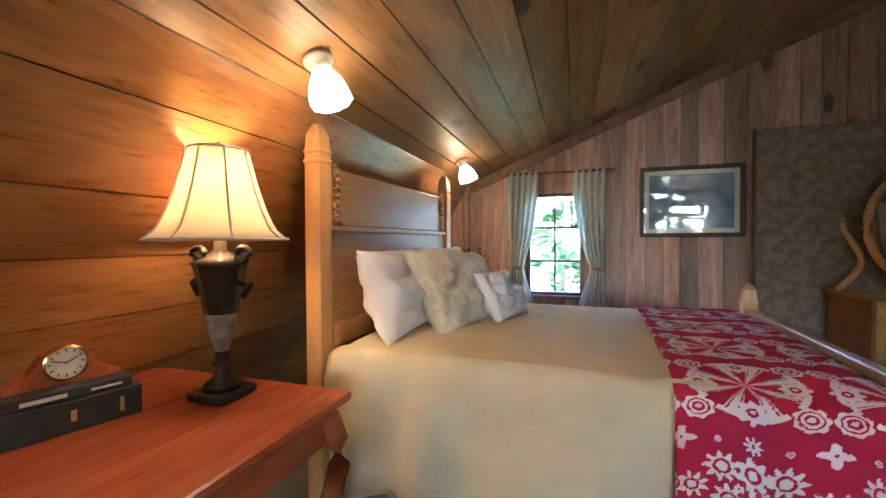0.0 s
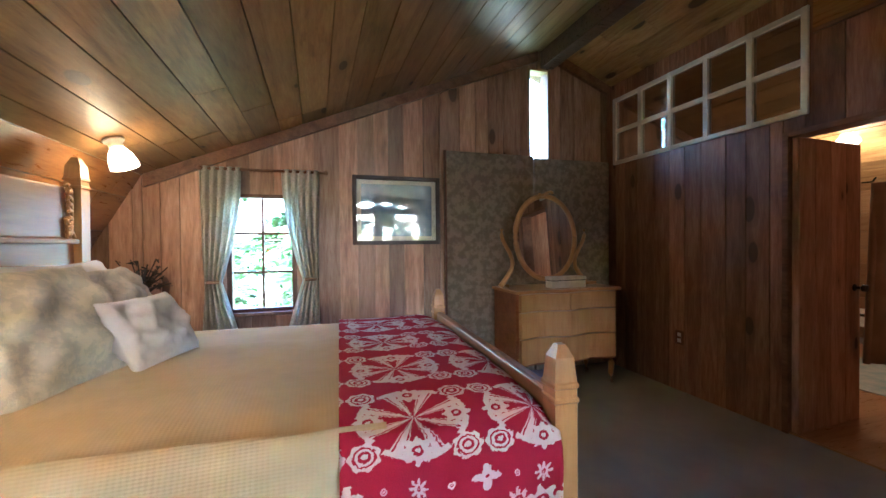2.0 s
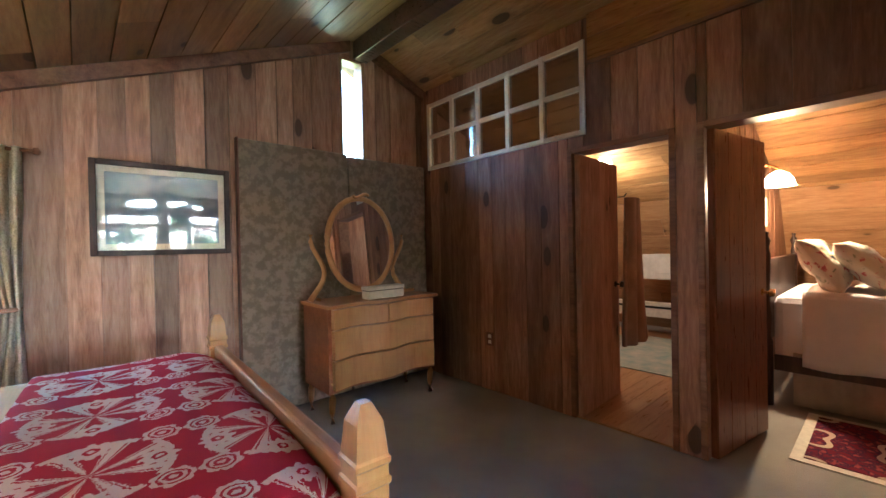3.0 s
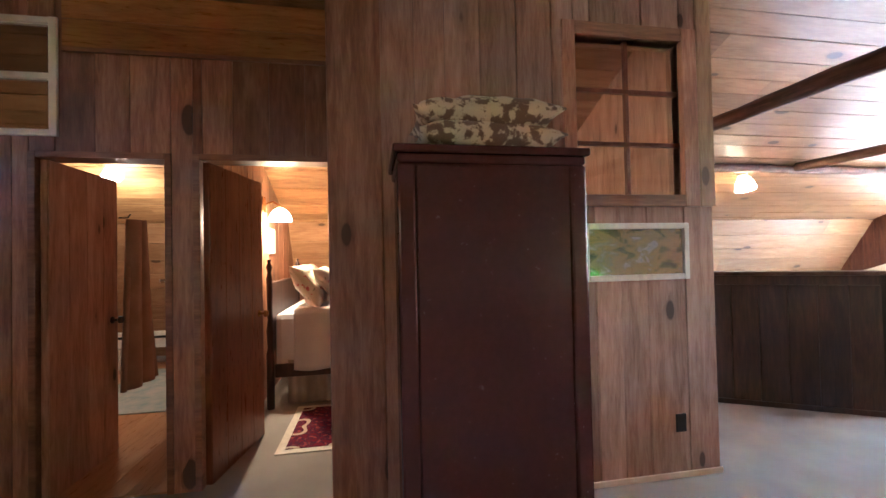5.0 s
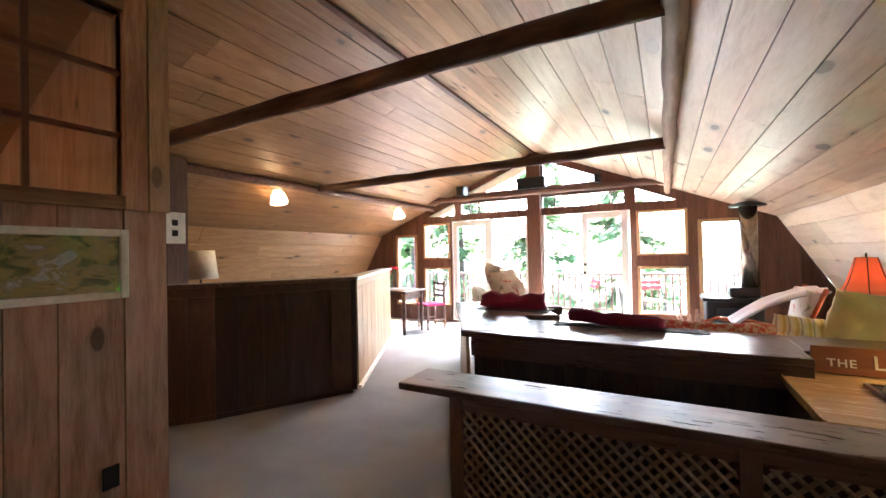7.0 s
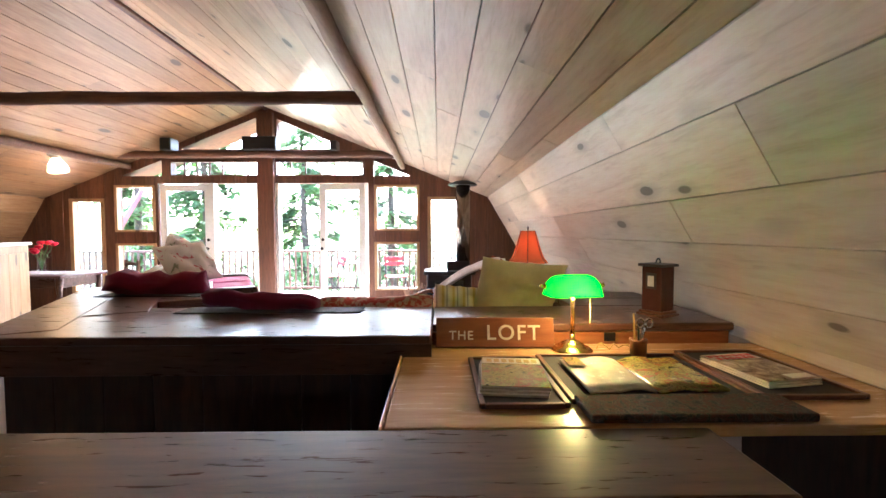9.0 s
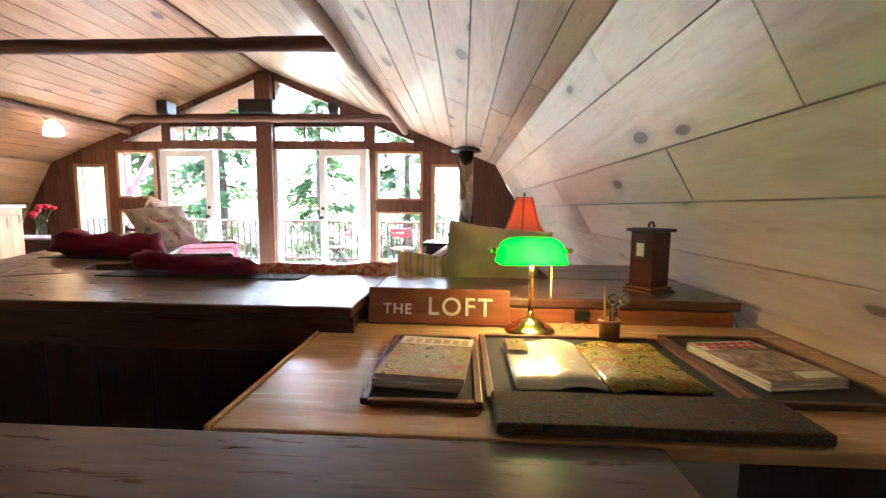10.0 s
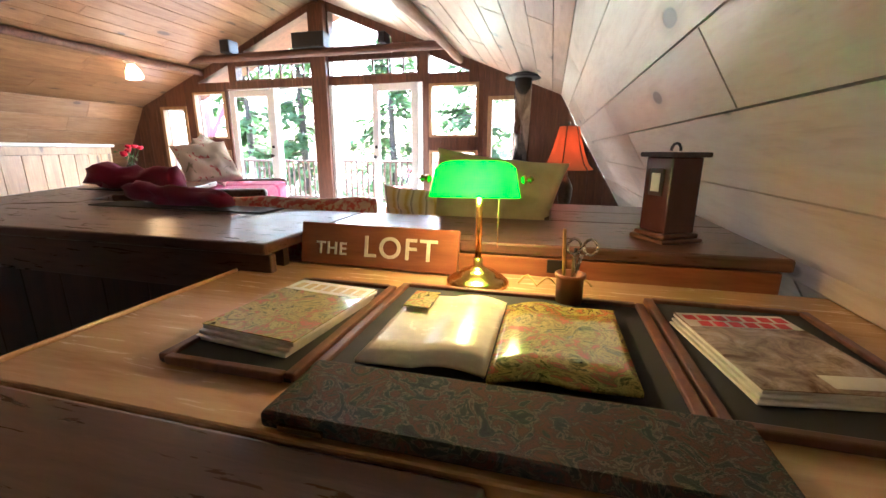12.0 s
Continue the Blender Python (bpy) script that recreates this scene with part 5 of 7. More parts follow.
# ---- behind the partition ----
def leaf(name, w, h, mat, lab, hardware):
    t = thing(name, lab, "door", kind="structure")
    part("slab", box(0, w, -0.018, 0.018, 0.01, h, 0.004), mat, t)
    for k in range(4):
        part("plank", box(w * k / 4 + 0.002, w * (k + 1) / 4 - 0.002, -0.024, -0.0185, 0.012, h - 0.002, 0.002), mat, t)
    kn = part("door_handle", lathe([(0.026, 0), (0.024, 0.01), (0.01, 0.014), (0.01, 0.04), (0.026, 0.05), (0.024, 0.07), (0.0, 0.076)], seg=14), hardware, t, "brass knob")
    kn.matrix_basis = pose(w - 0.07, -0.02, 0.95, 90)
    return t


leaf("door_3", 0.68, 1.96, M_BARN, "knotty plank bathroom door standing open", M_BRONZE).matrix_basis = pose(3.93, 2.805, 0, 0, 0, 2.5)
leaf("door_4", 0.7, 1.96, M_REDDOOR, "red-brown bedroom door standing open", M_BRASS).matrix_basis = pose(3.94, 1.955, 0, 0, 0, -10)
t = thing("bath_floor", "warm wooden plank floor in the bathroom", "floor", kind="structure")
for k in range(18):
    y0 = 2.12 + k * 0.137
    part("plank", box(PART_X - 0.0, 7.3, y0 + 0.001, y0 + 0.136, 0.001, 0.012), M_FLOORW, t)
tagged(link("bath_rug", box(5.3, 6.9, 2.5, 3.75, 0.013, 0.024, 0.004), M_BATHRUG), "pastel blue and cream rug on the bathroom floor", "rug")
robe = thing("bathrobe", "tan bathrobe hanging on the bathroom door", "bathrobe", x=4.7, y=2.8, z=1.7)
part("hook", tube([(4.72, 2.86, 1.7), (4.72, 2.8, 1.7), (4.72, 2.78, 1.73)], 0.006, 6), M_BRONZE, robe)
part("cloth", sheet(lambda u, v: (4.68 + (u - 0.35) * (0.16 + 0.3 * v), 2.74 + 0.03 * math.sin(u * 16), 1.68 - v * 1.25), 30, 16, 0.03), M_TAN, robe, smooth=True)
tw = thing("towel_rail", "white towels hanging from a metal rail", "towel rail", x=6.85, y=3.28, z=1.1)
part("rail", tube(line((6.88, 3.0, 1.12), (6.88, 3.6, 1.12), 2), 0.009, 8), M_STEEL, tw)
for y in (3.0, 3.6):
    part("bracket", box(6.88, 7.1, y - 0.012, y + 0.012, 1.1, 1.14), M_STEEL, tw)
part("towel", box(6.85, 6.91, 3.05, 3.5, 0.8, 1.135, 0.012), M_TOWEL, tw)
part("hand_towel", box(6.835, 6.848, 3.12, 3.34, 0.88, 1.14, 0.005), M_TOWEL, tw)
ht = thing("baseboard_heater", "white electric baseboard heater under the towels", "heater", x=7.0, y=3.4)
part("body", box(6.93, 7.03, 2.9, 4.2, 0.28, 0.48, 0.01), M_IVORY, ht)
part("slot", box(6.922, 6.932, 2.95, 4.15, 0.40, 0.43), M_BLACK, ht)
part("leg", box(6.96, 7.0, 2.95, 3.0, 0.012, 0.28), M_IVORY, ht)
part("leg", box(6.96, 7.0, 4.1, 4.15, 0.012, 0.28), M_IVORY, ht)
# bulb and globe added to brighten what shows through the bathroom doorway
bulb(5.6, 3.4, 1.9, 12, (1, 0.72, 0.42), 0.1)
t = thing("bath_fill_globe", "round white glass globe, lit, added to brighten the bathroom", "lamp", x=5.6, y=3.4, z=2.2)
part("globe", lathe([(0.0, -0.12), (0.06, -0.1), (0.09, -0.05), (0.06, 0.0), (0.05, 0.02)], 5.6, 3.4, 2.24, 20), M_SHADE_W, t, smooth=True)

gb = thing("guest_bed", "dark four-poster bed with white bedding in the second bedroom", "bed", x=6, y=1.0)
for y in (1.9, 0.0):
    for x in (5.2, 6.6):
        h = 1.36 if y > 1 else 0.95
        part("post", lathe([(0.035, 0), (0.035, 0.5), (0.022, 0.55), (0.032, 0.7), (0.02, 0.8), (0.028, h - 0.18), (0.016, h - 0.12), (0.03, h - 0.07), (0.012, h - 0.03), (0.018, h)], x, y, 0, 12), M_DARKP, gb, smooth=True)
part("headboard", box(5.24, 6.56, 1.885, 1.915, 0.5, 1.15, 0.01), M_DARKP, gb)
part("side_rail", box(5.19, 5.215, 0.04, 1.86, 0.28, 0.4, 0.004), M_DARKP, gb)
part("mattress", box(5.24, 6.56, 0.05, 1.87, 0.3, 0.86, 0.06), M_WHITEC, gb)
part("skirt", sheet(lambda u, v: (5.215 + 0.008 * math.sin(u * 140), 0.03 + u * 1.72, 0.03 + 0.4 * v), 140, 3, 0.004), M_SKIRT, gb, smooth=True)
bm = sheet(lambda u, v: (5.2 - 0.02 * (1 - min(1, v / 0.4)) + 0.02 * math.sin(u * 26) * (1 - min(1, v / 0.4)) + (0.0 if v < 0.4 else (v - 0.4) * 2.2), 0.03 + u * 1.66, 0.34 + min(v, 0.4) / 0.4 * 0.545 + 0.02 * noise.noise(Vector((u * 5, v * 5, 0)))), 60, 30, 0.012)
bmesh.ops.recalc_face_normals(bm, faces=bm.faces)
tagged(link("white_quilt", bm, M_WHITEC, smooth=True), "white quilt draped over the guest bed's side", "quilt")
for x, y, tilt, sd in ((5.55, 1.6, 32, 4.0), (6.2, 1.62, 30, 6.0), (5.62, 1.36, 45, 9.0)):
    tagged(link("pillow", cushion(0.48, 0.66, 0.18, lean(x, y, 1.09, tilt, -90), 0.03, sd), M_FLORAL, smooth=True), "white pillow with pink flowers on the guest bed", "pillow", "guest bed pillows")
rg = thing("oriental_rug", "red oriental rug with cream border beside the guest bed", "rug", x=4.7, y=1.2)
part("field", box(4.32, 5.12, 0.3, 1.6, 0.002, 0.012, 0.003), M_RUG, rg)
part("border", box(4.26, 5.18, 0.24, 1.66, 0.001, 0.008, 0.003), M_PAPER, rg)
sc = thing("wall_sconce", "wall lamp with a white glass dome, lit, beside the guest bed", "lamp", x=5.5, y=2.0, z=1.75)
part("arm", tube([(5.5, 2.02, 1.9), (5.5, 1.93, 1.93), (5.5, 1.86, 1.89)], 0.01, 8), M_BRASS, sc)
part("plate", box(5.45, 5.55, 2.005, 2.028, 1.82, 1.98, 0.006), M_BRASS, sc)
part("shade", shell([(0.11, 0.0), (0.1, 0.05), (0.07, 0.1), (0.02, 0.13)], 5.5, 1.86, 1.74, 24), M_SHADE_W, sc, "white glass dome shade", True)
bulb(5.5, 1.86, 1.72, 36)
t = thing("framed_picture", "small pale framed picture under the wall lamp", "picture", x=5.75, y=2.02, z=1.5)
part("picture_frame", box(5.68, 5.9, 2.0, 2.025, 1.42, 1.68, 0.004), M_PAPER, t)

# ---- wardrobe nook ----
WX0, WX1, WY0, WY1, WZ = 2.945, 3.44, 0.0, 0.86, 1.83
wd = thing("wardrobe", "dark polished mahogany wardrobe with one panelled door", "wardrobe", x=3.2, y=0.43)
part("body", box(WX0 + 0.03, WX1, WY0 + 0.02, WY1 - 0.02, 0.08, WZ - 0.04, 0.006), M_MAHOG, wd)
part("plinth", box(WX0 + 0.01, WX1, WY0, WY1, 0, 0.09, 0.01), M_MAHOG, wd)
part("cornice", box(WX0 - 0.01, WX1, WY0 - 0.01, WY1 + 0.01, WZ - 0.035, WZ, 0.008), M_MAHOG, wd)
part("cornice", box(WX0 + 0.006, WX1, WY0 + 0.006, WY1 - 0.006, WZ - 0.075, WZ - 0.036, 0.012), M_MAHOG, wd)
for y in (WY0 + 0.045, WY1 - 0.045):
    part("pilaster", box(WX0 + 0.004, WX0 + 0.031, y - 0.04, y + 0.04, 0.09, WZ - 0.076, 0.013), M_MAHOG, wd)
dd = part("door", box(WX0 + 0.01, WX0 + 0.029, WY0 + 0.088, WY1 - 0.088, 0.11, WZ - 0.085, 0.004), M_MAHOG, wd)
for a, b, c, e in ((0.09, 0.155, 0.11, WZ - 0.085), (0.705, 0.77, 0.11, WZ - 0.085), (0.155, 0.705, 0.11, 0.2), (0.155, 0.705, WZ - 0.16, WZ - 0.085)):
    part("door_rail", box(WX0 - 0.004, WX0 + 0.0095, a, b, c, e, 0.005), M_MAHOG, dd)
for a, b in (((0.165, 0.21), (0.165, WZ - 0.17)), ((0.695, 0.21), (0.695, WZ - 0.17)), ((0.165, 0.21), (0.695, 0.21)), ((0.165, WZ - 0.17), (0.695, WZ - 0.17))):
    part("moulding", tube([(WX0 + 0.004, a[0], a[1]), (WX0 + 0.004, b[0], b[1])], 0.011, 8), M_MAHOG, dd, smooth=True)
part("keyhole", lathe([(0.014, 0), (0.012, 0.004), (0.0, 0.005)], seg=12), M_BRASS, dd, "small brass keyhole").matrix_basis = pose(WX0 - 0.004, 0.735, 1.0, 0, -90, 0)
for z, yaw, sd in ((WZ + 0.065, 3, 2.0), (WZ + 0.17, -3, 7.0)):
    tagged(link("pillow", cushion(0.42, 0.68, 0.15, pose(3.16, 0.43, z, 0, 0, yaw), 0.03, sd), M_TOILE, smooth=True), "brown-and-cream printed cushion stacked on the wardrobe", "pillow", "cushions on the wardrobe")

t = thing("landscape_painting", "wide landscape painting under glass in a cream frame", "picture", x=NOOK_X, y=-0.57, z=1.2)
QX = NOOK_X - 0.018
for a, b, c, e in ((-0.93, -0.895, 1.19, 1.53), (-0.275, -0.24, 1.19, 1.53), (-0.895, -0.275, 1.19, 1.225), (-0.895, -0.275, 1.495, 1.53)):
    part("picture_frame", box(QX - 0.025, QX, a, b, c, e, 0.004), M_IVORY, t)
part("canvas", box(QX - 0.008, QX - 0.001, -0.895, -0.275, 1.225, 1.495), M_LAND, t)
part("pane", box(QX - 0.015, QX - 0.012, -0.895, -0.275, 1.225, 1.495), M_GLASS, t)
tagged(link("wall_socket", box(NOOK_X - 0.024, NOOK_X - 0.016, -0.89, -0.82, 0.27, 0.38, 0.004), M_BLACK), "black socket plate on the weathered wall", "outlet")

# ---- stair guard ----
sg = thing("stair_guard", "waist-high boarded stairwell wall with a broad flat cap", "half wall", kind="structure")
GZ = 1.13


def guard_run(ax, ay, bx, by, mat, n, outer):
    d = Vector((bx - ax, by - ay, 0))
    L = d.length
    m = pose(ax, ay, 0, 0, 0, math.degrees(math.atan2(d.y, d.x)))
    part("core", box(0, L, -0.05, 0.05, 0, GZ, 0, m), M_DARKP, sg)
    for k in range(n):
        part("board", box(L * k / n + 0.003, L * (k + 1) / n - 0.003, *outer, 0.045, GZ - 0.08, 0.002, m), mat, sg)
    part("top_rail", box(0.0, L, *outer, GZ - 0.078, GZ, 0.003, m), mat, sg)
    part("skirting", box(0, L, min(outer[0], 2 * outer[0]) + 0.04 if outer[0] < 0 else outer[0], outer[1] + (0.01 if outer[0] > 0 else 0.0), 0, 0.043, 0.004, m), M_PINE if mat is M_PINE_Z else mat, sg)
    part("cap", box(-0.05, L + 0.05, -0.09, 0.09, GZ + 0.002, GZ + 0.035, 0.006, m), M_IVORY if mat is M_PINE_Z else M_DARKW, sg)


guard_run(3.94, -3.12, 5.2, -5.4, M_PINE_Z, 10, (-0.068, -0.051))
guard_run(3.93, -3.08, 4.55, -2.02, M_DARKP, 6, (0.051, 0.068))
guard_run(4.52, -2.05, 5.08, -1.42, M_TIMBER, 4, (0.051, 0.068))
wall("wall_stair", "x", 5.2, 5.3, -2.19, -1.135, lambda u: roof(5.3), [], M_TIMBER, "dark stained wall end above the stairs", 0.2, 0.012)
t = thing("switch_plate", "white switch plate with two dark toggles on the stair wall", "switch", x=5.15, y=-2.06, z=1.66)
part("plate", box(5.179, 5.187, -2.16, -1.97, 1.53, 1.83, 0.004), M_IVORY, t)
for z in (1.63, 1.73):
    part("toggle", box(5.168, 5.1785, -2.085, -2.035, z - 0.028, z + 0.028, 0.003), M_BLACK, t)
bx = thing("floor_lamp", "floor lamp with a plain parchment shade behind the stair wall", "lamp", x=6.0, y=-2.78)
part("shade", shell([(0.19, 0.0), (0.15, 0.34)], 6.0, -2.78, 1.14, 28), M_PAPER, bx, smooth=True)
part("pole", lathe([(0.13, 0), (0.13, 0.02), (0.012, 0.04), (0.012, 1.3)], 6.0, -2.78, 0, 16), M_BRONZE, bx, smooth=True)
for k in range(3):
    a = k * 2.094
    part("shade_spoke", tube([(6.0, -2.78, 1.29), (6.0 + 0.165 * math.cos(a), -2.78 + 0.165 * math.sin(a), 1.29)], 0.003, 5), M_BRONZE, bx)

for x, y in ((5.46, -3.45), (5.47, -6.15)):
    ceiling_lamp(x, y, 1.0, 7, "pendant glass ceiling lamp, lit, on the sloping ceiling", 12, 0.06)

# ---- low bookcase with lattice front ----
RZ = 0.772
rl = thing("low_bookcase", "low dark bookcase with a lattice front and a plank top", "bookcase", x=1, y=-1.65)
part("top", box(-0.22, 2.2, -1.762, -1.49, RZ - 0.035, RZ, 0.008), M_DARKW, rl)
for x in (1.9, 0.84, -0.2):
    part("upright", box(x, x + 0.04, -1.755, -1.552, 0, RZ - 0.037, 0.004), M_TIMBER, rl)
part("back_panel", box(-0.16, 1.9, -1.755, -1.735, 0.02, RZ - 0.037), M_DARKP, rl)
part("rail", box(-0.16, 1.94, -1.551, -1.534, RZ - 0.1, RZ - 0.037, 0.003), M_DARKW, rl)
part("rail", box(-0.16, 1.94, -1.551, -1.534, 0.0, 0.06, 0.003), M_DARKW, rl)
for x in (1.88, 0.82, -0.2):
    part("stile", box(x, x + 0.06, -1.535, -1.518, 0.0, RZ - 0.037, 0.003), M_TIMBER, rl)
z0, z1, step = 0.06, RZ - 0.1, 0.052
for x0, x1 in ((0.88, 1.88), (-0.14, 0.82)):
    for sgn in (1, -1):
        c = x0 - (z1 - z0)
        while c < x1 + (z1 - z0):
            # line z = z0 + sgn*(x - c)
            if sgn > 0:
                xa, xb = max(x0, c), min(x1, c + z1 - z0)
                za, zb = z0 + xa - c, z0 + xb - c
            else:
                xa, xb = max(x0, c - (z1 - z0)), min(x1, c)
                za, zb = z0 + c - xa, z0 + c - xb
            if xb - xa > 0.01:
                part("lattice_slat", tube([(xa, -1.543 + 0.004 * sgn, za), (xb, -1.543 + 0.004 * sgn, zb)], 0.008, 4), M_LOG_Y, rl)
            c += step

# ---- writing desk ----
KZ = 0.77
dk = thing("writing_desk", "honey-coloured maple desk set between the bookcase and the wall", "desk", x=0, y=-2.1)
part("top", box(-0.93, 0.60, -2.528, -1.768, KZ - 0.03, KZ, 0.005), M_DESK, dk)
part("edge_strip", box(0.602, 0.612, -2.528, -1.768, KZ - 0.032, KZ + 0.006, 0.004), M_DESK, dk)
part("side_panel", box(0.55, 0.58, -2.44, -1.80, 0.0, KZ - 0.032), M_DARKP, dk)
part("side_panel", box(-0.86, -0.83, -2.44, -1.80, 0.0, KZ - 0.032), M_DARKP, dk)
tagged(link("trim", box(-0.95, -0.918, -2.9, -1.8, 0.772, 0.85, 0.006), M_PINE), "pine trim board between desk and sloping wall", "trim", kind="structure")

# ---- broad counter behind the desk ----
CZ = 0.86
ct = thing("counter", "broad dark plank counter with a panelled front", "counter", x=1, y=-2.8)
for k, (y0, y1) in enumerate(((-2.95, -2.33),)):
    part("top_plank", box(0.487, 2.28, y0, y1, CZ - 0.035, CZ, 0.008), M_DARKW, ct)
    part("top_plank", box(-0.85, 0.485, y0, -2.525, CZ - 0.035, CZ, 0.008), M_DARKW, ct)
ARM = pose(2.28, -2.33, 0, 0, 0, -61.7)
for k in range(3):
    part("top_plank", box(0.0 if k == 0 else 0.3 * k, 1.6, -0.27 * (k + 1) + 0.002, -0.27 * k, CZ - 0.033, CZ + 0.003, 0.006, ARM), M_DARKW, ct)
for k in range(6):
    part("end_board", box(0.05 + k * 0.25, 0.296 + k * 0.25, -0.06, -0.035, 0.0, CZ - 0.036, 0.003, ARM), M_PINE_Z, ct, "pale pine end board")
for k in range(2):
    part("top_plank", box(-0.85, -0.27, -2.955 - 0.25 * (k + 1) + 0.003, -2.955 - 0.25 * k, CZ - 0.035, CZ, 0.006), M_DARKW, ct)
part("front_rail", box(0.487, 2.22, -2.375, -2.35, CZ - 0.16, CZ - 0.037, 0.004), M_DARKW, ct)
part("front_beam", box(-0.83, 0.485, -2.555, -2.53, KZ - 0.03, CZ - 0.037, 0.006), M_SIGN, ct, "orange-brown front beam above the desk")
for k in range(8):
    x = 0.62 + k * 0.2
    part("front_board", box(x + 0.002, x + 0.198, -2.42, -2.40, 0.0, CZ - 0.16, 0.003), M_DARKP, ct)
part("back_panel", box(0.5, 2.2, -2.45, -2.425, 0.0, CZ - 0.037), M_DARKP, ct)
part("end_panel", box(-0.27, -0.25, -3.3, -2.67, 0.0, CZ - 0.037, 0.004), M_DARKP, ct)


def roll(name, a, b, r, lab, seed, ear=True):
    """A loosely rolled fleece: a lumpy, sagging bundle."""
    pts = line(a, b, 16, 0.03, seed)
    bm = tube(pts, r, 16, 0.6)
    for v in bm.verts:
        n_ = noise.noise(v.co * 7 + Vector((seed, 0, 0)))
        v.co.z = CZ + 0.008 + max(0.0, (v.co.z - CZ - 0.008) * (1.0 + 0.35 * n_))
        v.co.x += 0.02 * noise.noise(v.co * 11)
    return tagged(link(name, bm, M_BURG, smooth=True), lab, "blanket", "burgundy bundles")


t = thing("place_mat", "dark mat lying on the counter", "mat", "dark mats", 2.0, -3.1, CZ)
part("mat", box(1.95, 2.62, -3.58, -3.3, CZ + 0.004, CZ + 0.008, 0.002), M_LEATHER, t)
t = thing("place_mat", "dark mat lying on the counter", "mat", "dark mats", 1.2, -2.55, CZ)
part("mat", box(0.85, 1.78, -2.93, -2.78, CZ + 0.001, CZ + 0.006, 0.002), M_LEATHER, t)
roll("fleece_throw", (2.02, -3.5, CZ + 0.07), (2.55, -3.38, CZ + 0.07), 0.074, "burgundy fleece rolled up on a dark mat", 3.0)
roll("fleece_throw", (1.1, -2.84, CZ + 0.045), (1.68, -2.94, CZ + 0.06), 0.046, "burgundy fleece rolled loosely on the counter", 8.0)

# sign
sn = thing("wooden_sign", "wooden sign with carved pale letters reading THE LOFT", "sign", x=0.2, y=-2.5, z=KZ)
SGM = pose(0.22, -2.467, KZ, -12, 0, 180 - 2)
part("board", box(-0.25, 0.25, -0.012, 0.012, 0.004, 0.128, 0.003, SGM), M_SIGN, sn)


def letters(text, size, x, z, m, mat, parent, depth=0.0012):
    cu = bpy.data.curves.new("lettering", "FONT")
    cu.body, cu.size, cu.extrude, cu.align_x = text, size, depth, "LEFT"
    cu.space_character = 1.15
    cu.offset = 0.0008
    tmp = bpy.data.objects.new("lettering", cu)
    me = bpy.data.meshes.new_from_object(tmp)
    bpy.data.objects.remove(tmp)
    me.transform(m @ pose(x, -0.0135, z, 90, 0, 0))
    me.materials.append(mat)
    ob = new("lettering", me)
    ob.parent = parent
    ob.matrix_parent_inverse = Matrix.Translation(-parent.location)
    ob["label"] = "pale carved letters"
    return ob


letters("THE", 0.052, -0.195, 0.036, SGM, M_PAPER, sn)
letters("LOFT", 0.088, -0.038, 0.036, SGM, M_PAPER, sn)

# banker's lamp
bl = thing("bankers_lamp", "brass banker's lamp with a lit green glass shade", "lamp", x=-0.12, y=-2.42, z=KZ)
BLX, BLY = -0.094, -2.42
part("base", lathe([(0.082, 0), (0.082, 0.008), (0.07, 0.018), (0.05, 0.022), (0.046, 0.034), (0.025, 0.042), (0.012, 0.05), (0.012, 0.07)], BLX, BLY, KZ, 32), M_BRASS, bl, smooth=True)
part("stem", lathe([(0.009, 0.06), (0.009, 0.3)], BLX, BLY, KZ, 12), M_BRASS, bl, smooth=True)
bm = bmesh.new()
nL, nA = 18, 14
BLM = pose(BLX + 0.008, BLY + 0.02, KZ + 0.235, 0, 0, 7)
rows_ = []
for i in range(nL + 1):
    u = 2 * i / nL - 1
    rr = (1 - abs(u) ** 5) ** 0.3
    rows_.append([bm.verts.new(BLM @ Vector((u * 0.11, 0.065 * math.cos(math.pi * k / nA) * (0.75 + 0.25 * rr), 0.085 * math.sin(math.pi * k / nA) * rr * (1.0 if k < 9 else 0.95)))) for k in range(nA + 1)])
for i in range(nL):
    for k in range(nA):
        bm.faces.new((rows_[i][k], rows_[i + 1][k], rows_[i + 1][k + 1], rows_[i][k + 1]))
bmesh.ops.solidify(bm, geom=list(bm.faces), thickness=0.003)
part("shade", bm, M_SHADE_G, bl, "green glass shade glowing from inside", True)
for s in (-1, 1):
    k = part("finial", lathe([(0.006, 0), (0.012, 0.008), (0.006, 0.016), (0.01, 0.024), (0.0, 0.032)], seg=12), M_BRASS, bl)
    k.matrix_basis = BLM @ pose(s * 0.11, 0, 0.04, 0, 90 * s, 0)
    k.matrix_parent_inverse = Matrix.Translation(-bl.location)
bm = bmesh.new()
for k in range(22):
    lathe([(0.0, -0.0022), (0.0022, 0), (0.0, 0.0022)], BLX - 0.055, BLY + 0.05, KZ + 0.23 - k * 0.0055, 6, bm=bm)
part("pull_chain", bm, M_BRASS, bl)
part("tube_bulb", tube([BLM @ Vector((-0.08, 0, 0.03)), BLM @ Vector((0.08, 0, 0.03))], 0.012, 8), M_BULB, bl)
bulb(BLX, BLY + 0.02, KZ + 0.24, 7.5, (1, 0.6, 0.22), 0.03)
t = thing("lamp_cord", "coiled pale lamp cord behind the desk lamp", "cord", x=-0.3, y=-2.44, z=KZ)
part("cord", tube([(-0.2 - 0.012 * k, -2.43 - 0.015 * math.sin(k * 1.1), KZ + 0.006 + 0.02 * abs(math.sin(k * 0.8))) for k in range(16)], 0.003, 6), M_GOLD, t, smooth=True)
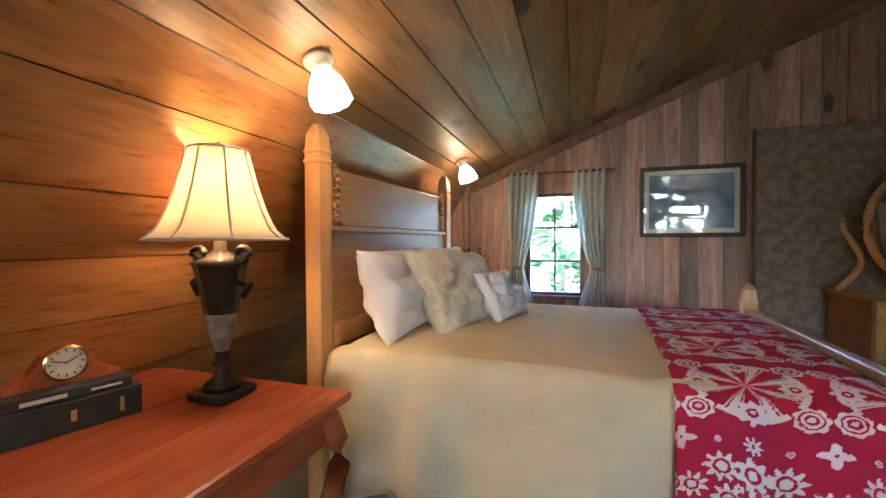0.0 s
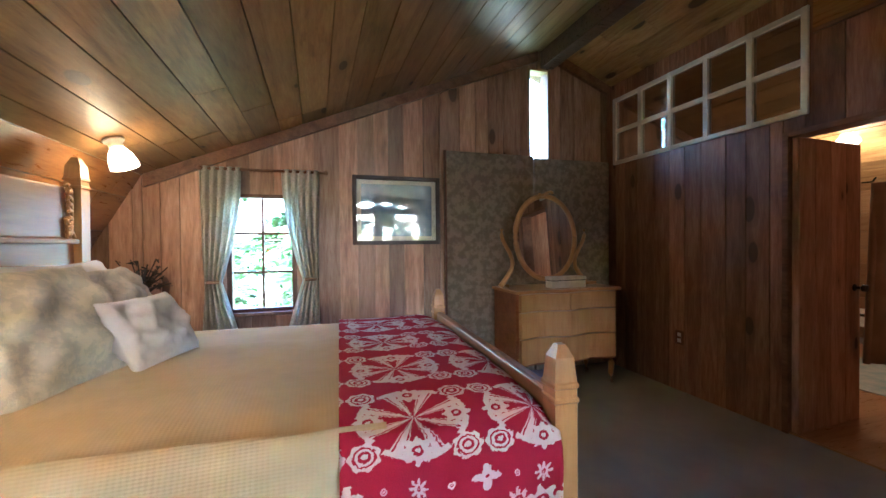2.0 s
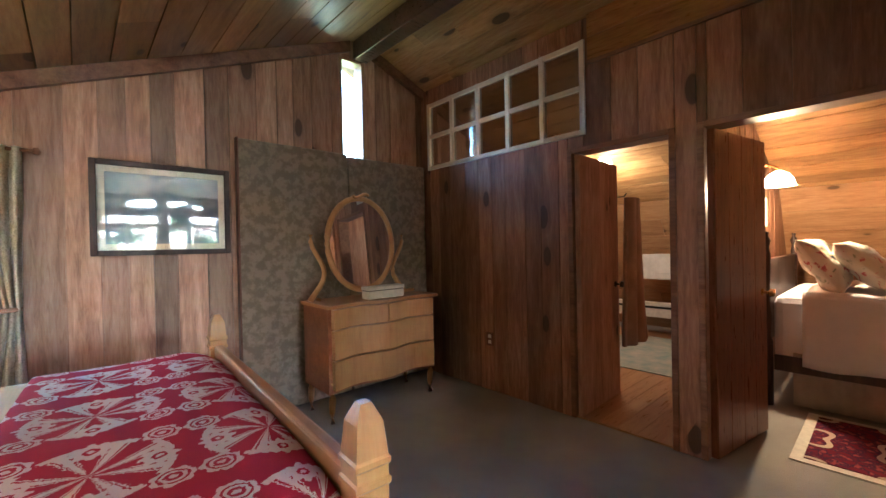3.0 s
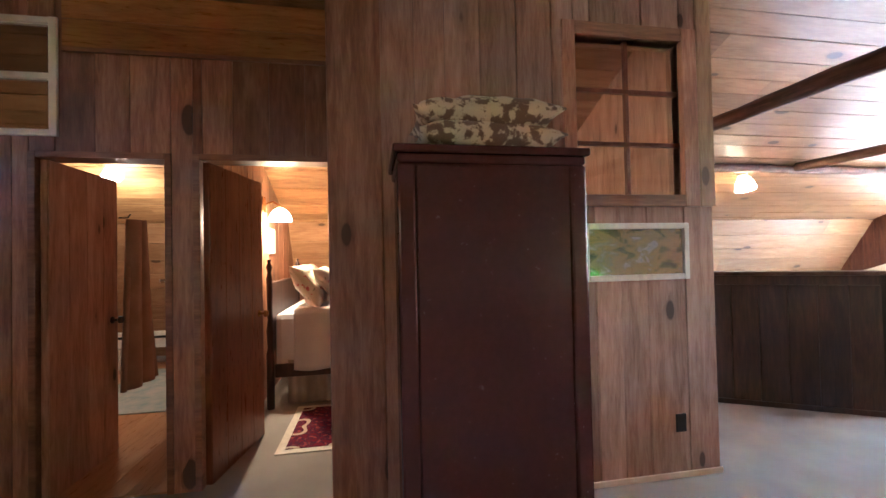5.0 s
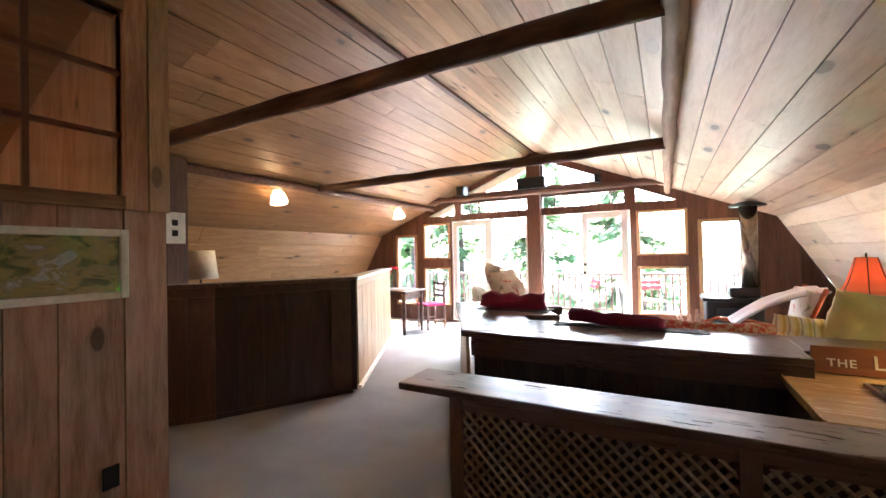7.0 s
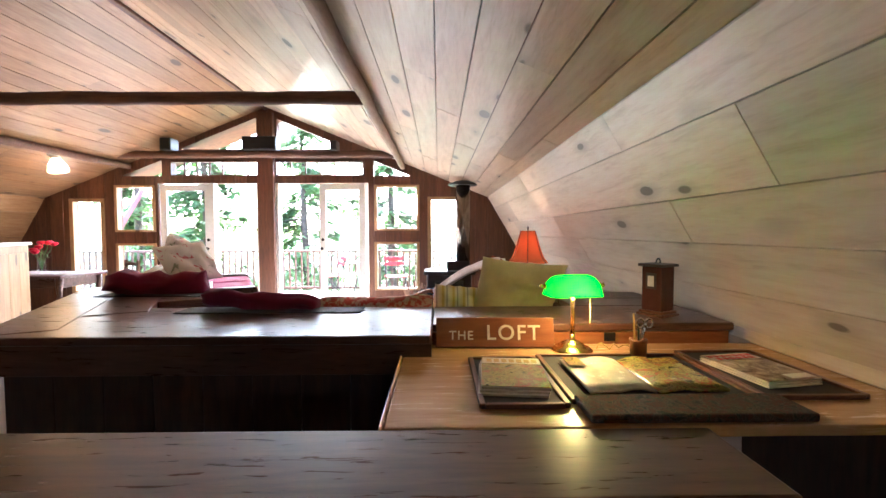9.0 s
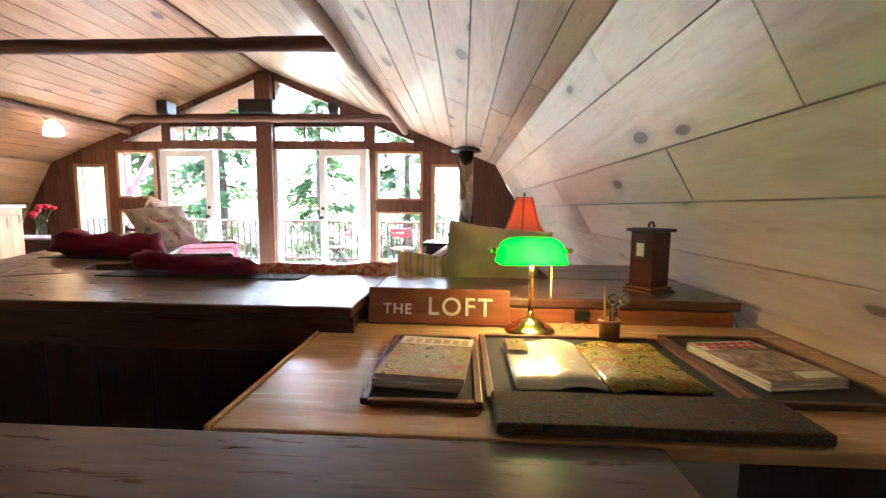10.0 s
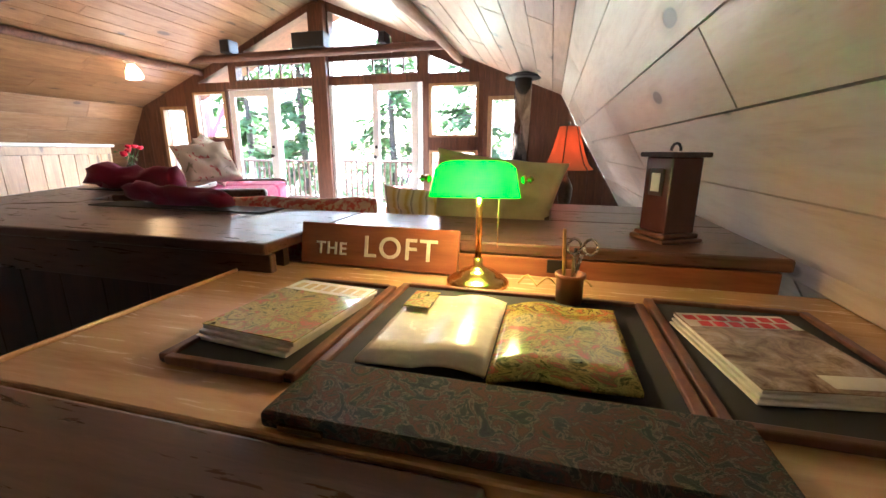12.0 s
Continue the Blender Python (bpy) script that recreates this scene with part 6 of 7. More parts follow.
part("plug_plate", box(-0.32, -0.27, -2.529, -2.522, KZ + 0.012, KZ + 0.05, 0.002), M_BLACK, t)

cp = thing("pencil_cup", "small leather-brown cup with a pencil and scissors", "pencil cup", x=-0.322, y=-2.32, z=KZ)
CX, CY = -0.322, -2.325
part("cup", lathe([(0.03, 0.0), (0.03, 0.055), (0.034, 0.058), (0.034, 0.066), (0.028, 0.066), (0.026, 0.01)], CX, CY, KZ + 0.008, 20), M_TERRA, cp, smooth=True)
part("pencil", tube([(CX + 0.012, CY, KZ + 0.012), (CX + 0.02, CY, KZ + 0.175)], 0.0038, 6), M_GOLD, cp, "yellow pencil")
part("pen", tube([(CX - 0.004, CY - 0.008, KZ + 0.012), (CX - 0.008, CY - 0.015, KZ + 0.13)], 0.004, 8), M_BLACK, cp, "black pen")
for s in (1, -1):
    part("scissor_blade", tube([(CX + s * 0.008, CY + 0.008, KZ + 0.012), (CX - 0.012 - s * 0.008, CY + 0.008, KZ + 0.12)], 0.0045, 6), M_STEEL, cp)
    cx, cz = CX - 0.02 - s * 0.017, KZ + 0.138
    part("scissor_loop", tube([(cx + 0.014 * math.cos(a * 0.5236), CY + 0.008, cz + 0.018 * math.sin(a * 0.5236)) for a in range(13)], 0.0035, 6), M_STEEL, cp)

# writing portfolio
pf = thing("writing_portfolio", "open wooden writing portfolio lined with black felt, brocade flap", "portfolio", x=-0.2, y=-2.05, z=KZ)


def tray(x0, x1, y0, y1):
    part("felt", box(x0, x1, y0, y1, KZ + 0.001, KZ + 0.008), M_LEATHER, pf)
    for a, b, c, e in ((x0 - 0.006, x0 + 0.012, y0, y1), (x1 - 0.012, x1 + 0.006, y0, y1), (x0 + 0.012, x1 - 0.012, y0 - 0.006, y0 + 0.01), (x0 + 0.012, x1 - 0.012, y1 - 0.01, y1 + 0.006)):
        part("wooden_edge", box(a, b, c, e, KZ + 0.001, KZ + 0.016, 0.003), M_TIMBER, pf)


tray(0.095, 0.34, -2.30, -1.875)
tray(-0.475, 0.075, -2.33, -1.9)
tray(-0.80, -0.495, -2.37, -1.92)
part("flap", box(-0.52, 0.07, -1.915, -1.775, KZ + 0.003, KZ + 0.026, 0.006), M_DARKBRO, pf, "flap covered in dark floral brocade")
part("flap_clasp", box(-0.02, 0.04, -1.774, -1.769, KZ + 0.009, KZ + 0.016), M_BRASS, pf)


def magazine(m, w, h, thick, photo, lab, bands, sheets=2):
    t = thing("magazine", lab, "magazine", "magazines on the desk")
    for k in range(sheets):
        o = 0.005 * (k - sheets + 1)
        part("page_block", box(-w / 2 + o, w / 2 + o, -h / 2 + o, h / 2 + o, thick * k / sheets, thick * (k + 1) / sheets - 0.001, 0.002), M_PAPER, t)
    part("cover", box(-w / 2, w / 2, -h / 2, h / 2, thick, thick + 0.0015), photo, t)
    part("header", box(-w / 2 + 0.002, w / 2 - 0.002, h / 2 - 0.065, h / 2 - 0.002, thick + 0.0017, thick + 0.002), M_PAPER, t)
    for a, b, c, e, mt in bands:
        part("title_bar", box(a, b, c, e, thick + 0.0022, thick + 0.0026), mt, t)
    t.matrix_basis = m
    return t


magazine(pose(0.215, -2.08, KZ + 0.009, 0, 0, 180 - 6), 0.205, 0.275, 0.026, M_PHOTO, "stack of glossy gardening magazines on the portfolio",
         [(-0.085 + 0.026 * k, -0.067 + 0.026 * k, 0.085, 0.118, M_GOLD) for k in range(7)], 3)
magazine(pose(-0.64, -2.14, KZ + 0.009, 0, 0, 180 + 9), 0.2, 0.27, 0.018, M_SEPIA, "travel magazines with a sepia cover photograph",
         [(-0.09 + 0.027 * k, -0.07 + 0.027 * k, 0.1, 0.122, M_RED) for k in range(7)] + [(-0.075 + 0.027 * k, -0.055 + 0.027 * k, 0.072, 0.094, M_RED) for k in range(6)] + [(0.0, 0.09, -0.125, -0.09, M_PAPER)], 3)
ob_ = thing("open_book", "large open book of plant photographs, lit by the lamp", "book", x=-0.2, y=-2.1, z=KZ)


def page(x0, x1, side):
    def fn(u, v):
        k = u if side > 0 else 1 - u
        return (x0 + (x1 - x0) * u, -2.235 + v * 0.3 + 0.015 * (u - 0.5), KZ + 0.012 + 0.018 * math.sin(min(1, (1 - k) * 1.6 + 0.1) * math.pi * 0.8) + 0.004)
    return sheet(fn, 20, 4, 0.008)


for (x0, x1, s, mt) in ((-0.19, 0.015, -1, M_GLOSSPAPER), (-0.405, -0.192, 1, M_PHOTO)):
    bm = page(x0, x1, s)
    bmesh.ops.recalc_face_normals(bm, faces=bm.faces)
    part("page", bm, mt, ob_, "blank cream page" if s < 0 else "page of plant photographs", True)
part("cover", box(-0.41, 0.02, -2.24, -1.93, KZ + 0.0085, KZ + 0.0115), M_BLACK, ob_)
part("photo", sheet(lambda u, v: (-0.045 + 0.055 * u, -2.225 + 0.09 * v, KZ + 0.0365), 3, 3, 0.002), M_PHOTO, ob_)

# clock case on the counter
cc = thing("carriage_clock", "tall dark wooden clock case with a small window and ring handle", "clock", x=-0.62, y=-2.78, z=CZ)
CM = pose(-0.6, -2.7, CZ, 0, 0, 28)
part("foot", box(-0.068, 0.068, -0.068, 0.068, 0, 0.012, 0.004, CM), M_TIMBER, cc)
part("foot", box(-0.06, 0.06, -0.06, 0.06, 0.0125, 0.026, 0.005, CM), M_TIMBER, cc)
part("case", box(-0.05, 0.05, -0.05, 0.05, 0.0265, 0.236, 0.004, CM), M_MAHOG, cc)
part("cap", box(-0.064, 0.064, -0.064, 0.064, 0.2365, 0.25, 0.004, CM), M_DARKP, cc)
part("window_frame", box(0.0505, 0.054, -0.026, 0.026, 0.13, 0.205, 0.001, CM), M_DARKP, cc)
part("window_glass", box(0.0545, 0.056, -0.016, 0.016, 0.142, 0.193, 0.0005, CM), M_IVORY, cc)
hb = tube([(0.016 * math.cos(a * 0.5236), 0, 0.254 + 0.02 * math.sin(a * 0.5236)) for a in range(7)], 0.004, 6)
bmesh.ops.transform(hb, matrix=CM, verts=hb.verts)
part("handle", hb, M_BLACK, cc)

# ---- seating behind the counter ----
def sofa(m, w, d, cover, seat_mat, lab, cushions=2, up=0.0, seat=0.46):
    t = thing("sofa", lab, "sofa")
    for s in (-1, 1):
        part("arm", box(s * (w / 2 - 0.05) - 0.05, s * (w / 2 - 0.05) + 0.05, -d / 2, d / 2, 0.5 + up, 0.6 + up, 0.03), M_DARKW, t)
        part("arm_side", box(s * (w / 2 - 0.05) - 0.03, s * (w / 2 - 0.05) + 0.03, -d / 2 + 0.03, d / 2 - 0.03, 0.12 + up, 0.5 + up, 0.01), M_DARKW, t)
        for y in (-d / 2 + 0.06, d / 2 - 0.06):
            part("leg", box(s * (w / 2 - 0.05) - 0.03, s * (w / 2 - 0.05) + 0.03, y - 0.03, y + 0.03, 0, 0.12 + up, 0.005), M_DARKW, t)
    part("backrest", box(-w / 2 + 0.1, w / 2 - 0.1, d / 2 - 0.14, d / 2, 0.3 + up, 0.74 + up, 0.04), cover, t)
    part("seat_frame", box(-w / 2 + 0.08, w / 2 - 0.08, -d / 2 + 0.02, d / 2 - 0.14, 0.14 + up, 0.3 + up, 0.01), M_DARKW, t)
    for k in range(cushions):
        x0 = -w / 2 + 0.1 + (w - 0.2) * k / cushions
        part("seat_cushion", box(x0 + 0.005, x0 + (w - 0.2) / cushions - 0.005, -d / 2, d / 2 - 0.15, 0.3 + up, seat + up, 0.05), seat_mat, t)
    t.matrix_basis = m
    return t


sofa(pose(-0.1, 0, 0) @ ARM @ pose(2.4, -0.62, 0), 1.4, 0.9, M_FLORAL, M_PINKC, "wooden-armed sofa with raspberry seat cushions", up=0.19, seat=0.58)
sofa(pose(0.62, -3.4, 0), 1.75, 0.8, M_REDPAT, M_REDPAT, "low sofa with red patterned cover backing onto the counter")
tagged(link("bolster", tube(line((0.5, -3.06, 0.83), (1.3, -3.06, 0.83), 14, 0.02, 4.0), 0.066, 12, 0.25), M_REDPAT, smooth=True), "red paisley bolster along the sofa's back", "cushion")
for x, y, z, w, h, t_, tilt, yaw, mat, lab, sd in (
        (2.92, -4.72, 1.02, 0.48, 0.56, 0.18, 25, 215, M_FLORAL, "cream floral cushion on the sofa", 1.0),
        (2.72, -4.45, 0.99, 0.42, 0.46, 0.16, 35, 150, M_FLORAL, "cream rose-print cushion on the sofa", 2.0),
        (-0.02, -3.25, 0.86, 0.5, 0.56, 0.2, 22, -78, M_YELLOW, "large mustard linen cushion", 3.0),
        (0.36, -3.25, 0.8, 0.3, 0.3, 0.12, 22, -80, M_STRIPE, "small striped cushion leaning on the sofa", 4.0)):
    tagged(link("cushion", cushion(w, h, t_, lean(x, y, z, tilt, yaw, 7), 0.06, sd), mat, smooth=True), lab, "cushion", "sofa cushions")

rk = thing("bentwood_armchair", "bentwood armchair with a pale throw over its back", "armchair", x=0.2, y=-4.9)
for s in (-1, 1):
    y = -4.9 + s * 0.3
    part("side_bow", tube([(0.75, y, 0.02), (0.8, y, 0.3), (0.76, y, 0.55), (0.6, y, 0.62), (0.3, y, 0.6), (0.05, y, 0.55)], 0.022, 8), M_CHERRY, rk, smooth=True)
    part("runner", tube([(0.75, y, 0.02), (0.4, y, 0.03), (-0.1, y, 0.02)], 0.02, 8), M_CHERRY, rk, smooth=True)
    part("back_leg", tube([(-0.1, y, 0.02), (0.05, y, 0.5), (-0.15, y, 1.0)], 0.02, 8), M_CHERRY, rk, smooth=True)
part("seat", box(0.05, 0.68, -5.17, -4.63, 0.36, 0.44, 0.03), M_FLORAL, rk)
part("backrest", box(-0.05, 0.03, -5.17, -4.63, 0.44, 0.98, 0.02, pose(0, 0, 0, 0, -10, 0) @ pose(0.1, 0, 0)), M_FLORAL, rk)
tagged(link("throw", sheet(lambda u, v: (0.5 - 0.7 * v + 0.02 * math.sin(u * 9), -5.1 + 0.45 * u, 0.64 + 0.34 * math.sin(v * 1.6) + 0.02 * math.sin(u * 14 + v * 5)), 20, 20, 0.012), M_WHITEC, smooth=True), "pale throw draped over the armchair's back", "throw")

sd_ = thing("side_table", "small dark lamp table beside the sloping wall", "table", x=-0.4, y=-4.5)
part("top", box(-0.65, -0.15, -4.75, -4.25, 0.62, 0.65, 0.008), M_DARKW, sd_)
for x in (-0.6, -0.2):
    for y in (-4.7, -4.3):
        part("leg", box(x - 0.02, x + 0.02, y - 0.02, y + 0.02, 0, 0.62, 0.004), M_DARKW, sd_)
rlp = thing("table_lamp", "dark table lamp with a lit rust-coloured bell shade", "lamp", x=-0.37, y=-4.5, z=0.65)
part("base", lathe([(0.07, 0), (0.07, 0.02), (0.03, 0.05), (0.05, 0.12), (0.055, 0.2), (0.03, 0.26), (0.012, 0.28), (0.012, 0.36)], -0.37, -4.5, 0.65, 20), M_BRONZE, rlp, smooth=True)
prof = [(0.185 - 0.115 * (k / 8) ** 0.6, 0.33 + 0.037 * k) for k in range(9)]
part("shade", shell(prof, -0.37, -4.5, 0.65, 36), M_SHADE_R, rlp, "rust silk bell shade, lit", True)
for k in range(6):
    a = 2 * math.pi * k / 6 + 0.3
    part("piping", tube([(-0.37 + (r + 0.002) * math.cos(a), -4.5 + (r + 0.002) * math.sin(a), 0.65 + h) for r, h in prof], 0.004, 5), M_DARKP, rlp)
part("finial", lathe([(0.004, 0.62), (0.009, 0.65), (0.0, 0.67)], -0.37, -4.5, 0.65, 8), M_BRONZE, rlp)
bulb(-0.37, -4.5, 1.13, 6)

# stove
st = thing("wood_stove", "black cast-iron wood stove with a stovepipe to the ceiling", "stove", x=0.28, y=-6.5)
part("body", box(0.0, 0.62, -6.75, -6.28, 0.15, 0.68, 0.02), M_BLACK, st)
part("top_plate", box(-0.05, 0.66, -6.8, -6.23, 0.68, 0.73, 0.012), M_BLACK, st)
part("upper_box", box(0.02, 0.34, -6.65, -6.4, 0.73, 0.86, 0.012), M_BLACK, st)
part("stove_door", box(0.12, 0.5, -6.28, -6.255, 0.28, 0.6, 0.012), M_CHAR, st)
part("ash_lip", box(0.05, 0.57, -6.26, -6.16, 0.2, 0.23, 0.006), M_BLACK, st)
for x in (0.05, 0.57):
    for y in (-6.7, -6.33):
        part("leg", lathe([(0.02, 0), (0.03, 0.15)], x, y, 0, 8), M_BLACK, st)
part("stovepipe", lathe([(0.1, 0.86), (0.1, 1.98)], 0.11, -6.5, 0, 24), M_PIPE, st, "shiny dark metal stovepipe", True)
part("pipe_collar", lathe([(0.2, 1.95), (0.21, 1.97), (0.1, 2.01)], 0.11, -6.5, -0.03, 28), M_BLACK, st)
bk = thing("log_basket", "basket of kindling beside the stove", "basket", x=0.8, y=-6.6)
part("basket", lathe([(0.13, 0), (0.17, 0.3), (0.155, 0.3), (0.12, 0.02)], 0.8, -6.6, 0, 18), M_TERRA, bk, smooth=True)
for k in range(8):
    a = k * 0.8
    part("stick", tube([(0.8 + 0.05 * math.cos(a), -6.6 + 0.05 * math.sin(a), 0.05), (0.8 + 0.15 * math.cos(a), -6.6 + 0.13 * math.sin(a), 0.42 + 0.02 * k)], 0.016, 6), M_BARN, bk)

# speakers on the far beam
for x, w, h, lab in ((3.12, 0.5, 0.2, "wide black loudspeaker on the log beam"), (4.5, 0.16, 0.18, "small black loudspeaker on the log beam"), (2.02, 0.1, 0.14, "small black loudspeaker on the log beam's end")):
    t = thing("loudspeaker", lab, "loudspeaker", "loudspeakers", x, -6.95, 2.5)
    part("cabinet", box(x - w / 2, x + w / 2, -7.05, -6.85, 2.495, 2.495 + h, 0.008), M_CHAR, t)
    part("grille", box(x - w / 2 + 0.02, x + w / 2 - 0.02, -6.849, -6.842, 2.51, 2.48 + h), M_BLACK, t)

# dining table by the window
tb = thing("dining_table", "dark wooden dining table with a white runner", "table", x=5.5, y=-6.0)
part("tabletop", box(4.95, 6.1, -6.3, -5.6, 0.72, 0.755, 0.008), M_DARKW, tb)
part("apron", box(5.02, 6.0, -6.23, -5.67, 0.6, 0.72, 0.004), M_DARKW, tb)
for x in (5.03, 6.0):
    for y in (-6.23, -5.67):
        part("leg", lathe([(0.025, 0), (0.03, 0.1), (0.04, 0.4), (0.025, 0.5), (0.035, 0.6), (0.04, 0.72)], x, y, 0, 10), M_DARKW, tb, smooth=True)
tagged(link("table_runner", box(5.0, 6.05, -6.15, -5.75, 0.757, 0.762, 0.002), M_WHITEC), "white cloth runner on the dining table", "runner")
fv = thing("flower_vase", "glass vase of red roses on the dining table", "vase", x=5.55, y=-6.0, z=0.762)
part("vase", lathe([(0.04, 0), (0.05, 0.06), (0.035, 0.12), (0.05, 0.16), (0.044, 0.16), (0.03, 0.12), (0.042, 0.06), (0.03, 0.01)], 5.5, -5.95, 0.762, 16), M_GLASS, fv, smooth=True)
for k in range(9):
    a, r = k * 2.4, 0.03 + 0.014 * k
    x, y, z = 5.5 + r * math.cos(a), -5.95 + r * math.sin(a), 1.08 + 0.06 * math.sin(k * 1.9)
    part("stem", tube([(5.5, -5.95, 0.78), (5.5 + r * 0.3 * math.cos(a), -5.95 + r * 0.3 * math.sin(a), 0.95), (x, y, z)], 0.003, 5), M_GREEN, fv)
    if k % 3 != 2:
        bm = bmesh.new()
        for j in range(7):
            lathe([(0.008, -0.02), (0.024, 0.0), (0.026, 0.014), (0.012, 0.022)], x + 0.018 * math.cos(j * 0.9), y + 0.018 * math.sin(j * 0.9), z + 0.006 * (j % 3), 8, bm=bm)
        part("rose", bm, M_ROSE, fv, "red rose", True)
    else:
        bm = bmesh.new()
        for j in range(14):
            q = Vector((x, y, z - 0.05)) + Vector((random.uniform(-.05, .05), random.uniform(-.05, .05), random.uniform(-.04, .03)))
            bm.faces.new([bm.verts.new(q + Vector((random.uniform(-.025, .025), random.uniform(-.025, .025), random.uniform(-.015, .02)))) for _ in range(3)])
        part("leaves", bm, M_LEAF, fv)


def chair(m, lab):
    t = thing("dining_chair", lab, "chair", "dining chairs")
    part("seat", box(-0.2, 0.2, -0.2, 0.2, 0.43, 0.47, 0.012), M_PINKC, t, "red upholstered seat")
    for x in (-0.18, 0.18):
        part("leg", box(x - 0.018, x + 0.018, -0.195, -0.16, 0, 0.43, 0.004), M_DARKW, t)
        part("back_leg", box(x - 0.018, x + 0.018, 0.165, 0.2, 0, 0.88, 0.004), M_DARKW, t)
        part("stretcher", box(x - 0.008, x + 0.008, -0.16, 0.165, 0.16, 0.185), M_DARKW, t)
    for z in (0.58, 0.68, 0.8):
        part("back_slat", box(-0.162, 0.162, 0.172, 0.192, z, z + 0.045, 0.004), M_DARKW, t)
    part("stretcher", box(-0.162, 0.162, -0.185, -0.17, 0.22, 0.245), M_DARKW, t)
    t.matrix_basis = m
    return t


chair(pose(4.95, -6.45, 0, 0, 0, 150), "dark ladder-back dining chair with a red seat")

# ---- outside ----
dkf = thing("deck", "weathered timber deck outside the window wall", "deck", kind="structure")
for k in range(17):
    y0 = SOUTH - 0.16 - (k + 1) * 0.145
    part("deck_board", box(-2.5, 8.8, y0 + 0.003, y0 + 0.142, -0.1, -0.06), M_DECK, dkf)
for x in (-2.2, 3.0, 8.4):
    part("deck_post", box(x - 0.07, x + 0.07, -9.6, -9.46, -3.2, -0.1), M_RAILW, dkf)
rail = thing("deck_railing", "brown timber deck railing with upright balusters", "railing", x=3, y=-9.6)
part("top_rail", box(-2.5, 8.8, -9.68, -9.54, 0.84, 0.88, 0.004), M_RAILW, rail)
part("bottom_rail", box(-2.5, 8.8, -9.64, -9.59, 0.03, 0.08, 0.004), M_RAILW, rail)
for k in range(86):
    x = -2.45 + k * 0.131
    part("baluster", box(x - 0.017, x + 0.017, -9.63, -9.6, 0.08, 0.84), M_RAILW, rail)
for x in (-2.4, -0.2, 2.0, 4.3, 6.5, 8.7):
    part("newel", box(x - 0.05, x + 0.05, -9.66, -9.56, -0.06, 0.93, 0.006), M_DECK, rail)
for x in (6.6, -0.9):
    t = thing("porch_post", "mauve-painted porch post with a diagonal brace", "post", "porch posts", x, -8.6)
    part("post", box(x - 0.06, x + 0.06, -8.66, -8.54, -0.06, 2.3, 0.006), M_PURPLE, t)
    part("brace", tube([(x, -8.6, 1.3), (x + (0.5 if x < 3 else -0.5), -8.6, 2.1)], 0.05, 4), M_PURPLE, t)


def bistro(m, lab):
    t = thing("folding_chair", lab, "chair", "red folding chairs")
    for x in (-0.19, 0.19):
        part("leg", tube([(x, -0.2, 0.0), (x, 0.2, 0.84)], 0.012, 6), M_BLACK, t)
        part("leg", tube([(x * 0.9, 0.22, 0.0), (x * 0.9, -0.18, 0.46)], 0.012, 6), M_BLACK, t)
    for k in range(5):
        part("seat_slat", box(-0.2, 0.2, -0.18 + k * 0.075, -0.12 + k * 0.075, 0.45, 0.465, 0.003), M_RED, t)
    for z in (0.66, 0.76):
        part("back_slat", box(-0.2, 0.2, 0.13 + (z - 0.66) * 0.5, 0.15 + (z - 0.66) * 0.5, z, z + 0.07, 0.003), M_RED, t)
    t.matrix_basis = m
    return t


bistro(pose(1.3, -8.75, -0.06, 0, 0, 200), "red slatted folding chair on the deck")
bistro(pose(2.55, -8.9, -0.06, 0, 0, 120), "red slatted folding chair on the deck")
tt = thing("bistro_table", "small round metal bistro table on the deck", "table", x=1.95, y=-8.9)
part("top", lathe([(0.3, 0.66), (0.3, 0.68)], 1.95, -8.9, 0, 28), M_IVORY, tt)
for k in range(3):
    a = k * 2.09
    part("leg", tube([(1.95 + 0.05 * math.cos(a), -8.9 + 0.05 * math.sin(a), 0.66), (1.95 + 0.24 * math.cos(a), -8.9 + 0.24 * math.sin(a), -0.06)], 0.012, 6), M_BLACK, tt)

bm = bmesh.new()
g = 400
bm.faces.new([bm.verts.new(p) for p in ((-g, -g, -3.2), (g, -g, -3.2), (g, g, -3.2), (-g, g, -3.2))])
tagged(link("ground", bm, M_GROUND), "green lawn around the house", "ground", kind="structure")


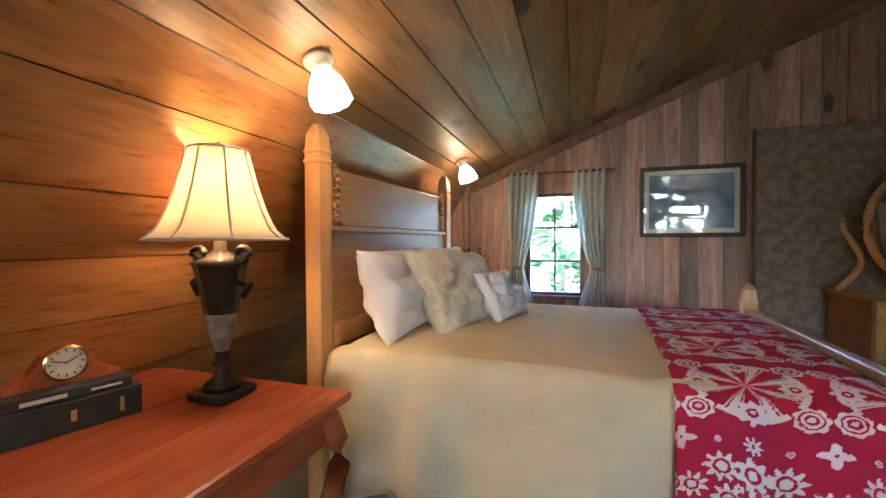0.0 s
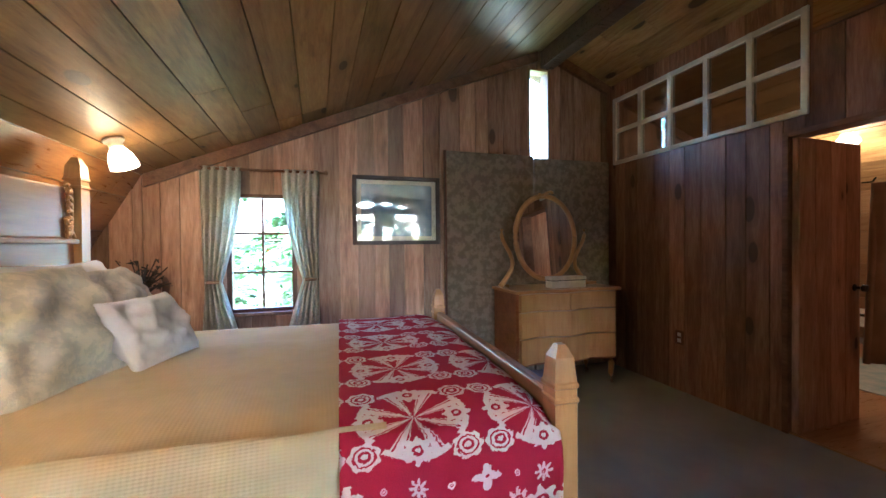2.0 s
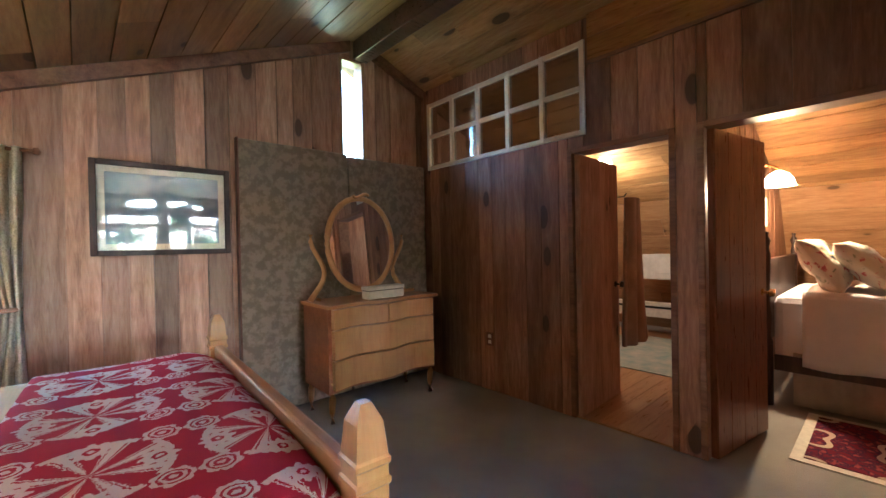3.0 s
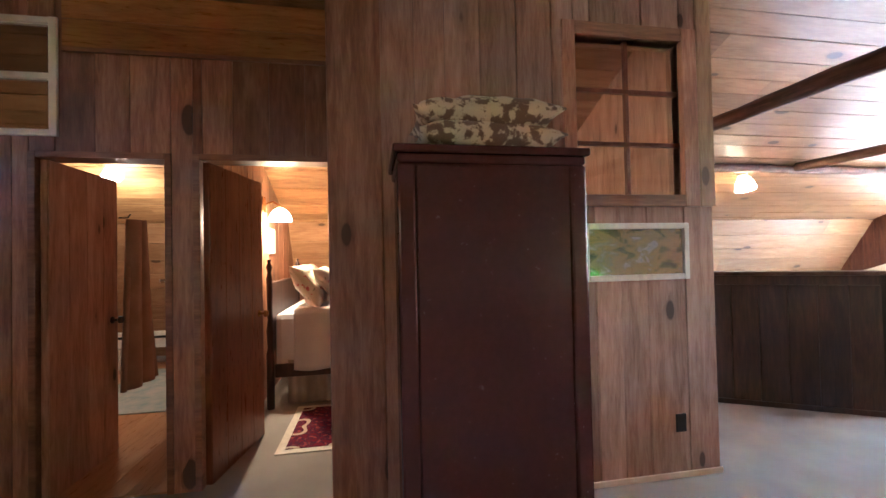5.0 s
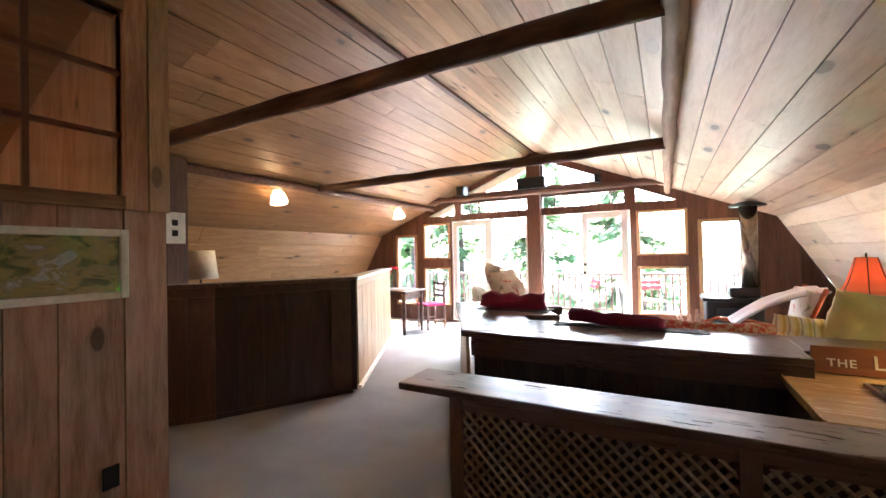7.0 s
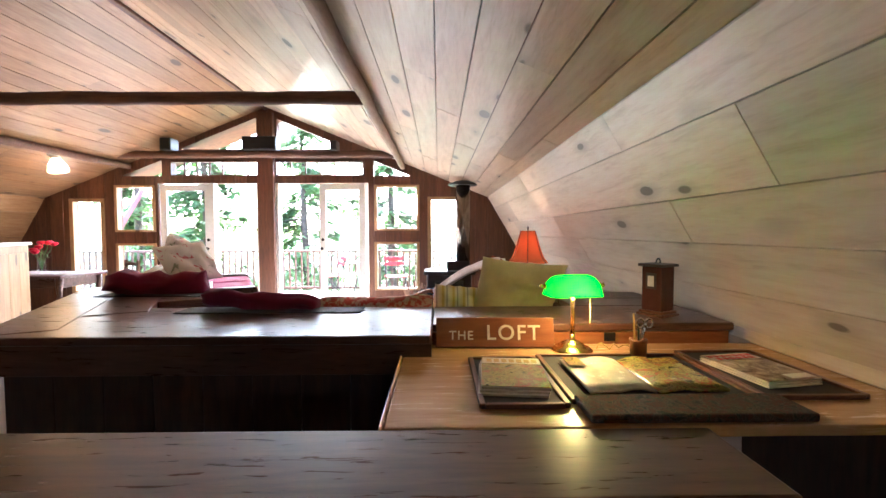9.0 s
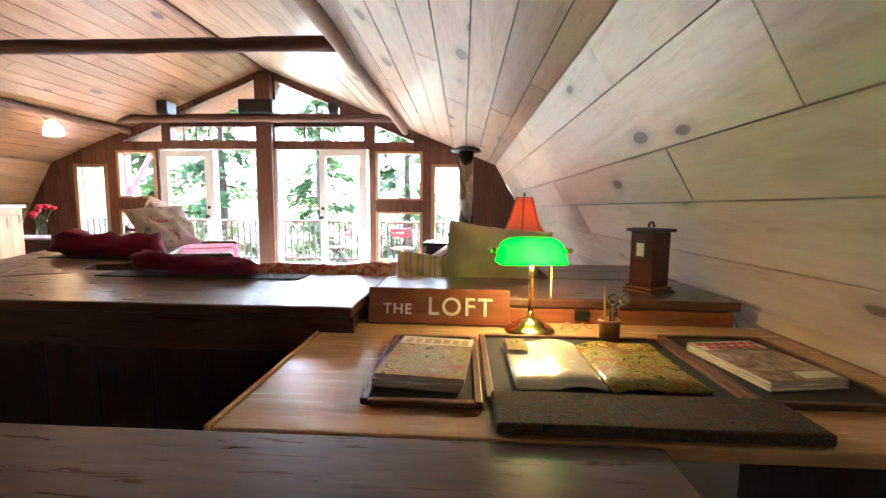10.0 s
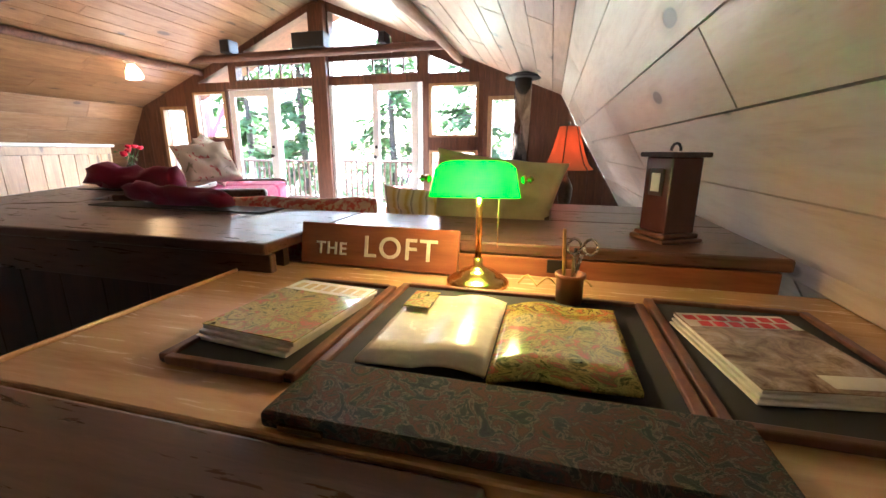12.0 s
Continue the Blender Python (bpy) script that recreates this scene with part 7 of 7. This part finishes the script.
def conifer(x, y, h, lab, spread=2.2, seed=0, base=-3.2, bare=0.25):
    rng = random.Random(seed)
    t = thing("conifer", lab, "tree", "conifers", x, y, base)
    part("trunk", tube(line((x, y, base), (x + 0.2, y, base + h), 10, 0.08, seed), 0.22, 8, 0.2, taper=0.12), M_BARK, t, smooth=True)
    verts, faces = [], []
    limb = bmesh.new()
    n_ = int(h * 6.5)
    for i in range(n_):
        f_ = bare + (1 - bare) * i / n_
        z = base + h * f_
        a = rng.uniform(0, 6.283)
        L = spread * (1 - f_) ** 0.7 * rng.uniform(0.6, 1.1) + 0.25
        tip = Vector((x + 0.2 * f_ + L * math.cos(a), y + L * math.sin(a), z - L * rng.uniform(0.1, 0.35)))
        root = Vector((x + 0.2 * f_, y, z))
        tube([root, root.lerp(tip, 0.5) + Vector((0, 0, 0.08 * L)), tip], 0.03, 4, bm=limb, taper=0.3)
        for k in range(int(34 + 30 * L)):
            s = rng.uniform(0.2, 1.05)
            c = root.lerp(tip, s) + Vector((rng.gauss(0, 0.12), rng.gauss(0, 0.12), rng.gauss(-0.06, 0.09)))
            d = Vector((math.cos(a) + rng.gauss(0, .6), math.sin(a) + rng.gauss(0, .6), rng.gauss(-0.35, .3))).normalized() * rng.uniform(0.16, 0.34)
            w_ = Vector((-d.y, d.x, rng.gauss(0, 0.04))) * 0.36
            o = len(verts)
            verts += [c - w_, c + w_, c + d + w_ * 0.4, c + d - w_ * 0.4]
            faces.append((o, o + 1, o + 2, o + 3))
    part("limbs", limb, M_BARK, t)
    me = bpy.data.meshes.new("needles")
    me.from_pydata([tuple(v) for v in verts], [], faces)
    me.materials.append(M_LEAF)
    cr = new("crown", me)
    cr.parent = t
    cr.matrix_parent_inverse = Matrix.Translation(-t.location)
    return t


for k, (x, y, h, sp) in enumerate(((5.2, -15.5, 9.5, 2.0), (2.15, -16, 10.5, 2.3), (8.2, -14.5, 9.5, 2.4), (10.8, -15, 9, 2.2), (-3.2, -19, 9, 2.4), (0.3, 12.5, 8, 2.4), (3.6, 15, 11, 2.6), (-2.6, 16, 9, 2.6))):
    conifer(x, y, h, "tall conifer with drooping boughs near the deck" if y < 0 else "conifer in the garden behind the house", sp, k + 3)


def shrub(x, y, r, seed):
    rng = random.Random(seed)
    t = thing("shrub", "loose green shrub in the garden", "shrub", "garden shrubs", x, y, -3.2)
    limb = bmesh.new()
    verts, faces = [], []
    for i in range(12):
        a, b = rng.uniform(0, 6.28), rng.uniform(0.4, 1.4)
        tip = Vector((x + r * math.cos(a) * math.cos(b), y + r * math.sin(a) * math.cos(b), -3.2 + 1.6 * r * math.sin(b)))
        tube([(x, y, -3.2), tip], 0.03, 4, bm=limb)
        for k in range(130):
            c = tip + Vector((rng.gauss(0, .35 * r), rng.gauss(0, .35 * r), rng.gauss(0, .3 * r)))
            d = Vector((rng.gauss(0, 1), rng.gauss(0, 1), rng.gauss(0, 1))).normalized() * 0.12
            e = d.cross(Vector((rng.gauss(0, 1), rng.gauss(0, 1), 1))).normalized() * 0.07
            o = len(verts)
            verts += [c - e, c + d * 0.5 - e * 0.2, c + e, c + d]
            faces.append((o, o + 1, o + 3, o + 2))
    part("stems", limb, M_BARK, t)
    me = bpy.data.meshes.new("leaves")
    me.from_pydata([tuple(v) for v in verts], [], faces)
    me.materials.append(M_LEAF)
    cr = new("crown", me)
    cr.parent = t
    cr.matrix_parent_inverse = Matrix.Translation(-t.location)


for k, (x, y, r) in enumerate(((0.4, -13, 1.5), (-1.2, -12.5, 1.7), (6.0, -15, 1.7), (10, -12.5, 1.8), (1.6, -17, 2.0), (0.0, 9.5, 1.5), (1.6, 10.5, 1.6))):
    shrub(x, y, r, 40 + k)
